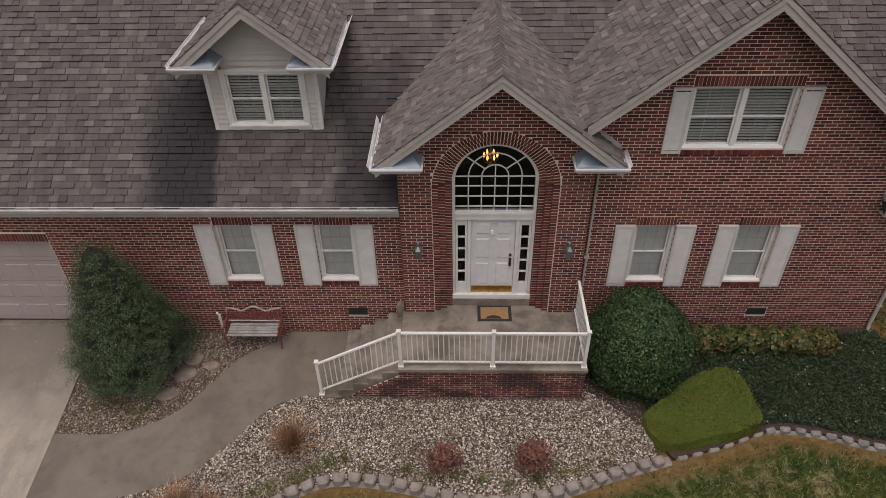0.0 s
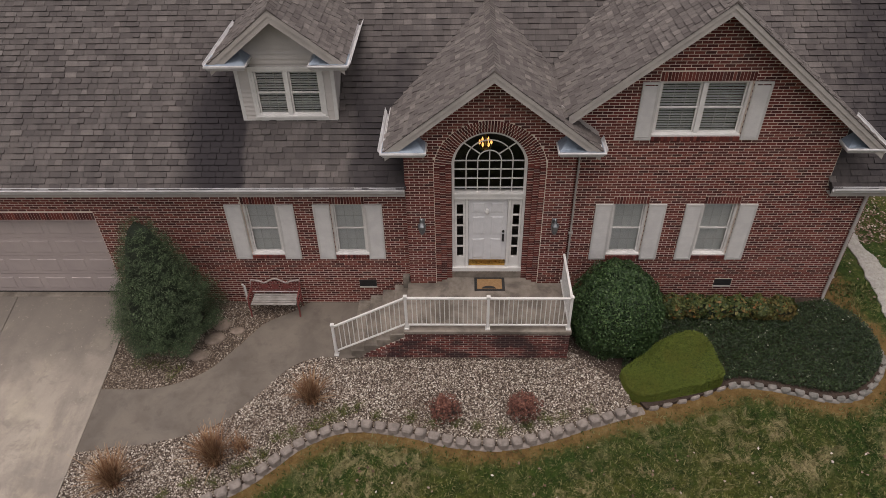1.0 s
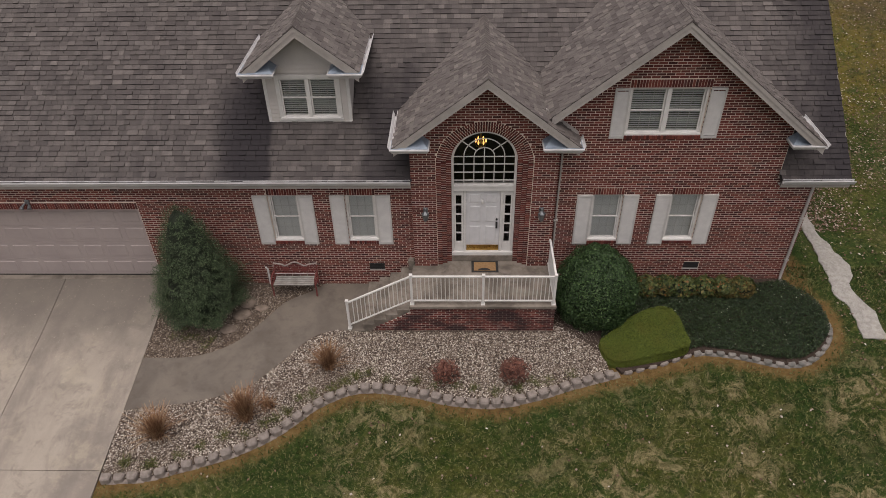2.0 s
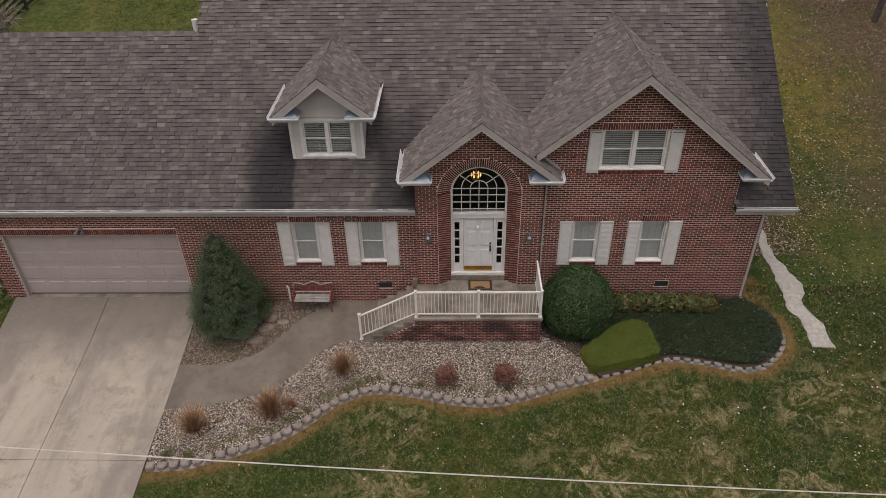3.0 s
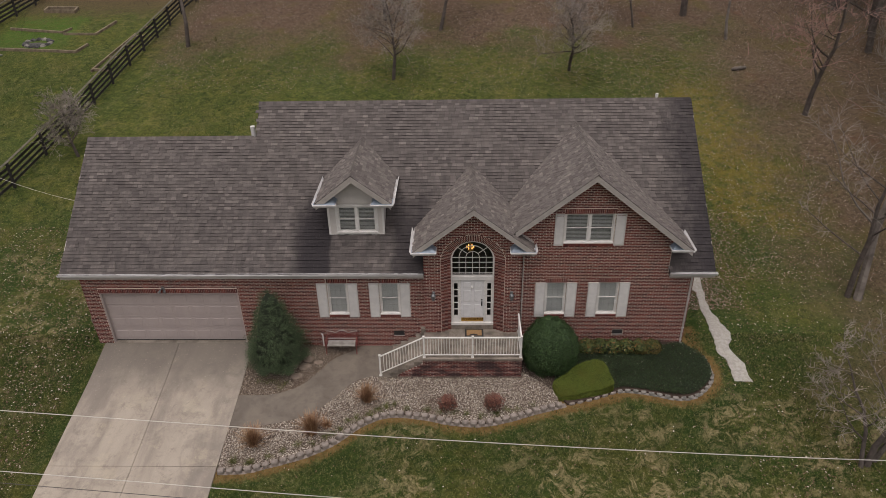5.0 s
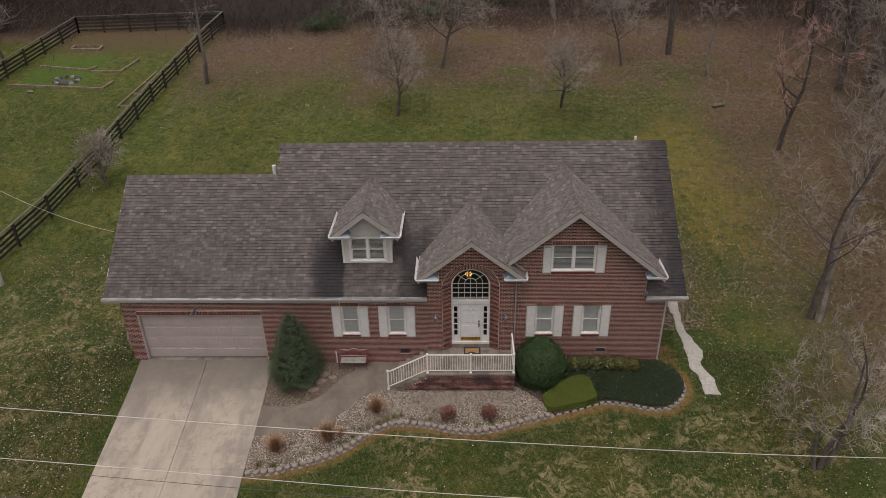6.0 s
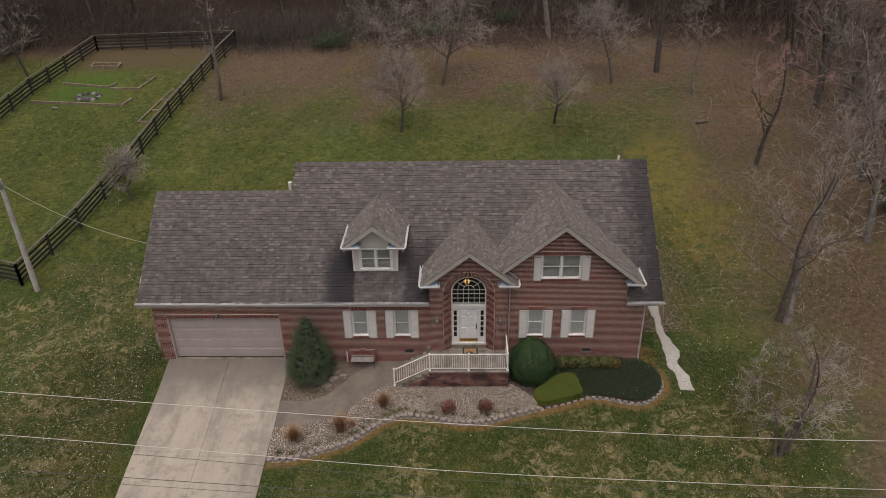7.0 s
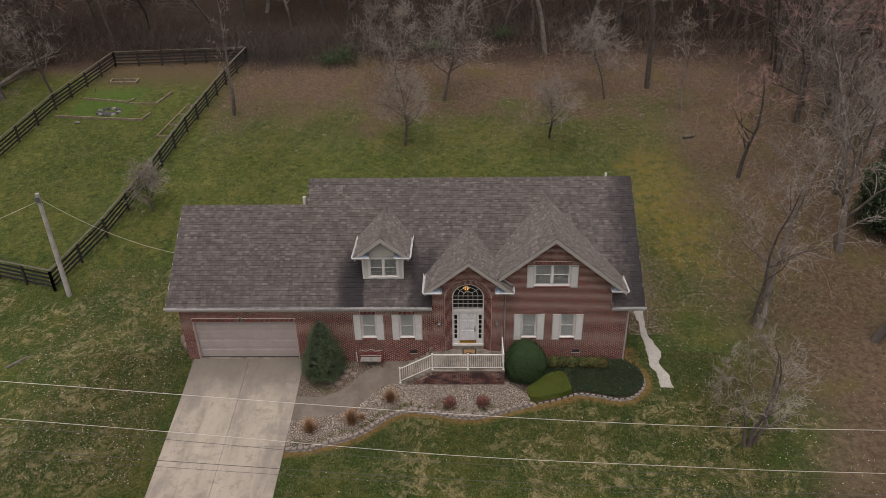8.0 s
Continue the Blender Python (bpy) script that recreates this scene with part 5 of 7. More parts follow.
BED_RIGHT = [(1.8, -0.02), (1.8, -1.5), (2.9, -2.4)] + EDGE_LINE_R + [(8.5, -0.35), (8.3, -0.02)]


def pebble_material(name, stops, under=False):
    n = Nodes(name)
    if under:
        v = n.t.nodes.new("ShaderNodeTexVoronoi")
        v.inputs["Scale"].default_value = 34.0
        n.t.links.new(n.pos, v.inputs["Vector"])
        c = n.spread(v.outputs["Color"], stops)
        c = n.mix(n.ramp(v.outputs["Distance"], 0.25, 0.6), c, (0.05, 0.035, 0.028))
        return n.done(c, 0.95, v.outputs["Distance"], 0.02, spec=0.2)
    c = n.spread(n.island(), stops)
    c = n.mix(n.ramp(n.noise(0.7, 4), 0.5, 0.7, 0.0, 0.45), c, (0.10, 0.065, 0.048))
    return n.done(c, 0.9, n.noise(120), 0.002, spec=0.3)


STONES = ((0.0, (0.030, 0.021, 0.017)), (0.28, (0.085, 0.062, 0.048)), (0.52, (0.190, 0.150, 0.120)), (0.80, (0.33, 0.285, 0.240)), (1.0, (0.62, 0.57, 0.51)))
BROWN_STONES = ((0.0, (0.040, 0.028, 0.021)), (0.35, (0.085, 0.062, 0.046)), (0.65, (0.15, 0.115, 0.088)), (0.88, (0.25, 0.205, 0.165)), (1.0, (0.42, 0.37, 0.32)))
PEBBLE, PEBBLE_BED = pebble_material("river_pebble", STONES), pebble_material("pebble_bed", STONES, True)
BROWN_PEBBLE, BROWN_BED = pebble_material("brown_pebble", BROWN_STONES), pebble_material("brown_pebble_bed", BROWN_STONES, True)
MULCH = pebble_material("dark_mulch", ((0.0, (0.02, 0.015, 0.012)), (0.5, (0.04, 0.028, 0.022)), (1.0, (0.07, 0.05, 0.04))), True)

bed_front = tagged(sheet("gravel_bed", BED_FRONT, 0.045, PEBBLE_BED), "river pebble planting bed before the porch", "gravel bed", kind="structure")
bed_left = tagged(sheet("gravel_bed", BED_LEFT, 0.03, BROWN_BED), "river pebble bed between walk and garage", "gravel bed", kind="structure")
bed_right = tagged(sheet("planting_bed", BED_RIGHT, 0.06, MULCH), "dark mulch bed under shrubs", "planting bed", kind="structure")


def scatter(poly, n, rng, lift):
    xs, ys = [p[0] for p in poly], [p[1] for p in poly]
    out = []
    while len(out) < n:
        p = (rng.uniform(min(xs), max(xs)), rng.uniform(min(ys), max(ys)))
        if inside(p, poly):
            out.append((*p, land(p[1], p[0]) + lift))
    return out


def pebbles(poly, n, lift, seed, parent, material):
    rng, v, f = random.Random(seed), [], []
    for x, y, z in scatter(poly, n, rng, lift):
        r, a = rng.uniform(0.010, 0.024), rng.uniform(0, math.pi)
        rx, ry, rz = r * rng.uniform(0.9, 1.6), r, r * rng.uniform(0.5, 0.8)
        ca, sa = math.cos(a), math.sin(a)
        i = len(v)
        for px, py, pz in ((rx, 0, 0), (0, ry, 0), (-rx, 0, 0), (0, -ry, 0), (0.2 * rx, 0.2 * ry, rz), (0, 0, -rz)):
            v.append((x + px * ca - py * sa, y + px * sa + py * ca, z + pz))
        f.extend((i + a_, i + b_, i + 4) for a_, b_ in ((0, 1), (1, 2), (2, 3), (3, 0)))
    tagged(many("pebbles", v, f, material, parent), kind="stuff")


pebbles(BED_FRONT, 46000, 0.052, 3, bed_front, PEBBLE)
pebbles(BED_LEFT, 15000, 0.036, 5, bed_left, BROWN_PEBBLE)


def edging(line, spacing, size, material, seed, label, courses=1):
    """A row of tumbled blocks along a bed's edge, each turned to follow it."""
    rng = random.Random(seed)
    row = thing("bed_edging", (line[0][0], line[0][1], land(line[0][1])), label, "edging", kind="structure")
    BASE[row.name] = Vector((0, 0, 0))
    row.location = (0, 0, 0)
    pts = [Vector((x, y, 0)) for x, y in line]
    left = spacing / 2
    for a, b in zip(pts, pts[1:]):
        seg = (b - a).length
        while left <= seg:
            p = a + (b - a) * (left / seg)
            u = (b - a).normalized()
            n = Vector((-u.y, u.x, 0))
            w, t, h = size[0] / 2 * rng.uniform(0.9, 1.0), size[1] / 2 * rng.uniform(0.92, 1.08), size[2] * rng.uniform(0.88, 1.1)
            s, z0, tilt = Soup(), land(p.y) - 0.08, rng.uniform(-0.12, 0.12)
            for zz, sh in ((z0, 1.0), (z0 + 0.08 + h, 0.94)):
                for su, sn in ((-1, -1), (1, -1), (1, 1), (-1, 1)):
                    wide = w * (1.0 if sn > 0 else 0.80) * sh
                    c = p + u * (su * wide + rng.uniform(-0.012, 0.012)) + n * (sn * t * sh + su * tilt * 0.12)
                    s.v.append((c.x, c.y, zz + rng.uniform(-0.012, 0.012)))
            s.f.extend(((3, 2, 1, 0), (4, 5, 6, 7), (0, 1, 5, 4), (1, 2, 6, 5), (2, 3, 7, 6), (3, 0, 4, 7)))
            part("edging_block", s, material, row, bevel=0.034)
            if courses > 1:
                f, c = Soup(), p - n * 0.008 + u * spacing * 0.45
                f.hexa([(q.x, q.y, land(q.y) + zz) for zz in (-0.10, 0.012) for q in (c - u * w - n * t, c + u * w - n * t, c + u * w + n * t, c - u * w + n * t)])
                part("footing_block", f, material, row, bevel=0.02)
            left += spacing
        left -= seg
    return row


edging(EDGE_LINE, 0.30, (0.285, 0.21, 0.16), BLOCK, 8, "tumbled grey-brown concrete edging blocks round the gravel bed", courses=2)
edging(EDGE_LINE_R[17:], 0.29, (0.255, 0.145, 0.09), EDGE_STONE, 9, "pale weathered edging stones round the ivy bed", courses=2)
edging(EDGE_LINE_R[:17], 0.34, (0.30, 0.10, 0.07), BLOCK, 10, "low sunken edging stones beside the clipped yew")

build_ground(EDGE_LINE + EDGE_LINE_R + [(8.75, -0.4), (8.7, 0.1), (8.75, 0.6)])

GRAVEL = curve_through([(9.75, 4.6), (9.80, 3.2), (9.72, 2.14), (9.74, 0.75), (9.66, -0.39), (9.88, -1.12), (9.86, -1.97)]) + curve_through([(10.46, -2.02), (10.50, -1.24), (10.18, -0.45), (10.45, 0.40), (10.24, 1.45), (10.12, 2.3), (10.35, 4.6)])
GRAVEL = [(x + 0.14 * noise.noise(Vector((x * 3, y * 3.1, 5))), y) for x, y in GRAVEL]
gravel_strip = tagged(sheet("gravel_strip", GRAVEL, 0.035, GRAVEL_PALE, depth=0.1), "narrow strip of white crushed gravel in the lawn", "gravel", kind="structure")


pebbles(GRAVEL, 2600, 0.04, 15, gravel_strip, GRAVEL_PALE)


# ---- porch ----
def porch():
    p = thing("porch", (0, 0, 0), "raised concrete porch on a brick base with side steps", "porch")
    x0, x1, y0 = -2.0, 1.78, -1.80
    part("porch_slab", boxed(x0, x1 + 0.03, y0 - 0.03, ENT_Y + 0.24, PORCH_Z - 0.10, PORCH_Z), PORCH_CONC, p, "stained concrete slab", bevel=0.012)
    s = Soup()
    s.slab([(-3.0, y0 + 0.029, -0.9), (-3.0, y0 + 0.029, -0.22), (-2.0, y0 + 0.029, PORCH_Z - 0.27), (-2.0, y0 + 0.029, PORCH_Z - 0.10), (x1, y0 + 0.029, PORCH_Z - 0.10), (x1, y0 + 0.029, -0.9)], (0, 0.2, 0))
    s.box(x1 - 0.2, x1 - 0.001, y0 + 0.232, 0.0, -0.9, PORCH_Z - 0.10)
    base = part("porch_wall", s, DAMP_MORTAR, p, "mortar of the brick porch base")
    b = Soup()
    limit = lambda x: PORCH_Z - 0.10 if x > -2.0 else PORCH_Z - 0.28 + (x + 2.0) * 0.57
    for xa, xb, za, zb, pr in lay_bricks(-2.98, x1, -0.60, PORCH_Z, limit, lambda *a: False):
        brick_front(b, xa, xb, za, zb, y0 + 0.025, pr)
    z, row = -0.60, 0
    while z < PORCH_Z - 0.12:
        y = y0 + 0.03 - (0.1 if row % 2 else 0)
        while y < 0:
            b.box(x1 - 0.02, x1 + 0.008, max(y, y0 + 0.03), min(y + 0.204, -0.01), z, z + PITCH_Z - JOINT)
            y += PITCH_X
        z += PITCH_Z
        row += 1
    tagged(part("brickwork", b, DAMP_BRICK, base, "dark red bricks stained by damp"), kind="stuff")
    for k in range(4):
        top = PORCH_Z - 0.18 * (k + 1)
        part("step", boxed(-2.335 - 0.317 * k, -2.0 - 0.317 * k, y0 + 0.045, -0.02, -0.6, top), PORCH_CONC, p, bevel=0.012)
    part("curb", boxed(-2.12, -1.96, -0.16, -0.01, PORCH_Z - 0.2, PORCH_Z + 0.16), PORCH_CONC, p, bevel=0.01)


porch()


def railing():
    r = thing("porch_railing", (0, -1.73, PORCH_Z), "white metal porch railing with slim balusters", "railing")
    y = -1.73
    def post(x, yy, z0, z1):
        s = Soup()
        s.box(x - 0.031, x + 0.031, yy - 0.031, yy + 0.031, z0, z1)
        s.box(x - 0.042, x + 0.042, yy - 0.042, yy + 0.042, z1, z1 + 0.03)
        s.box(x - 0.055, x + 0.055, yy - 0.055, yy + 0.055, z0, z0 + 0.03)
        part("post", s, WHITE, r)
    post(-3.64, y, -0.24, 0.74)
    for x in (-1.93, -0.09, 1.735):
        post(x, y, PORCH_Z, 1.62)
    def run(a, b, h0, h1, n):
        a, b = Vector(a), Vector(b)
        u = (b - a).normalized()
        side = Vector((-u.y, u.x, 0)).normalized()
        for nm, h, w, t in (("top_rail", h1, 0.027, 0.038), ("bottom_rail", h0, 0.018, 0.032)):
            s, up = Soup(), Vector((0, 0, 1))
            s.hexa([p + side * sw * w + up * (h + dz) for dz in (-t / 2, t / 2) for p, sw in ((a, -1), (b, -1), (b, 1), (a, 1))])
            part(nm, s, WHITE, r)
        for k in range(1, n):
            p = a + (b - a) * k / n
            s = Soup()
            s.box(p.x - 0.0085, p.x + 0.0085, p.y - 0.0085, p.y + 0.0085, p.z + h0, p.z + h1)
            part("baluster", s, WHITE, r)
    z = PORCH_Z
    run((-1.89, y, z), (-0.13, y, z), 0.12, 0.93, 17)
    run((-0.05, y, z), (1.70, y, z), 0.12, 0.93, 17)
    run((1.735, -1.69, z), (1.735, -0.20, z), 0.12, 0.93, 14)
    run((-3.60, y, -0.22), (-1.97, y, z), 0.13, 0.92, 15)


railing()

mat_ = thing("doormat", (0, -0.2, PORCH_Z), "coir doormat with black border before the door", "doormat")
part("border", boxed(-0.37, 0.37, -0.46, 0.02, PORCH_Z + 0.001, PORCH_Z + 0.012), RUBBER, mat_, "black rubber border")
part("coir_field", boxed(-0.30, 0.30, -0.40, -0.04, PORCH_Z + 0.012, PORCH_Z + 0.020), COIR, mat_, "tan coir field")
s = Soup()
arc = [(0.17 * math.cos(math.pi * k / 12) - 0.02, -0.395 + 0.10 * math.sin(math.pi * k / 12), PORCH_Z + 0.0205) for k in range(13)]
s.slab(arc, (0, 0, 0.002))
part("arch_motif", s, RUBBER, mat_, "black half-round motif")


def wall_lantern(x):
    y = ENT_Y
    t = thing("wall_lantern", (x, y, 2.4), "grey metal coach lantern fixed to the brick pier", "lantern", "lanterns beside the door")
    part("backplate", boxed(x - 0.06, x + 0.06, y - 0.03, y, 2.38, 2.62), GREY_METAL, t, bevel=0.01)
    s = Soup()
    s.tube([(x, y - 0.02, 2.56), (x, y - 0.10, 2.66), (x, y - 0.15, 2.62)], 0.012, 6)
    part("arm", s, GREY_METAL, t)
    s = Soup()
    s.lathe(x, y - 0.15, [(0.02, 2.27), (0.05, 2.30), (0.055, 2.32), (0.085, 2.52), (0.10, 2.53), (0.03, 2.60), (0.015, 2.64)], 6)
    part("cage", s, GREY_METAL, t)
    s = Soup()
    s.lathe(x, y - 0.15, [(0.058, 2.33), (0.086, 2.51)], 6)
    s2 = Soup()
    s2.v = [(a + (a - x) * 0.12, b + (b - y + 0.15) * 0.12, c) for a, b, c in s.v]
    s2.f = s.f
    part("lantern_glass", s2, GREY_METAL, t, "dim grey glass panes")


wall_lantern(-1.585)
wall_lantern(1.43)


def chandelier():
    x, y, z = -0.15, 0.62, 4.10
    t = thing("chandelier", (x, y, z + 0.45), "lit brass chandelier hanging behind the arched window", "chandelier")
    s = Soup()
    s.lathe(x, y, [(0.01, z - 0.20), (0.05, z - 0.17), (0.03, z - 0.10), (0.06, z - 0.02), (0.025, z + 0.08), (0.02, z + 0.3)], 10)
    s.tube([(x, y, z + 0.3), (x, y, z + 0.9)], 0.01, 6)
    part("stem", s, BRASS, t)
    for k in range(6):
        a = math.pi / 3 * k
        c, q = math.cos(a), math.sin(a)
        s = Soup()
        s.tube([(x, y, z - 0.1), (x + 0.10 * c, y + 0.10 * q, z - 0.14), (x + 0.13 * c, y + 0.13 * q, z - 0.06), (x + 0.13 * c, y + 0.13 * q, z - 0.01)], 0.010, 6)
        part("arm", s, BRASS, t)
        s = Soup()
        s.lathe(x + 0.13 * c, y + 0.13 * q, [(0.010, z - 0.01), (0.024, z + 0.03), (0.019, z + 0.07), (0.004, z + 0.11)], 8)
        part("bulb", s, BULB, t, "glowing warm bulb")


chandelier()


def flood_light():
    t = thing("flood_light", (-12.17, 0, 2.72), "small twin flood light above the garage door", "flood light")
    part("box", boxed(-12.23, -12.11, -0.05, 0.0, 2.66, 2.78), GREY_METAL, t, bevel=0.008)
    for sgn in (-1, 1):
        s = Soup()
        s.tube([(-12.17 + sgn * 0.04, -0.05, 2.70), (-12.17 + sgn * 0.09, -0.12, 2.66), (-12.17 + sgn * 0.11, -0.20, 2.60)], [0.02, 0.035, 0.06], 10)
        part("lamp_head", s, GREY_METAL, t)


flood_light()


def bench():
    x0, x1, y0, y1, g = -5.94, -4.72, -0.55, -0.12, land(-0.3, -5.3) + 0.035
    t = thing("garden_bench", ((x0 + x1) / 2, -0.35, g), "weathered garden bench with red lattice cast-iron back", "bench")
    for k in range(5):
        y = y0 + 0.02 + k * 0.083
        part("seat_slat", boxed(x0 + 0.05, x1 - 0.05, y, y + 0.065, g + 0.40, g + 0.425), WOOD_GREY, t, bevel=0.004)
    for x in (x0, x1):
        s = Soup()
        s.tube([(x, y0 + 0.03, g), (x, y0 + 0.06, g + 0.2), (x, y0 + 0.02, g + 0.40), (x, y0 + 0.06, g + 0.6), (x, y1 - 0.05, g + 0.62)], 0.022, 8)
        s.tube([(x, y1 + 0.02, g), (x, y1 - 0.06, g + 0.2), (x, y1 - 0.03, g + 0.42), (x, y1 + 0.06, g + 0.80)], 0.024, 8)
        s.tube([(x, y0 + 0.04, g + 0.39), (x, y1 - 0.03, g + 0.39)], 0.02, 8)
        part("end_frame", s, RUST_RED, t, "red cast-iron end frame")
    def back(h):
        return y1 - 0.03 + (h - 0.42) * 0.22
    top = [(x0 + (x1 - x0) * k / 20, 0.80 + 0.055 * math.cos((k / 20 - 0.5) * 4 * math.pi) * (1 if 0.25 <= k / 20 <= 0.75 else 0.4)) for k in range(21)]
    s = Soup()
    s.tube([(x, back(h), g + h) for x, h in top], 0.024, 8)
    s.tube([(x0, back(0.80), g + 0.80), (x0, back(0.5), g + 0.50), (x1, back(0.5), g + 0.50), (x1, back(0.80), g + 0.80)], 0.02, 8)
    part("back_rim", s, BENCH_RIM, t, "pale curved back rim")
    s, n = Soup(), 16
    for k in range(-4, n + 1):
        for sgn in (1, -1):
            a = x0 + (x1 - x0) * k / n
            b = a + 0.28
            p, q = (a, b) if sgn > 0 else (b, a)
            lo, hi = max(min(p, q), x0), min(max(p, q), x1)
            if hi - lo > 0.08:
                f0, f1 = (lo - a) / 0.28, (hi - a) / 0.28
                if sgn < 0:
                    f0, f1 = 1 - f0, 1 - f1
                s.tube([(lo, back(0.5 + 0.29 * f0), g + 0.5 + 0.29 * f0), (hi, back(0.5 + 0.29 * f1), g + 0.5 + 0.29 * f1)], 0.009, 4)
    part("back_lattice", s, RUST_RED, t, "red iron lattice")
    s = Soup()
    for c in (-0.28, 0.0, 0.28):
        s.blob(((x0 + x1) / 2 + c, back(0.65) - 0.01, g + 0.65), (0.10, 0.012, 0.075), int(c * 10), 0.5)
    part("back_medallion", s, RUST_RED, t, "red cast medallions")
    h = thing("hose_pipe_stand", (x0 - 0.15, -0.12, land(-0.1)), "short white standpipe beside the bench", "pipe")
    s = Soup()
    s.tube([(x0 - 0.17, -0.12, land(-0.1) - 0.05), (x0 - 0.17, -0.12, land(-0.1) + 0.5), (x0 - 0.20, -0.14, land(-0.1) + 0.58)], 0.03, 8)
    part("pipe", s, WHITE, h)


bench()


# ---- plants ----
def leaf_cloud(points, normals, rng, size, long=1.0, slim=1.0):
    """Small bent leaves set at points, facing roughly along the normals."""
    v, f = [], []
    for p, n in zip(points, normals):
        n = (Vector(n) + Vector((rng.gauss(0, 0.5), rng.gauss(0, 0.5), rng.gauss(0, 0.5)))).normalized()
        a = n.orthogonal().normalized()
        w = rng.uniform(0, 2 * math.pi)
        b = n.cross(a)
        u = (a * math.cos(w) + b * math.sin(w)) * size * long * rng.uniform(0.7, 1.3)
        q = n.cross(u).normalized() * size * slim * rng.uniform(0.35, 0.6)
        p = Vector(p)
        i = len(v)
        v.extend(tuple(x) for x in (p - u * 0.5, p + q + n * size * 0.1, p + u * 0.5, p - q + n * size * 0.1))
        f.append((i, i + 1, i + 2, i + 3))
    return v, f


GREEN_BUSH = leafy("boxwood_leaf", ((0.0, (0.012, 0.026, 0.009)), (0.5, (0.027, 0.056, 0.018)), (0.85, (0.050, 0.094, 0.030)), (1.0, (0.09, 0.14, 0.05))), 0.4, (0.026, 0.05, 0.02), 0.5)
CONIFER = leafy("spruce_needle", ((0.0, (0.014, 0.026, 0.011)), (0.5, (0.040, 0.064, 0.028)), (0.85, (0.082, 0.115, 0.056)), (1.0, (0.150, 0.185, 0.105))), 0.4, (0.045, 0.058, 0.035), 0.7)
YEW = leafy("clipped_yew_leaf", ((0.0, (0.056, 0.082, 0.010)), (0.5, (0.076, 0.102, 0.012)), (1.0, (0.105, 0.124, 0.018))), 0.6, (0.085, 0.084, 0.011), 0.7)
IVY = leafy("ivy_leaf", ((0.0, (0.006, 0.013, 0.004)), (0.6, (0.016, 0.030, 0.009)), (0.99, (0.036, 0.058, 0.018)), (1.0, (0.34, 0.33, 0.28))), 0.4, (0.014, 0.026, 0.014), 0.5)
AZALEA = leafy("azalea_leaf", ((0.0, (0.022, 0.036, 0.012)), (0.5, (0.055, 0.075, 0.020)), (0.85, (0.105, 0.108, 0.032)), (1.0, (0.18, 0.075, 0.025))), 0.7, (0.15, 0.075, 0.025), 0.6, 0.9)
DRY_GRASS = leafy("dry_grass_blade", ((0.0, (0.12, 0.055, 0.03)), (0.5, (0.24, 0.125, 0.065)), (1.0, (0.40, 0.27, 0.16))), 0.3, (0.16, 0.08, 0.05), 0.8)
RED_SHRUB = leafy("red_shrub_twig", ((0.0, (0.085, 0.035, 0.028)), (0.5, (0.16, 0.065, 0.048)), (1.0, (0.24, 0.11, 0.08))), 0.4, (0.10, 0.045, 0.035), 0.8)
WEED = leafy("weed_leaf", ((0.0, (0.030, 0.042, 0.012)), (0.6, (0.085, 0.092, 0.024)), (1.0, (0.17, 0.155, 0.05))), 0.3, (0.10, 0.11, 0.03), 0.7)
# solid fill under the yew's skin, darker than its leaves
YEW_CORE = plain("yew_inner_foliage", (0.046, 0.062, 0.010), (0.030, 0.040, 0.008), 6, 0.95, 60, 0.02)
# near-black fill paints the shade between the outer leaves
FOLIAGE_SHADE = plain("foliage_shade_core", (0.012, 0.018, 0.010), (0.02, 0.026, 0.014), 4, 0.95, 40, 0.02)
DEAD_LEAF = leafy("fallen_leaf", ((0.0, (0.070, 0.040, 0.028)), (0.45, (0.165, 0.100, 0.070)), (0.78, (0.29, 0.225, 0.185)), (1.0, (0.54, 0.48, 0.43))), 0.35, (0.125, 0.058, 0.040), 0.85)


def shell(centre, radii, n, rng, depth=0.25, lump=0.12, shape=None):
    """Points near the skin of a lumpy rounded form, with normals."""
    pts, nor = [], []
    c = Vector(centre)
    for _ in range(n):
        d = Vector((rng.gauss(0, 1), rng.gauss(0, 1), rng.gauss(0, 1))).normalized()
        if d.z < -0.75:
            d.z = -d.z
        k = 1 + lump * noise.noise(d * 2.3 + c) + lump * 0.6 * noise.noise(d * 6 + c)
        k *= 1 - depth * rng.random() ** 2.2
        q = Vector((d.x * radii[0], d.y * radii[1], d.z * radii[2])) * k
        pts.append(c + q)
        nor.append(Vector((d.x / radii[0], d.y / radii[1], d.z / radii[2])).normalized())
    return pts, nor


def bush(name, centre, radii, n, size, material, label, seed, lump=0.1, dense=True, category="shrub"):
    rng = random.Random(seed)
    g = land(centre[1])
    t = thing(name, (centre[0], centre[1], g), label, category)
    if dense:
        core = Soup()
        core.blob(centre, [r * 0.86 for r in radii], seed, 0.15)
        part("core", core, FOLIAGE_SHADE, t)
    pts, nor = shell(centre, radii, n, rng, 0.18 if dense else 0.75, lump)
    v, f = leaf_cloud(pts, nor, rng, size, 1.4 if dense else 3.2)
    s = Soup()
    s.v, s.f = v, f
    part("foliage", s, material, t)
    s = Soup()
    for k in range(4):
        s.tube([(centre[0] + 0.06 * k - 0.1, centre[1], g - 0.1), (centre[0] + 0.2 * (k - 1.5), centre[1] + 0.1, centre[2])], 0.03, 6)
    part("stem", s, BARK, t)
    return t


bush("round_shrub", (2.95, -1.08, 0.58), (1.09, 1.06, 1.22), 38000, 0.036, GREEN_BUSH, "large clipped round green holly bush beside the porch", 21, 0.13)


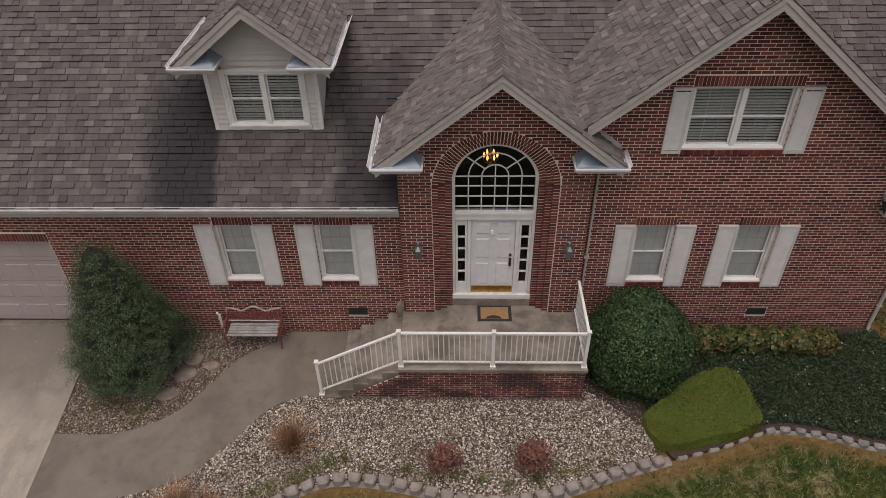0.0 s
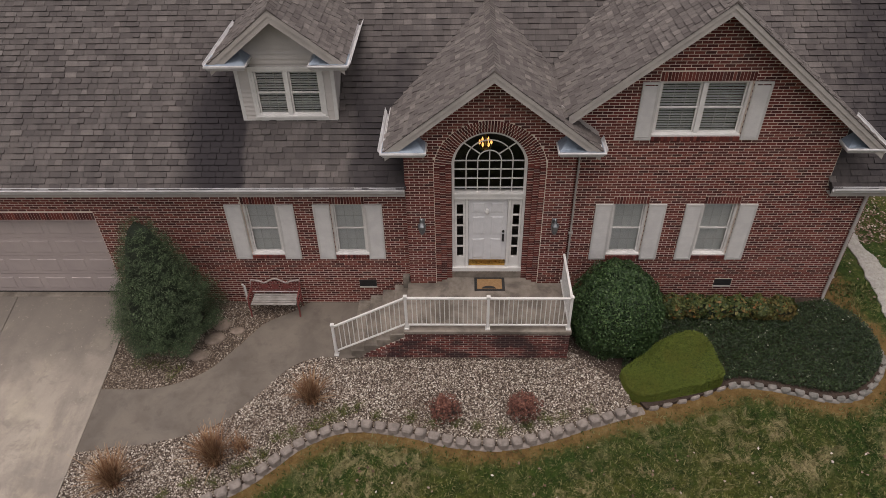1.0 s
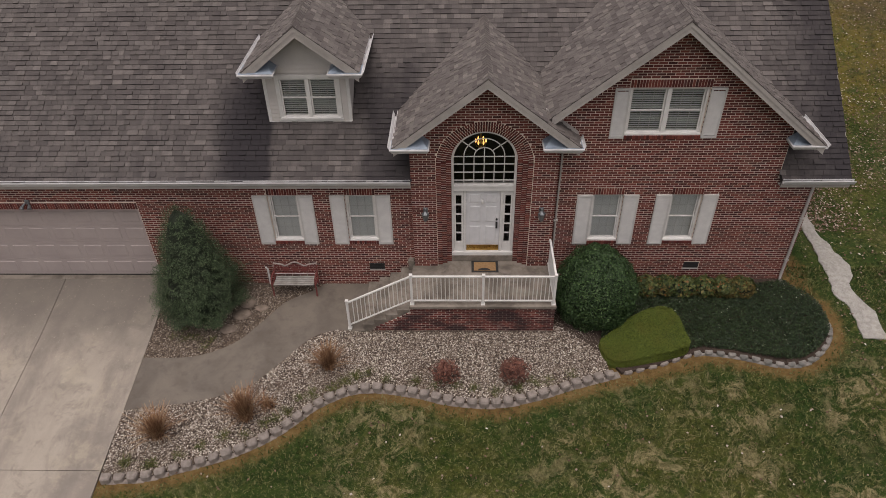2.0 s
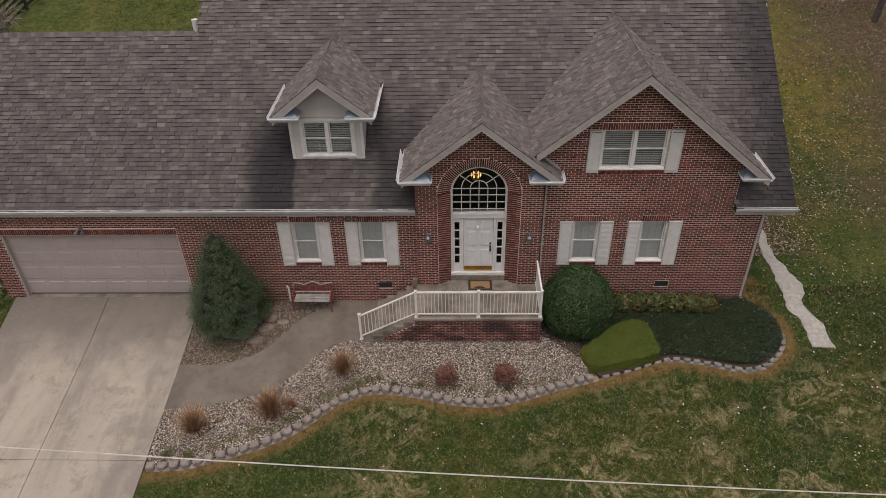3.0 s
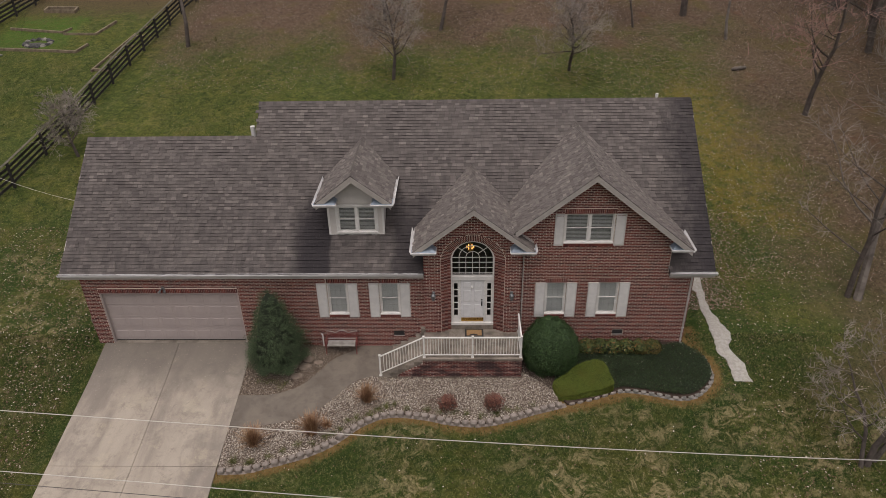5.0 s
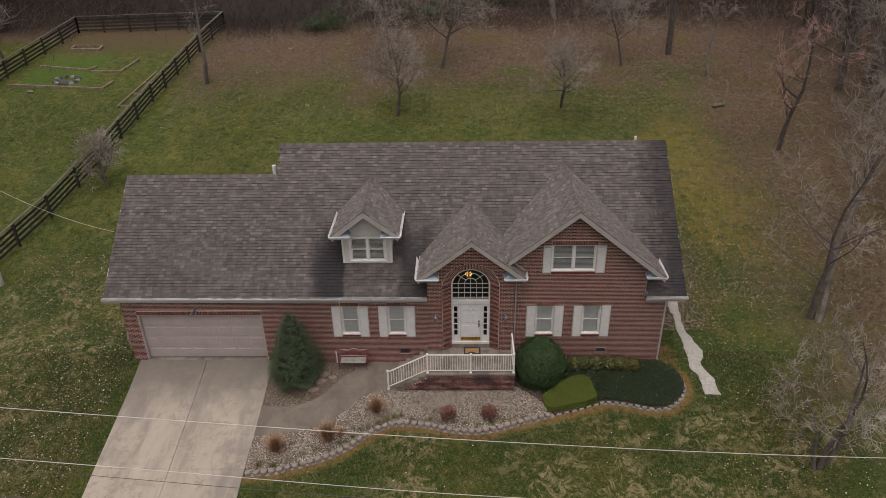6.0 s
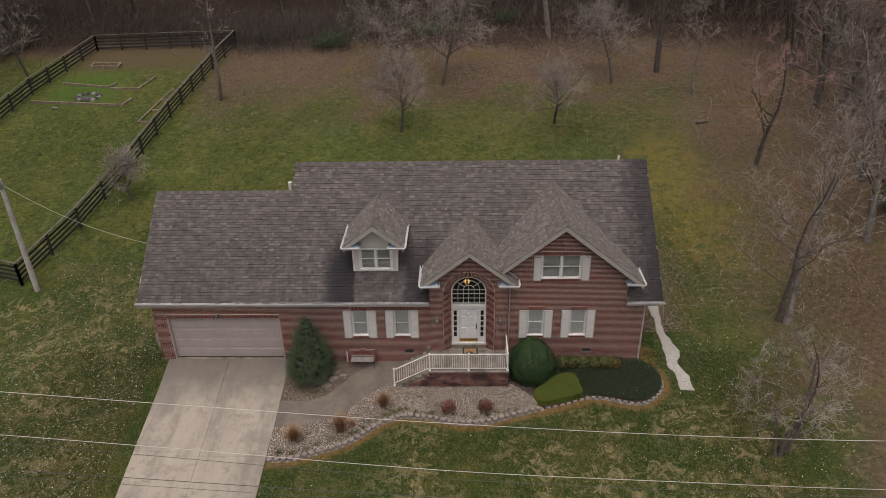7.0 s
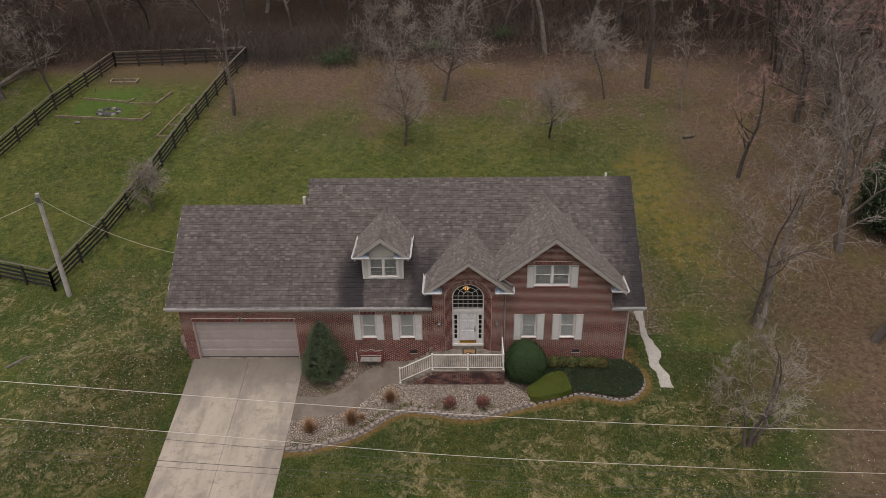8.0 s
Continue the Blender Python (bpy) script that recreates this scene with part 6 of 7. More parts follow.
def conifer():
    rng = random.Random(31)
    cx, cy = -7.73, -1.08
    g = land(cy)
    t = thing("conifer", (cx, cy, g), "dense dark blue-green conical spruce by the garage", "tree")
    s = Soup()
    s.tube([(cx, cy, g - 0.1), (cx, cy, g + 3.2)], [0.11, 0.02], 8)
    part("trunk", s, BARK, t)
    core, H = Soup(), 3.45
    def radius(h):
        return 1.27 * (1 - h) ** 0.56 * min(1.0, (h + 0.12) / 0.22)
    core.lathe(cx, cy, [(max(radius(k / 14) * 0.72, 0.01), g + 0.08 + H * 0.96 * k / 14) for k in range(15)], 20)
    part("core", core, FOLIAGE_SHADE, t)
    pts, nor = [], []
    for _ in range(2300):
        h = 1 - math.sqrt(rng.random()) * 0.985
        a = rng.uniform(0, 2 * math.pi)
        r = radius(h) * (1 + 0.26 * noise.noise(Vector((math.cos(a) * 2, math.sin(a) * 2, h * 7))) + 0.16 * noise.noise(Vector((math.cos(a) * 6, math.sin(a) * 6, h * 20)))) * rng.uniform(0.82, 1.06)
        tip = Vector((cx + r * math.cos(a), cy + r * math.sin(a), g + 0.10 + H * h + 0.05))
        out = Vector((math.cos(a), math.sin(a), 0.55)).normalized()
        for _ in range(24):
            d = abs(rng.gauss(0, 0.13))
            p = tip - out * d + Vector((rng.gauss(0, 0.045), rng.gauss(0, 0.045), rng.gauss(0, 0.04)))
            pts.append(p)
            nor.append(out + Vector((0, 0, 0.3)))
    v, f = leaf_cloud(pts, nor, rng, 0.028, 2.6, 0.42)
    s = Soup()
    s.v, s.f = v, f
    part("foliage", s, CONIFER, t)


conifer()


def clipped_yew():
    """A sheared low mound with a flat sloping top, wedge-shaped in plan."""
    rng = random.Random(41)
    foot = [(2.93, -2.30), (3.02, -2.70), (3.36, -2.96), (4.3, -2.80), (5.14, -2.54), (5.16, -2.15), (4.95, -1.48), (4.52, -1.36), (3.72, -1.76)]
    cx, cy = sum(p[0] for p in foot) / 9, sum(p[1] for p in foot) / 9
    t = thing("clipped_yew", (cx, cy, land(cy)), "low sheared yellow-green yew hedge mound", "hedge")
    def top(x, y):
        return -0.10 + 0.34 * min(1.0, max(0.0, (y + 3.0) / 1.6)) - 0.14 * min(1.0, max(0.0, (3.9 - x) / 0.9)) + 0.05 * noise.noise(Vector((x * 2, y * 2, 3)))
    ring_pts = curve_through(foot + [foot[0]], 6)[:-1]
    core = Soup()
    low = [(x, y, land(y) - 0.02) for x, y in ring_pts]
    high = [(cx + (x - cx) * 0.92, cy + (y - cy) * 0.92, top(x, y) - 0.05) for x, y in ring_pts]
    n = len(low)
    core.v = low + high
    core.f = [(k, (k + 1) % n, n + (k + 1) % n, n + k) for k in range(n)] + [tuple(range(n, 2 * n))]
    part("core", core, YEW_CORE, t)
    pts, nor = [], []
    for _ in range(60000):
        if rng.random() < 0.66:
            x, y = rng.uniform(2.8, 5.2), rng.uniform(-3.1, -1.1)
            if not inside((x, y), ring_pts):
                continue
            pts.append((x, y, top(x, y) - rng.random() ** 2 * 0.06))
            nor.append((0, -0.1, 1))
        else:
            k = rng.randrange(n)
            x, y = ring_pts[k]
            h = rng.random()
            o = Vector((x - cx, y - cy, 0)).normalized()
            x2, y2 = ring_pts[(k + 1) % n]
            w = rng.random()
            x, y = x + (x2 - x) * w, y + (y2 - y) * w
            z = land(y) + (top(x, y) - land(y)) * h
            pull = 0.05 * h ** 3
            pts.append((x - o.x * pull, y - o.y * pull, z))
            nor.append(o + Vector((0, 0, 0.4)))
    v, f = leaf_cloud(pts, nor, rng, 0.020, 1.8)
    s = Soup()
    s.v, s.f = v, f
    part("foliage", s, YEW, t)


clipped_yew()


def ivy():
    rng = random.Random(51)
    poly = [(3.0, -2.1), (3.7, -1.7), (4.6, -1.3), (5.0, -1.4), (5.3, -2.45)] + [(x, y + 0.12) for x, y in EDGE_LINE_R[16:]] + [(8.35, -0.15), (7.3, -0.3), (4.3, -0.3), (3.5, -0.5)]
    pts, nor = [], []
    for x, y, z in scatter(poly, 40000, rng, 0.08):
        pts.append((x, y, z + 0.10 * rng.random() + 0.05 * noise.noise(Vector((x * 2, y * 2, 0)))))
        nor.append((0, -0.1, 1))
    v, f = leaf_cloud(pts, nor, rng, 0.036, 1.2)
    tagged(many("ivy_groundcover", v, f, IVY), "dark green ivy covering the bed by the wall", "ground cover", kind="stuff")


ivy()
rng = random.Random(61)
for k in range(6):
    x = 4.45 + k * 0.52
    bush("azalea", (x, -0.52 + rng.uniform(-0.06, 0.06), 0.18), (0.36, 0.30, 0.30 + rng.uniform(-0.04, 0.06)), 900, 0.07, AZALEA, "low azalea bush turning yellow and orange by the wall", 70 + k, 0.2)


def tuft(name, x, y, h, spread, n, material, label, seed, category):
    rng = random.Random(seed)
    g = land(y, x) + 0.045
    t = thing(name, (x, y, g), label, category)
    v, f = [], []
    for _ in range(n):
        a, lean = rng.uniform(0, 2 * math.pi), abs(rng.gauss(0.35, 0.3))
        hh, w = h * rng.uniform(0.55, 1.0), rng.uniform(0.006, 0.012)
        bx, by = x + rng.gauss(0, 0.06), y + rng.gauss(0, 0.06)
        dx, dy = math.cos(a) * lean, math.sin(a) * lean
        i = len(v)
        for q in (0.0, 0.55, 1.0):
            px, py, pz = bx + dx * spread * q ** 1.4, by + dy * spread * q ** 1.4, g - 0.03 + hh * q * (1 - 0.25 * q * lean)
            ww = w * (1 - 0.8 * q)
            v.extend(((px - math.sin(a) * ww, py + math.cos(a) * ww, pz), (px + math.sin(a) * ww, py - math.cos(a) * ww, pz)))
        f.extend(((i, i + 1, i + 3, i + 2), (i + 2, i + 3, i + 5, i + 4)))
    s = Soup()
    s.v, s.f = v, f
    part("blade_tuft", s, material, t)


tuft("ornamental_grass", -7.86, -4.95, 0.80, 0.80, 620, DRY_GRASS, "dry rust-coloured ornamental grass clump in gravel", 81, "grass clump")
tuft("ornamental_grass", -5.87, -4.45, 0.92, 0.75, 620, DRY_GRASS, "tall dry tan ornamental grass clump in gravel", 82, "grass clump")
tuft("ornamental_grass", -4.05, -2.95, 0.75, 0.70, 560, DRY_GRASS, "dry brown ornamental grass clump in gravel", 83, "grass clump")
tuft("ornamental_grass", -5.40, -4.15, 0.35, 0.45, 120, DRY_GRASS, "small dry grass tuft by the walk", 84, "grass clump")
bush("red_shrub", (-1.04, -3.35, -0.14), (0.36, 0.32, 0.32), 1100, 0.028, RED_SHRUB, "small bare reddish shrub in the gravel bed", 91, 0.3, False)
bush("red_shrub", (0.66, -3.32, -0.12), (0.38, 0.34, 0.32), 1300, 0.028, RED_SHRUB, "small bare russet shrub in the gravel bed", 92, 0.3, False)
rng = random.Random(95)
for k in range(26):
    q = EDGE_LINE[4 + int(k * (len(EDGE_LINE) - 8) / 26)]
    x, y = q[0] + rng.uniform(-0.15, 0.15), q[1] + rng.uniform(0.25, 0.5)
    tuft("weed", x, y, rng.uniform(0.08, 0.16), rng.uniform(0.18, 0.30), 120, WEED, "small green weed tuft growing through the pebbles", 100 + k, "weed")
for k in range(7):
    x, y = rng.uniform(-8.5, -6.6), rng.uniform(-2.4, -1.6)
    tuft("weed", x, y, rng.uniform(0.06, 0.14), 0.25, 40, WEED, "small green weed tuft growing through the pebbles", 140 + k, "weed")

for k, (x, y, r) in enumerate(((-6.62, -0.80, 0.20), (-6.70, -1.22, 0.22), (-6.95, -1.75, 0.20), (-6.20, -0.98, 0.15))):
    t = thing("stepping_stone", (x, y, land(y, x)), "flat brown stepping stone set in the pebbles", "stone", "stepping stones")
    s = Soup()
    s.blob((x, y, land(y, x) + 0.035), (r * 1.25, r, 0.045), k + 11, 0.3)
    part("stone_body", s, LIMESTONE, t, smooth=True)


# ---- yard: fence, raised beds, pole, power lines ----
def fence_run(label, pts, spacing=2.45, height=1.38, boards=4):
    t = thing("board_fence", (*pts[0], land(pts[0][1])), label, "fence", "paddock fence")
    BASE[t.name] = Vector((0, 0, 0))
    t.location = (0, 0, 0)
    rng = random.Random(len(pts) * 7 + int(pts[0][0]))
    posts = []
    for a, b in zip(pts, pts[1:]):
        a, b = Vector(a), Vector(b)
        n = max(1, round((b - a).length / spacing))
        posts += [a + (b - a) * k / n for k in range(n)]
    posts.append(Vector(pts[-1]))
    for p in posts:
        g, h = land(p.y), height + rng.uniform(0.0, 0.06)
        s = Soup()
        s.box(p.x - 0.065, p.x + 0.065, p.y - 0.065, p.y + 0.065, g - 0.3, g + h)
        part("post", s, FENCE, t, bevel=0.01)
    for a, b in zip(posts, posts[1:]):
        u = (b - a).normalized()
        side = Vector((-u.y, u.x)) * 0.085
        za, zb = land(a.y), land(b.y)
        for k in range(boards):
            h0 = 0.16 + k * (height - 0.20) / boards
            j = rng.uniform(-0.015, 0.015)
            s = Soup()
            s.hexa([(p.x + side.x * w, p.y + side.y * w, z + h0 + j + dz) for dz in (0, 0.15) for p, z, w in ((a, za, 0.78), (b, zb, 0.78), (b, zb, 1.1), (a, za, 1.1))])
            part("board", s, FENCE, t)
        s = Soup()
        s.hexa([(p.x + side.x * w, p.y + side.y * w, z + height + 0.045 + dz) for dz in (0, 0.03) for p, z, w in ((a, za, -0.7), (b, zb, -0.7), (b, zb, 1.2), (a, za, 1.2))])
        part("cap_board", s, FENCE_TOP, t, "weathered grey-brown cap board")


fence_run("long black board fence beside the yard", [(-25.9, 6.1), (-24.7, 11.33), (-24.0, 17.4), (-23.5, 25.4), (-22.6, 34.3), (-21.8, 39.3)])
fence_run("black board fence along the front of the paddock", [(-38.5, 9.3), (-30.0, 7.17), (-25.9, 6.1)])
fence_run("far black board fence before the woods", [(-34.9, 38.6), (-28.0, 39.0), (-21.8, 39.3)])
fence_run("black board fence on the far side of the garden", [(-38.6, 14.0), (-37.5, 21.2), (-36.8, 29.65), (-34.9, 38.6)])


def raised_bed(corners, label, open_end=False, h=0.22):
    t = thing("raised_bed", (*corners[0], land(corners[0][1])), label, "raised bed", "garden beds")
    BASE[t.name] = Vector((0, 0, 0))
    t.location = (0, 0, 0)
    n = len(corners) if not open_end else len(corners) - 1
    for k in range(n):
        a, b = Vector(corners[k]), Vector(corners[(k + 1) % len(corners)])
        u = (b - a).normalized()
        w = Vector((-u.y, u.x)) * 0.07
        s = Soup()
        s.hexa([(p.x + w.x * q, p.y + w.y * q, land(p.y) + z) for z in (-0.1, h) for p, q in ((a, -1), (b, -1), (b, 1), (a, 1))])
        part("timber", s, TIMBER, t, bevel=0.01)


raised_bed([(-36.2, 28.2), (-28.2, 27.4), (-27.8, 28.6)], "long low timber edging of a garden plot", True)
raised_bed([(-35.0, 31.5), (-30.6, 30.7), (-30.2, 31.4)], "timber edging of a grassy garden plot", True)
raised_bed([(-30.4, 30.4), (-27.9, 30.3), (-27.2, 32.6)], "low timber edging with open end", True)
raised_bed([(-33.9, 34.8), (-31.4, 34.7), (-31.4, 35.4), (-33.9, 35.5)], "small timber raised bed")
fp = thing("fire_ring", (-31.7, 29.0, land(29.0)), "round fire ring of grey ash and stones", "fire pit")
for k in range(14):
    a = 2 * math.pi * k / 14
    s = Soup()
    s.blob((-31.7 + 0.95 * math.cos(a), 29.0 + 0.62 * math.sin(a), land(29.0 + 0.62 * math.sin(a)) + 0.06), (0.22, 0.2, 0.16), k, 0.4)
    part("ring_stone", s, ASH if k % 3 else EDGE_STONE, fp)
s = Soup()
s.blob((-31.7, 29.0, land(29.0)), (0.8, 0.5, 0.10), 3, 0.3)
part("ash_heap", s, ASH, fp, "dark ash flecked with grey")
for x, y, r, lab, sd in ((-33.75, 27.15, 0.22, "pale stone lying in the grass", 5), (18.07, 23.75, 0.42, "weathered log stump on the leaf litter", 6)):
    t = thing("stone" if sd == 5 else "stump", (x, y, land(y)), lab, "stone" if sd == 5 else "stump")
    s = Soup()
    if sd == 5:
        s.blob((x, y, land(y) + r * 0.3), (r * 1.3, r * 0.7, r * 0.5), sd, 0.4)
    else:
        s.tube([(x - 0.5, y - 0.1, land(y - 0.1) + 0.10), (x, y, land(y) + 0.13), (x + 0.45, y + 0.15, land(y + 0.15) + 0.11)], [0.12, 0.14, 0.10], 9)
    part("body", s, EDGE_STONE if sd == 5 else PALE_BARK, t, smooth=True)
t = thing("timber_frame", (-25.0, 27.5, land(27.5)), "low frame of pale timber rails lying beside the fence", "timber frame")
for (xa, ya), (xb, yb) in (((-24.9, 30.4), (-25.9, 24.5)), ((-24.7, 31.6), (-23.9, 31.5)), ((-24.95, 30.0), (-24.1, 29.9)), ((-25.2, 28.4), (-24.3, 28.3)), ((-25.45, 26.6), (-24.5, 26.5)), ((-25.8, 24.7), (-24.6, 24.6))):
    a, b = Vector((xa, ya)), Vector((xb, yb))
    u = (b - a).normalized()
    w = Vector((-u.y, u.x)) * 0.05
    s = Soup()
    s.hexa([(p.x + w.x * q, p.y + w.y * q, land(p.y) + z) for z in (-0.05, 0.16) for p, q in ((a, -1), (b, -1), (b, 1), (a, 1))])
    part("rail", s, TIMBER, t, bevel=0.01)
t = thing("fallen_tree", (-44.0, 31.5, land(31.5)), "pale fallen tree trunk with broken limbs outside the fence", "fallen tree")
s, fr = Soup(), random.Random(633)
butt, tip = Vector((-45.5, 30.6, land(30.6) + 0.15)), Vector((-41.6, 40.8, land(40.8) + 0.7))
s.tube([butt, butt.lerp(tip, 0.35) + Vector((0.2, 0, 0.1)), butt.lerp(tip, 0.7) + Vector((-0.1, 0, 0.2)), tip], [0.26, 0.22, 0.17, 0.08], 9)
for k in range(26):
    p = butt.lerp(tip, fr.uniform(0.55, 1.0))
    d = Vector((fr.gauss(0.6, 0.8), fr.gauss(0.2, 0.7), fr.uniform(0.1, 0.9))).normalized() * fr.uniform(0.9, 2.6)
    s.tube([p, p + d * 0.5 + Vector((0, 0, 0.1)), p + d], [0.05, 0.032, 0.012], 4)
part("trunk", s, PALE_BARK, t)
t = thing("boulder_pile", (-16.0, 1.6, land(1.6)), "pile of tan boulders at the garage corner", "boulders")
for k, (dx, dy, r) in enumerate(((0, 0, 0.42), (0.1, 0.7, 0.5), (-0.15, 1.3, 0.42), (0.15, -0.45, 0.25))):
    s = Soup()
    s.blob((-15.95 + dx, 1.4 + dy, land(1.4 + dy) + r * 0.5), (r * 0.8, r, r), k + 3, 0.35)
    part("boulder", s, LIMESTONE, t, smooth=True)
t = thing("fallen_limb", (-24.9, -0.3, land(-0.3)), "pale broken limb lying on the grass", "branch")
s = Soup()
s.tube([(-25.3, -0.7, land(-0.7) + 0.04), (-24.9, -0.3, land(-0.3) + 0.06), (-24.6, 0.05, land(0.05) + 0.05), (-24.2, 0.3, land(0.3) + 0.03)], [0.09, 0.08, 0.06, 0.02], 8)
s.tube([(-24.9, -0.3, land(-0.3) + 0.06), (-24.5, -0.4, land(-0.4) + 0.08)], [0.05, 0.015], 6)
part("limb", s, PALE_BARK, t)

PX, PY = -24.82, 5.69
pole = thing("utility_pole", (PX, PY, land(PY)), "grey weathered wooden utility pole beside the fence", "utility pole")
s = Soup()
s.tube([(PX, PY, land(PY) - 0.4), (PX, PY, land(PY) + 3.5), (PX, PY, land(PY) + 6.9)], [0.16, 0.14, 0.115], 12)
part("shaft", s, POLE, pole)
s = Soup()
s.tube([(PX + 0.12, PY, land(PY) + 6.5), (PX + 0.2, PY - 0.05, land(PY) + 6.55)], 0.03, 8)
s.box(PX - 0.14, PX + 0.14, PY - 0.14, PY - 0.10, land(PY) + 6.35, land(PY) + 6.7)
part("bracket", s, GREY_METAL, pole)


def cable(label, pts, r, material, sag=0.0):
    t = thing("power_line", pts[0], label, "cable", "overhead lines")
    p = [Vector(q) for q in pts]
    line = []
    for a, b in zip(p, p[1:]):
        for k in range(10):
            w = k / 10
            line.append(a + (b - a) * w - Vector((0, 0, 4 * sag * w * (1 - w))))
    line.append(p[-1])
    s = Soup()
    s.tube(line, r, 5)
    part("strand", s, material, t)


def smooth3(pts):
    return curve_through(pts, 5)


cable("pale aluminium power line crossing over the front lawn", smooth3([(-60, -11.5, 12.2), (-30, -11.5, 9.0), (-16.6, -11.5, 7.80), (-8.0, -11.5, 6.98), (-1.0, -11.5, 6.36), (7.0, -11.5, 5.84), (14.6, -11.5, 5.62), (30, -11.5, 5.5), (60, -11.5, 6.2)]), 0.0095, WIRE)
cable("lower pale aluminium power line over the front lawn", smooth3([(-60, -12, 10.9), (-30, -12, 7.8), (-16.8, -12, 6.54), (-9.6, -12, 5.80), (-1.0, -12, 4.87), (6.0, -12, 4.42), (14.0, -12, 4.06), (30, -12, 3.8), (60, -12, 4.6)]), 0.0095, WIRE)
cable("thin dark cable beneath the power lines", smooth3([(-60, -12, 10.3), (-30, -12, 7.3), (-15, -12, 6.0), (-1.0, -12, 4.50), (14.0, -12, 3.72), (30, -12, 3.5), (60, -12, 4.2)]), 0.008, WIRE_DARK)
cable("dark communication cable over the front lawn", smooth3([(-60, -12, 9.0), (-30, -12, 6.2), (-16, -12, 4.95), (-1.0, -12, 3.67), (14.0, -12, 2.95), (30, -12, 2.7), (60, -12, 3.4)]), 0.011, WIRE_DARK)
cable("thin dark communication cable over the front lawn", smooth3([(-60, -12, 8.6), (-30, -12, 5.85), (-16, -12, 4.62), (-1.0, -12, 3.38), (14.0, -12, 2.68), (30, -12, 2.4), (60, -12, 3.1)]), 0.007, WIRE_DARK)
cable("twisted service cable from pole to garage gable", [(PX + 0.15, PY, land(PY) + 6.5), (-15.75, 2.9, 4.95)], 0.007, WIRE, 0.5)
cable("guy cable running down from the pole", [(PX - 0.1, PY, land(PY) + 6.4), (-38.0, -2.0, 4.8)], 0.0095, WIRE, 0.6)
t = thing("service_mast", (-15.62, 2.9, 3.2), "grey electric service mast on the garage gable", "service mast")
s = Soup()
s.tube([(-15.70, 2.9, 2.2), (-15.70, 2.9, 5.0), (-15.78, 2.9, 5.1), (-15.86, 2.9, 4.98)], 0.035, 8)
part("pipe", s, GREY_METAL, t)
part("meter_box", boxed(-15.62, -15.40, 2.75, 3.05, 1.5, 2.1), GREY_METAL, t, "grey meter box", bevel=0.02)


# ---- trees ----
def grow(rng, height, trunk_r, lean=(0, 0), spread=0.5, limbs=12, first=0.3, levels=3, gnarl=0.12, fan=0.9, twig=0.011, steps=(6, 4, 3, 2)):
    """A bare tree at the origin: trunk and limbs in one soup, fine twigs in another."""
    wood, twigs = Soup(), Soup()

    def branch(p, d, length, r, level):
        n = steps[level]
        pts, rad, q = [p.copy()], [r], p.copy()
        for k in range(1, n + 1):
            d = (d + Vector((rng.gauss(0, gnarl), rng.gauss(0, gnarl), rng.gauss(0, gnarl) + (0.07 if level else 0.0)))).normalized()
            q = q + d * length / n
            pts.append(q.copy())
            rad.append(max(r * (1 - 0.85 * k / n), twig * 0.7))
        (wood if level < 2 else twigs).tube(pts, rad, 7 if level == 0 else 5 if level == 1 else 3, cap=level == 0)
        if level >= levels:
            return
        count = limbs if level == 0 else rng.randint(7, 10) if level == 1 else rng.randint(5, 7)
        for k in range(count):
            w = first + (1 - first) * (k + rng.random()) / count if level == 0 else rng.uniform(0.22, 1.0)
            x = min(w, 0.999) * n
            i = int(x)
            at = pts[i].lerp(pts[i + 1], x - i)
            along = (pts[i + 1] - pts[i]).normalized()
            a = rng.uniform(0, 2 * math.pi)
            o = along.orthogonal().normalized()
            o = (Matrix.Rotation(a, 3, along) @ o)
            nd = (along * rng.uniform(0.35, 0.9) + o * fan).normalized()
            share = rng.uniform(0.75, 1.15) * spread * (1.25 - 0.75 * w if level == 0 else 0.75)
            branch(at, nd, length * share, max((rad[i] * (1 - x + i) + rad[i + 1] * (x - i)) * rng.uniform(0.35, 0.6), twig), level + 1)

    branch(Vector((0, 0, -0.15)), Vector((lean[0], lean[1], 1)).normalized(), height, trunk_r, 0)
    return wood, twigs


def tree(x, y, label, seed, bark=None, twig_mat=None, category="tree", group="", **shape):
    rng = random.Random(seed)
    wood, twigs = grow(rng, **shape)
    t = thing("bare_tree", (x, y, land(y)), label, category, group)
    at = (x, y, land(y))
    for s, nm, m in ((wood, "trunk", bark or BARK), (twigs, "crown", twig_mat or TWIG)):
        ob = new(nm, bpy.data.meshes.new(nm))
        ob.data.from_pydata(s.v, [], s.f)
        ob.data.materials.append(m)
        ob.parent = t
    return t


YOUNG = dict(trunk_r=0.13, spread=0.56, limbs=30, first=0.28, levels=3, gnarl=0.13, fan=1.1)
tree(-4.93, 22.96, "young bare spreading tree on the back lawn", 201, height=5.6, **YOUNG)
tree(6.81, 23.93, "young bare round-headed tree on the back lawn", 202, height=5.2, **YOUNG)
tree(-1.95, 30.7, "bare grey tree at the edge of the lawn", 203, height=7.6, **{**YOUNG, "trunk_r": 0.15})
tree(-6.2, 32.5, "bare pale-twigged tree at the wood's edge", 204, height=7.2, twig_mat=TWIG, **YOUNG)
tree(-22.4, 14.2, "small dense bare tree beside the fence", 205, height=3.5, **{**YOUNG, "trunk_r": 0.10, "first": 0.22})
tree(-20.3, 28.3, "slender bare tree near the fence", 206, height=11.0, trunk_r=0.16, spread=0.26, limbs=16, first=0.3, levels=3)
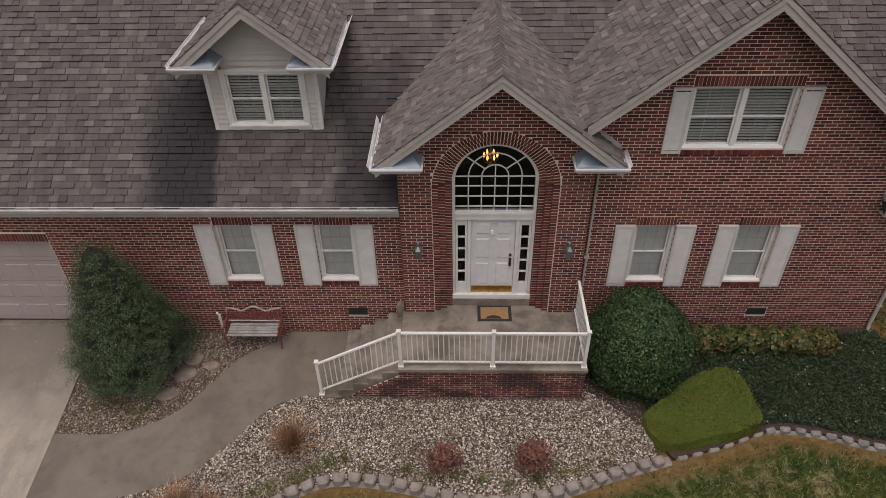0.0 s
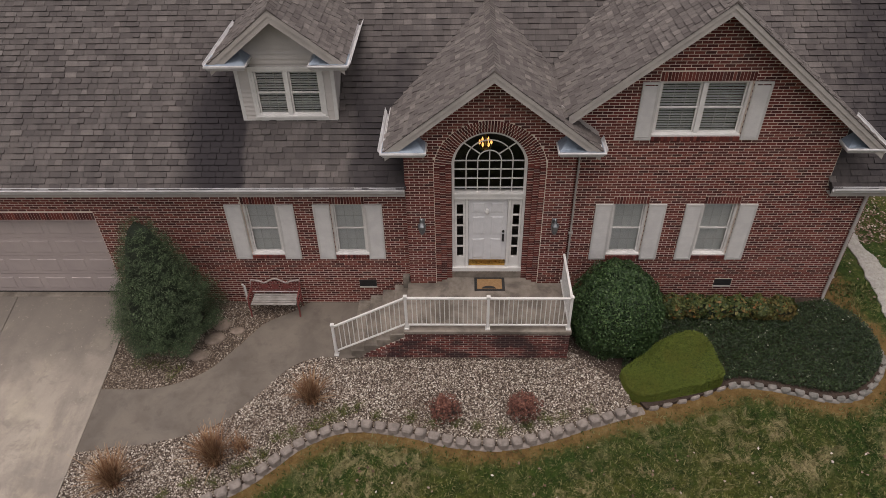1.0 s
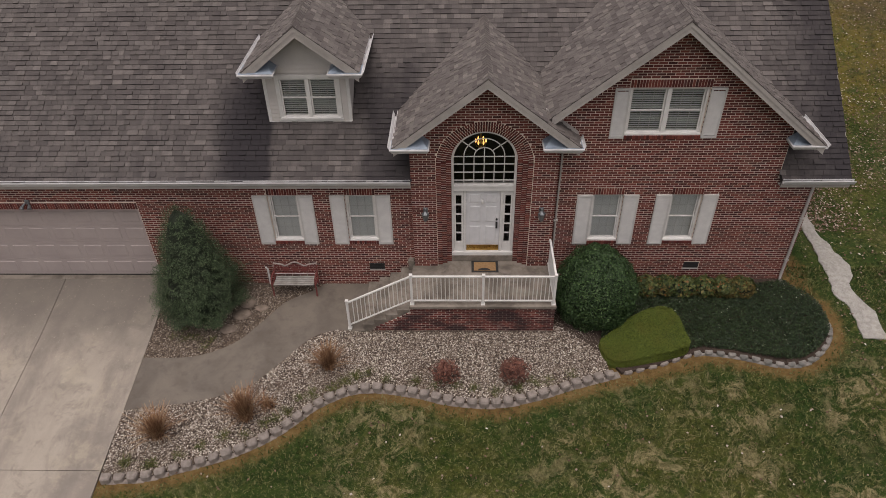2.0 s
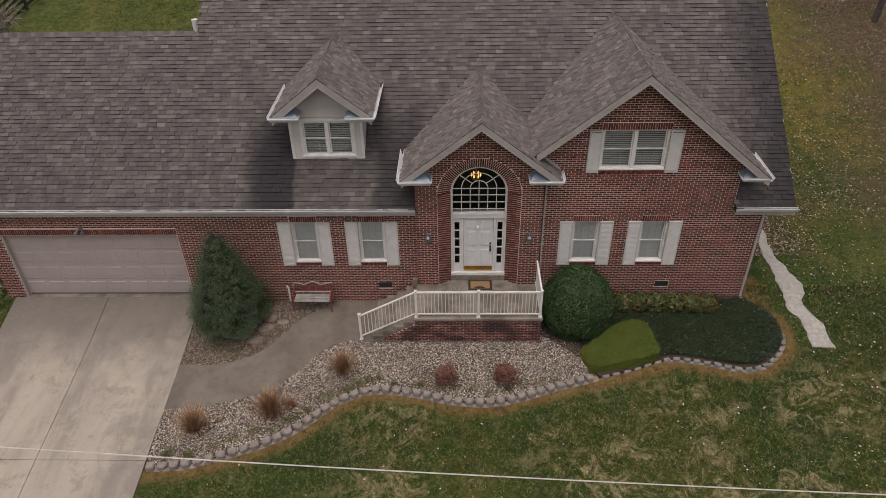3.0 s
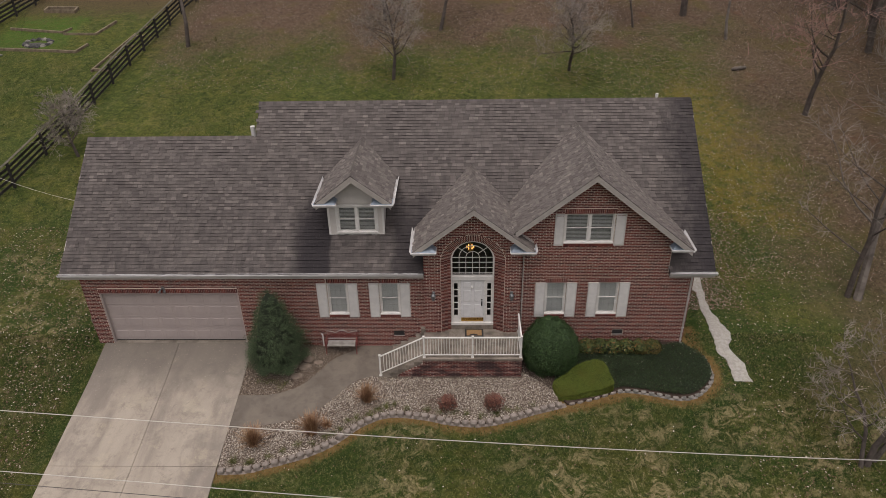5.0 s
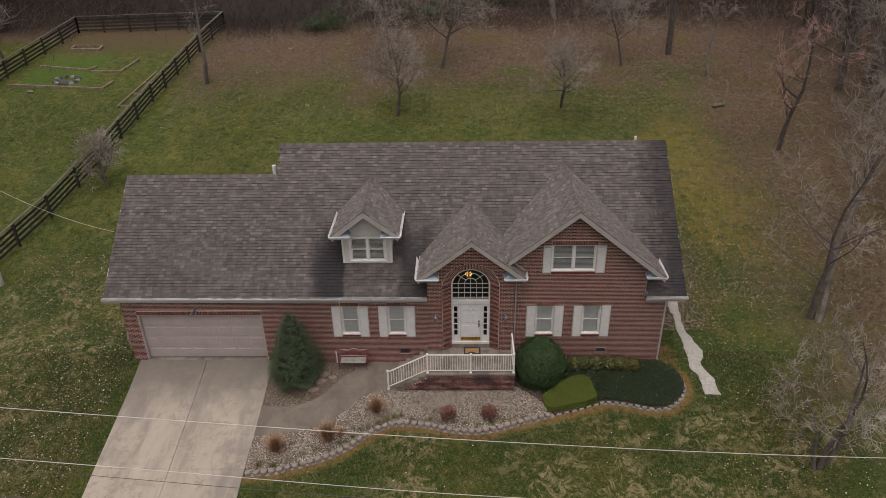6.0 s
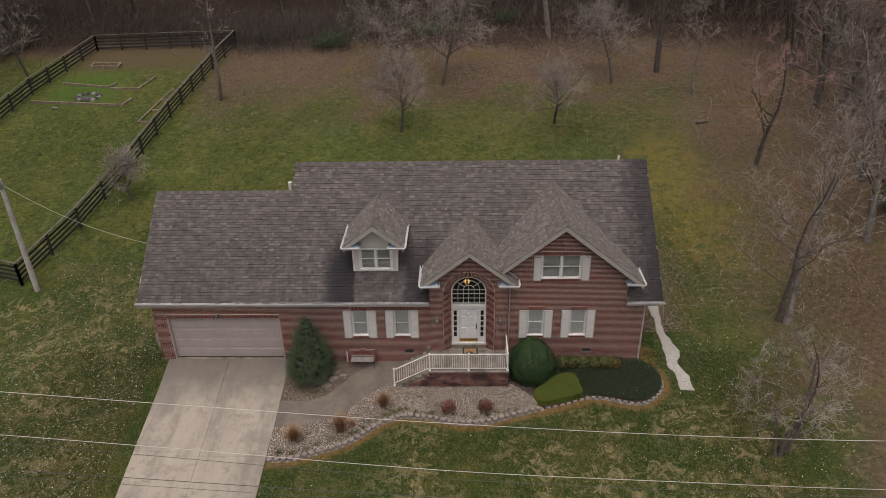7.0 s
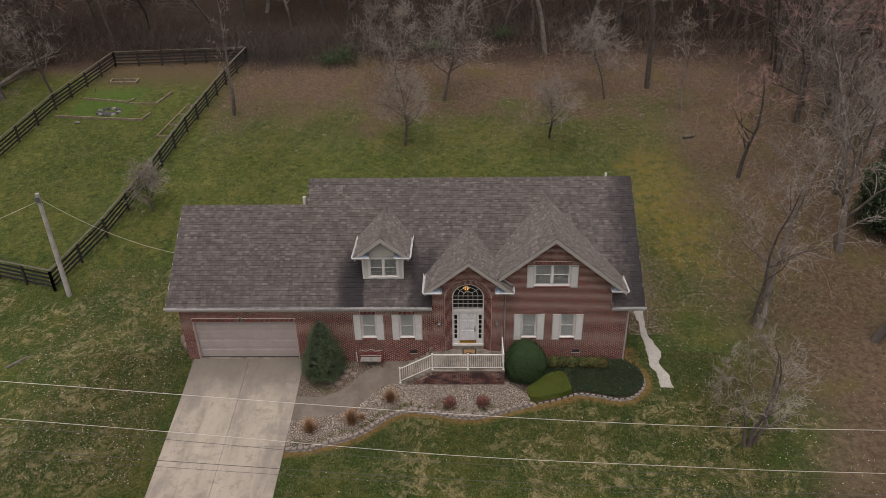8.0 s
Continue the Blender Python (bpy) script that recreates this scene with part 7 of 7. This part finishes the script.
tree(12.4, 30.7, "small bare tree in the leaf litter", 207, height=6.5, **{**YOUNG, "trunk_r": 0.09})
tree(18.6, 28.5, "thin bare tree with crooked limbs", 208, height=8.0, bark=PALE_BARK, trunk_r=0.12, spread=0.42, limbs=10, first=0.4, levels=3, gnarl=0.2)
tree(16.6, 32.8, "tall straight bare hardwood trunk", 209, height=19.0, trunk_r=0.27, spread=0.28, limbs=16, first=0.35, levels=3)
tree(8.1, 40.5, "tall pale bare hardwood trunk", 210, height=20.0, bark=PALE_BARK, trunk_r=0.27, spread=0.25, limbs=14, first=0.45, levels=3)
tree(20.2, 18.0, "leaning bare tree with reddish twigs", 211, twig_mat=RED_TWIG, height=8.6, lean=(0.28, 0.1), trunk_r=0.17, spread=0.5, limbs=15, first=0.25, levels=3)
tree(16.64, 2.7, "large leaning pale bare tree beside the lawn", 212, bark=PALE_BARK, height=11.0, lean=(0.52, 0.12), trunk_r=0.19, spread=0.46, limbs=14, first=0.30, levels=3, gnarl=0.13, fan=0.8)
tree(16.3, 2.9, "slim upright bare tree at the foot of a larger one", 213, height=9.0, trunk_r=0.13, spread=0.42, limbs=13, first=0.2, levels=3)
tree(13.1, -5.7, "bushy grey bare tree with several stems", 214, bark=BARK, height=5.6, lean=(0.25, 0.1), trunk_r=0.12, spread=0.5, limbs=9, first=0.15, levels=3, gnarl=0.16)
tree(12.9, -5.8, "second leaning stem of a bushy bare tree", 215, bark=BARK, height=4.4, lean=(-0.5, 0.2), trunk_r=0.085, spread=0.5, limbs=8, first=0.2, levels=3, gnarl=0.18)
tree(13.4, -5.5, "upright stem of a bushy bare tree", 216, bark=PALE_BARK, height=6.6, lean=(0.05, 0.1), trunk_r=0.10, spread=0.42, limbs=9, first=0.3, levels=3, gnarl=0.15)
tree(22.4, 1.46, "leaning bare trunk on the leaf-strewn lawn", 217, height=9.0, lean=(0.35, 0.1), trunk_r=0.24, spread=0.45, limbs=12, first=0.25, levels=3)
tree(24.0, 9.5, "tall pale many-branched bare tree", 218, bark=PALE_BARK, twig_mat=TWIG, height=10.0, lean=(0.05, 0.2), trunk_r=0.26, spread=0.55, limbs=20, first=0.22, levels=3, gnarl=0.16, fan=0.7)
tree(26.5, 16.0, "tall pale bare tree at the wood's edge", 219, bark=PALE_BARK, height=11.0, trunk_r=0.28, spread=0.55, limbs=20, first=0.25, levels=3, gnarl=0.16, fan=0.7)
tree(-38.0, 32.0, "leaning bare tree beside the far fence", 220, height=7.0, lean=(-0.2, 0.0), trunk_r=0.14, spread=0.5, limbs=12, first=0.3, levels=3)

WOODS = []
for k in range(7):
    red = k in (2, 5)
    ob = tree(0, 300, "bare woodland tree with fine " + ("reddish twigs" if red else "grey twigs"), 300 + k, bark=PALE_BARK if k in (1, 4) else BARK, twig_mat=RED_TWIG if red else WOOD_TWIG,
              group="bare trees of the wood", height=random.Random(k).uniform(10, 17), trunk_r=0.17 + 0.04 * (k % 3), spread=0.44, limbs=14, first=0.14, twig=0.012, levels=3, gnarl=0.12, steps=(6, 3, 2, 1), lean=(0.06 * (k - 3), 0.04))
    WOODS.append(ob)
rng = random.Random(77)
spots = []
def free(x, y, d):
    return all((x - a) ** 2 + (y - b) ** 2 > d * d for a, b in spots)
while len(spots) < 290:
    if rng.random() < 0.62:
        x, y = rng.uniform(-62, 55), rng.uniform(43.5, 72)
        if -40 < x < -20 and y < 45:
            continue
        if x < -20 and rng.random() < 0.2:
            continue
    elif rng.random() < 0.25:
        x, y = rng.uniform(-62, -42), rng.uniform(22, 44)
    else:
        x, y = rng.uniform(21, 58), rng.uniform(4, 46)
        if x < 27 + 0.10 * max(0, 30 - y):
            continue
    if free(x, y, 1.3):
        spots.append((x, y))
for k, (x, y) in enumerate(spots):
    src = WOODS[rng.choice((2, 5, 2, 5, 0, 1, 4, 6)) if x > 20 else k % 7]
    m = pose(x, y, land(y) - 0.05, rng.uniform(-4, 4), rng.uniform(-4, 4), rng.uniform(0, 360)) @ Matrix.Scale(rng.uniform(0.75, 1.2), 4)
    if k < 7:
        WOODS[k].matrix_basis = m
    else:
        c = copy_thing(src, m)
        c.scale = (rng.uniform(0.75, 1.2),) * 3


def thicket(label, cx, cy, rx, ry, n, h, seed, material):
    """Low tangled brush."""
    rng = random.Random(seed)
    s = Soup()
    for _ in range(n):
        x, y = cx + rng.gauss(0, rx), cy + rng.gauss(0, ry)
        g = land(y)
        a, l = rng.uniform(0, 6.28), h * rng.uniform(0.4, 1.1)
        k = rng.uniform(0.2, 1.3)
        d = Vector((math.cos(a) * k, math.sin(a) * k, rng.uniform(0.5, 1.3))) * l
        p = Vector((x, y, g - 0.05))
        s.tube([p, p + d * 0.5 + Vector((0, 0, 0.1)), p + d + Vector((rng.gauss(0, 0.2), rng.gauss(0, 0.2), -0.1))], [0.017, 0.012, 0.006], 3, cap=False)
    tagged(part("brushwood", s, material), label, "brush", kind="stuff")


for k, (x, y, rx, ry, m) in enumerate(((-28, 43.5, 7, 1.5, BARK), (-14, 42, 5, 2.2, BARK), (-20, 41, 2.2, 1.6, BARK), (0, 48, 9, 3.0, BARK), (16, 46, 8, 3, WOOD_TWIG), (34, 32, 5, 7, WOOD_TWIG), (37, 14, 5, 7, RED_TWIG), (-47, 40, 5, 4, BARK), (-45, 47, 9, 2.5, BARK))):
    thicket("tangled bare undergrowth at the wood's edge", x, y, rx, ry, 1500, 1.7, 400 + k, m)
bush("evergreen_shrub", (-11.6, 38.5, land(38.5) + 0.7), (1.6, 1.2, 1.3), 1430, 0.055, GREEN_BUSH, "dark evergreen shrub at the wood's edge", 501, 0.9, False)
bush("evergreen_shrub", (-13.4, 38.6, land(38.6) + 0.4), (1.6, 1.2, 0.8), 1430, 0.055, GREEN_BUSH, "low dark evergreen shrub in the undergrowth", 502, 0.9, False)
bush("evergreen_shrub", (4.0, 44.0, land(44) + 0.5), (1.6, 1.2, 0.9), 1100, 0.055, GREEN_BUSH, "dark evergreen shrub under the trees", 503, 0.9, False)
bush("evergreen_shrub", (-3.0, 41.5, land(41.5) + 0.4), (3.0, 1.5, 0.8), 1925, 0.055, GREEN_BUSH, "spreading dark evergreen brush", 505, 0.9, False)
bush("cedar", (27.9, 11.5, land(11.5) + 2.6), (2.2, 2.2, 3.2), 12000, 0.11, CONIFER, "dark evergreen cedar among the bare trees", 504, 0.3, category="tree")


# ---- grass and fallen leaves ----
def lawn_free(x, y):
    if -15.6 < x < 8.6 and -0.1 < y < 11.6 or -3.5 < x < 1.95 and -1.95 < y < 0.1:
        return False
    if drive_left(y) - 0.05 < x < drive_right(y) + 0.05 and y < 0.1:
        return False
    if y > -6.2 and -9.2 < x < 9.2 and y < 0.1:
        if inside((x, y), BED_FRONT) or inside((x, y), BED_LEFT) or inside((x, y), BED_RIGHT) or inside((x, y), WALK_POLY):
            return False
    return not inside((x, y), GRAVEL)


EDGES = np.array(EDGE_LINE + EDGE_LINE_R)


def bare_near(x, y):
    return float(np.min(np.hypot(EDGES[:, 0] - x, EDGES[:, 1] - y)))


def grass():
    rng, v, f = random.Random(601), [], []
    n = 0
    while n < 330000:
        if rng.random() < 0.62:
            x, y = rng.uniform(-22, 16), rng.uniform(-11, 0.5)
        else:
            x, y = rng.uniform(-34, 24), rng.uniform(-14, 30)
        if not lawn_free(x, y):
            continue
        n += 1
        if -9.5 < x < 9.9 and -7.2 < y < 0.6 and bare_near(x, y) < rng.uniform(0.1, 0.75):
            continue
        g, h, a = land(y), rng.uniform(0.03, 0.08), rng.uniform(0, 6.28)
        w, l = rng.uniform(0.006, 0.020) if y < 0 else rng.uniform(0.012, 0.034), rng.uniform(0.0, 0.10)
        c, s = math.cos(a), math.sin(a)
        i = len(v)
        v.extend(((x - s * w, y + c * w, g - 0.005), (x + s * w, y - c * w, g - 0.005), (x + c * l, y + s * l, g + h)))
        f.append((i, i + 1, i + 2))
    tagged(many("grass", v, f, blade_material()), "short patchy winter grass blades on the lawn", "grass", kind="stuff")


grass()


def fallen_leaves():
    rng = random.Random(611)
    pts, nor = [], []
    while len(pts) < 130000:
        k = rng.random()
        if k < 0.55:
            x, y = rng.uniform(-22, 34), 21 + 22 * rng.random() ** 0.7
        elif k < 0.80:
            y = rng.uniform(-12, 26)
            x = 9.3 + abs(rng.gauss(0, 7)) if y < 9 else rng.gauss(17, 6)
            if y < 4 and rng.random() < 0.8:
                continue
        elif k < 0.88:
            x, y = 9.9 + rng.gauss(0, 0.9), rng.uniform(2, 17)
        elif k < 0.93:
            x, y = rng.uniform(-24, -15.6), rng.uniform(-8, 8)
        elif k < 0.935:
            x, y = rng.uniform(-8, 12), rng.uniform(-14, -4)
        else:
            continue
        if not lawn_free(x, y):
            continue
        pts.append((x, y, land(y) + 0.035 + 0.02 * rng.random()))
        nor.append((0, 0, 1.6))
    v, f = leaf_cloud(pts, nor, rng, 0.057, 1.2)
    tagged(many("fallen_leaves", v, f, DEAD_LEAF), "scattered brown and pale fallen leaves", "leaves", kind="stuff")


fallen_leaves()

# ---- single bricks of the entrance piers ----
BRICK_MESHES = {}
for xa, xb, za, zb, pr in NEAR_BRICKS:
    key = round(xb - xa, 3)
    if key not in BRICK_MESHES:
        w, h = (xb - xa) / 2, (zb - za) / 2
        s = Soup()
        s.box(-w, w, 0.0, 0.022, -h, h, skip=(4,))
        m = bpy.data.meshes.new("brick")
        m.from_pydata(s.v, [], s.f)
        m.materials.append(BRICK_ONE)
        BRICK_MESHES[key] = m
    piece("brick", BRICK_MESHES[key], entrance_wall, ((xa + xb) / 2, ENT_Y - pr, (za + zb) / 2))

# ---- single shingles on the lower entrance roof ----
for quad in NEAR_TABS:
    at = Vector(quad[0])
    m = bpy.data.meshes.new("shingle")
    m.from_pydata([tuple(Vector(q) - at) for q in quad], [], [(2, 3, 4, 5), (0, 1, 3, 2), (1, 6, 4, 3), (7, 0, 2, 5)])
    m.materials.append(SHINGLE_ONE)
    piece("shingle", m, ent_roof, at)
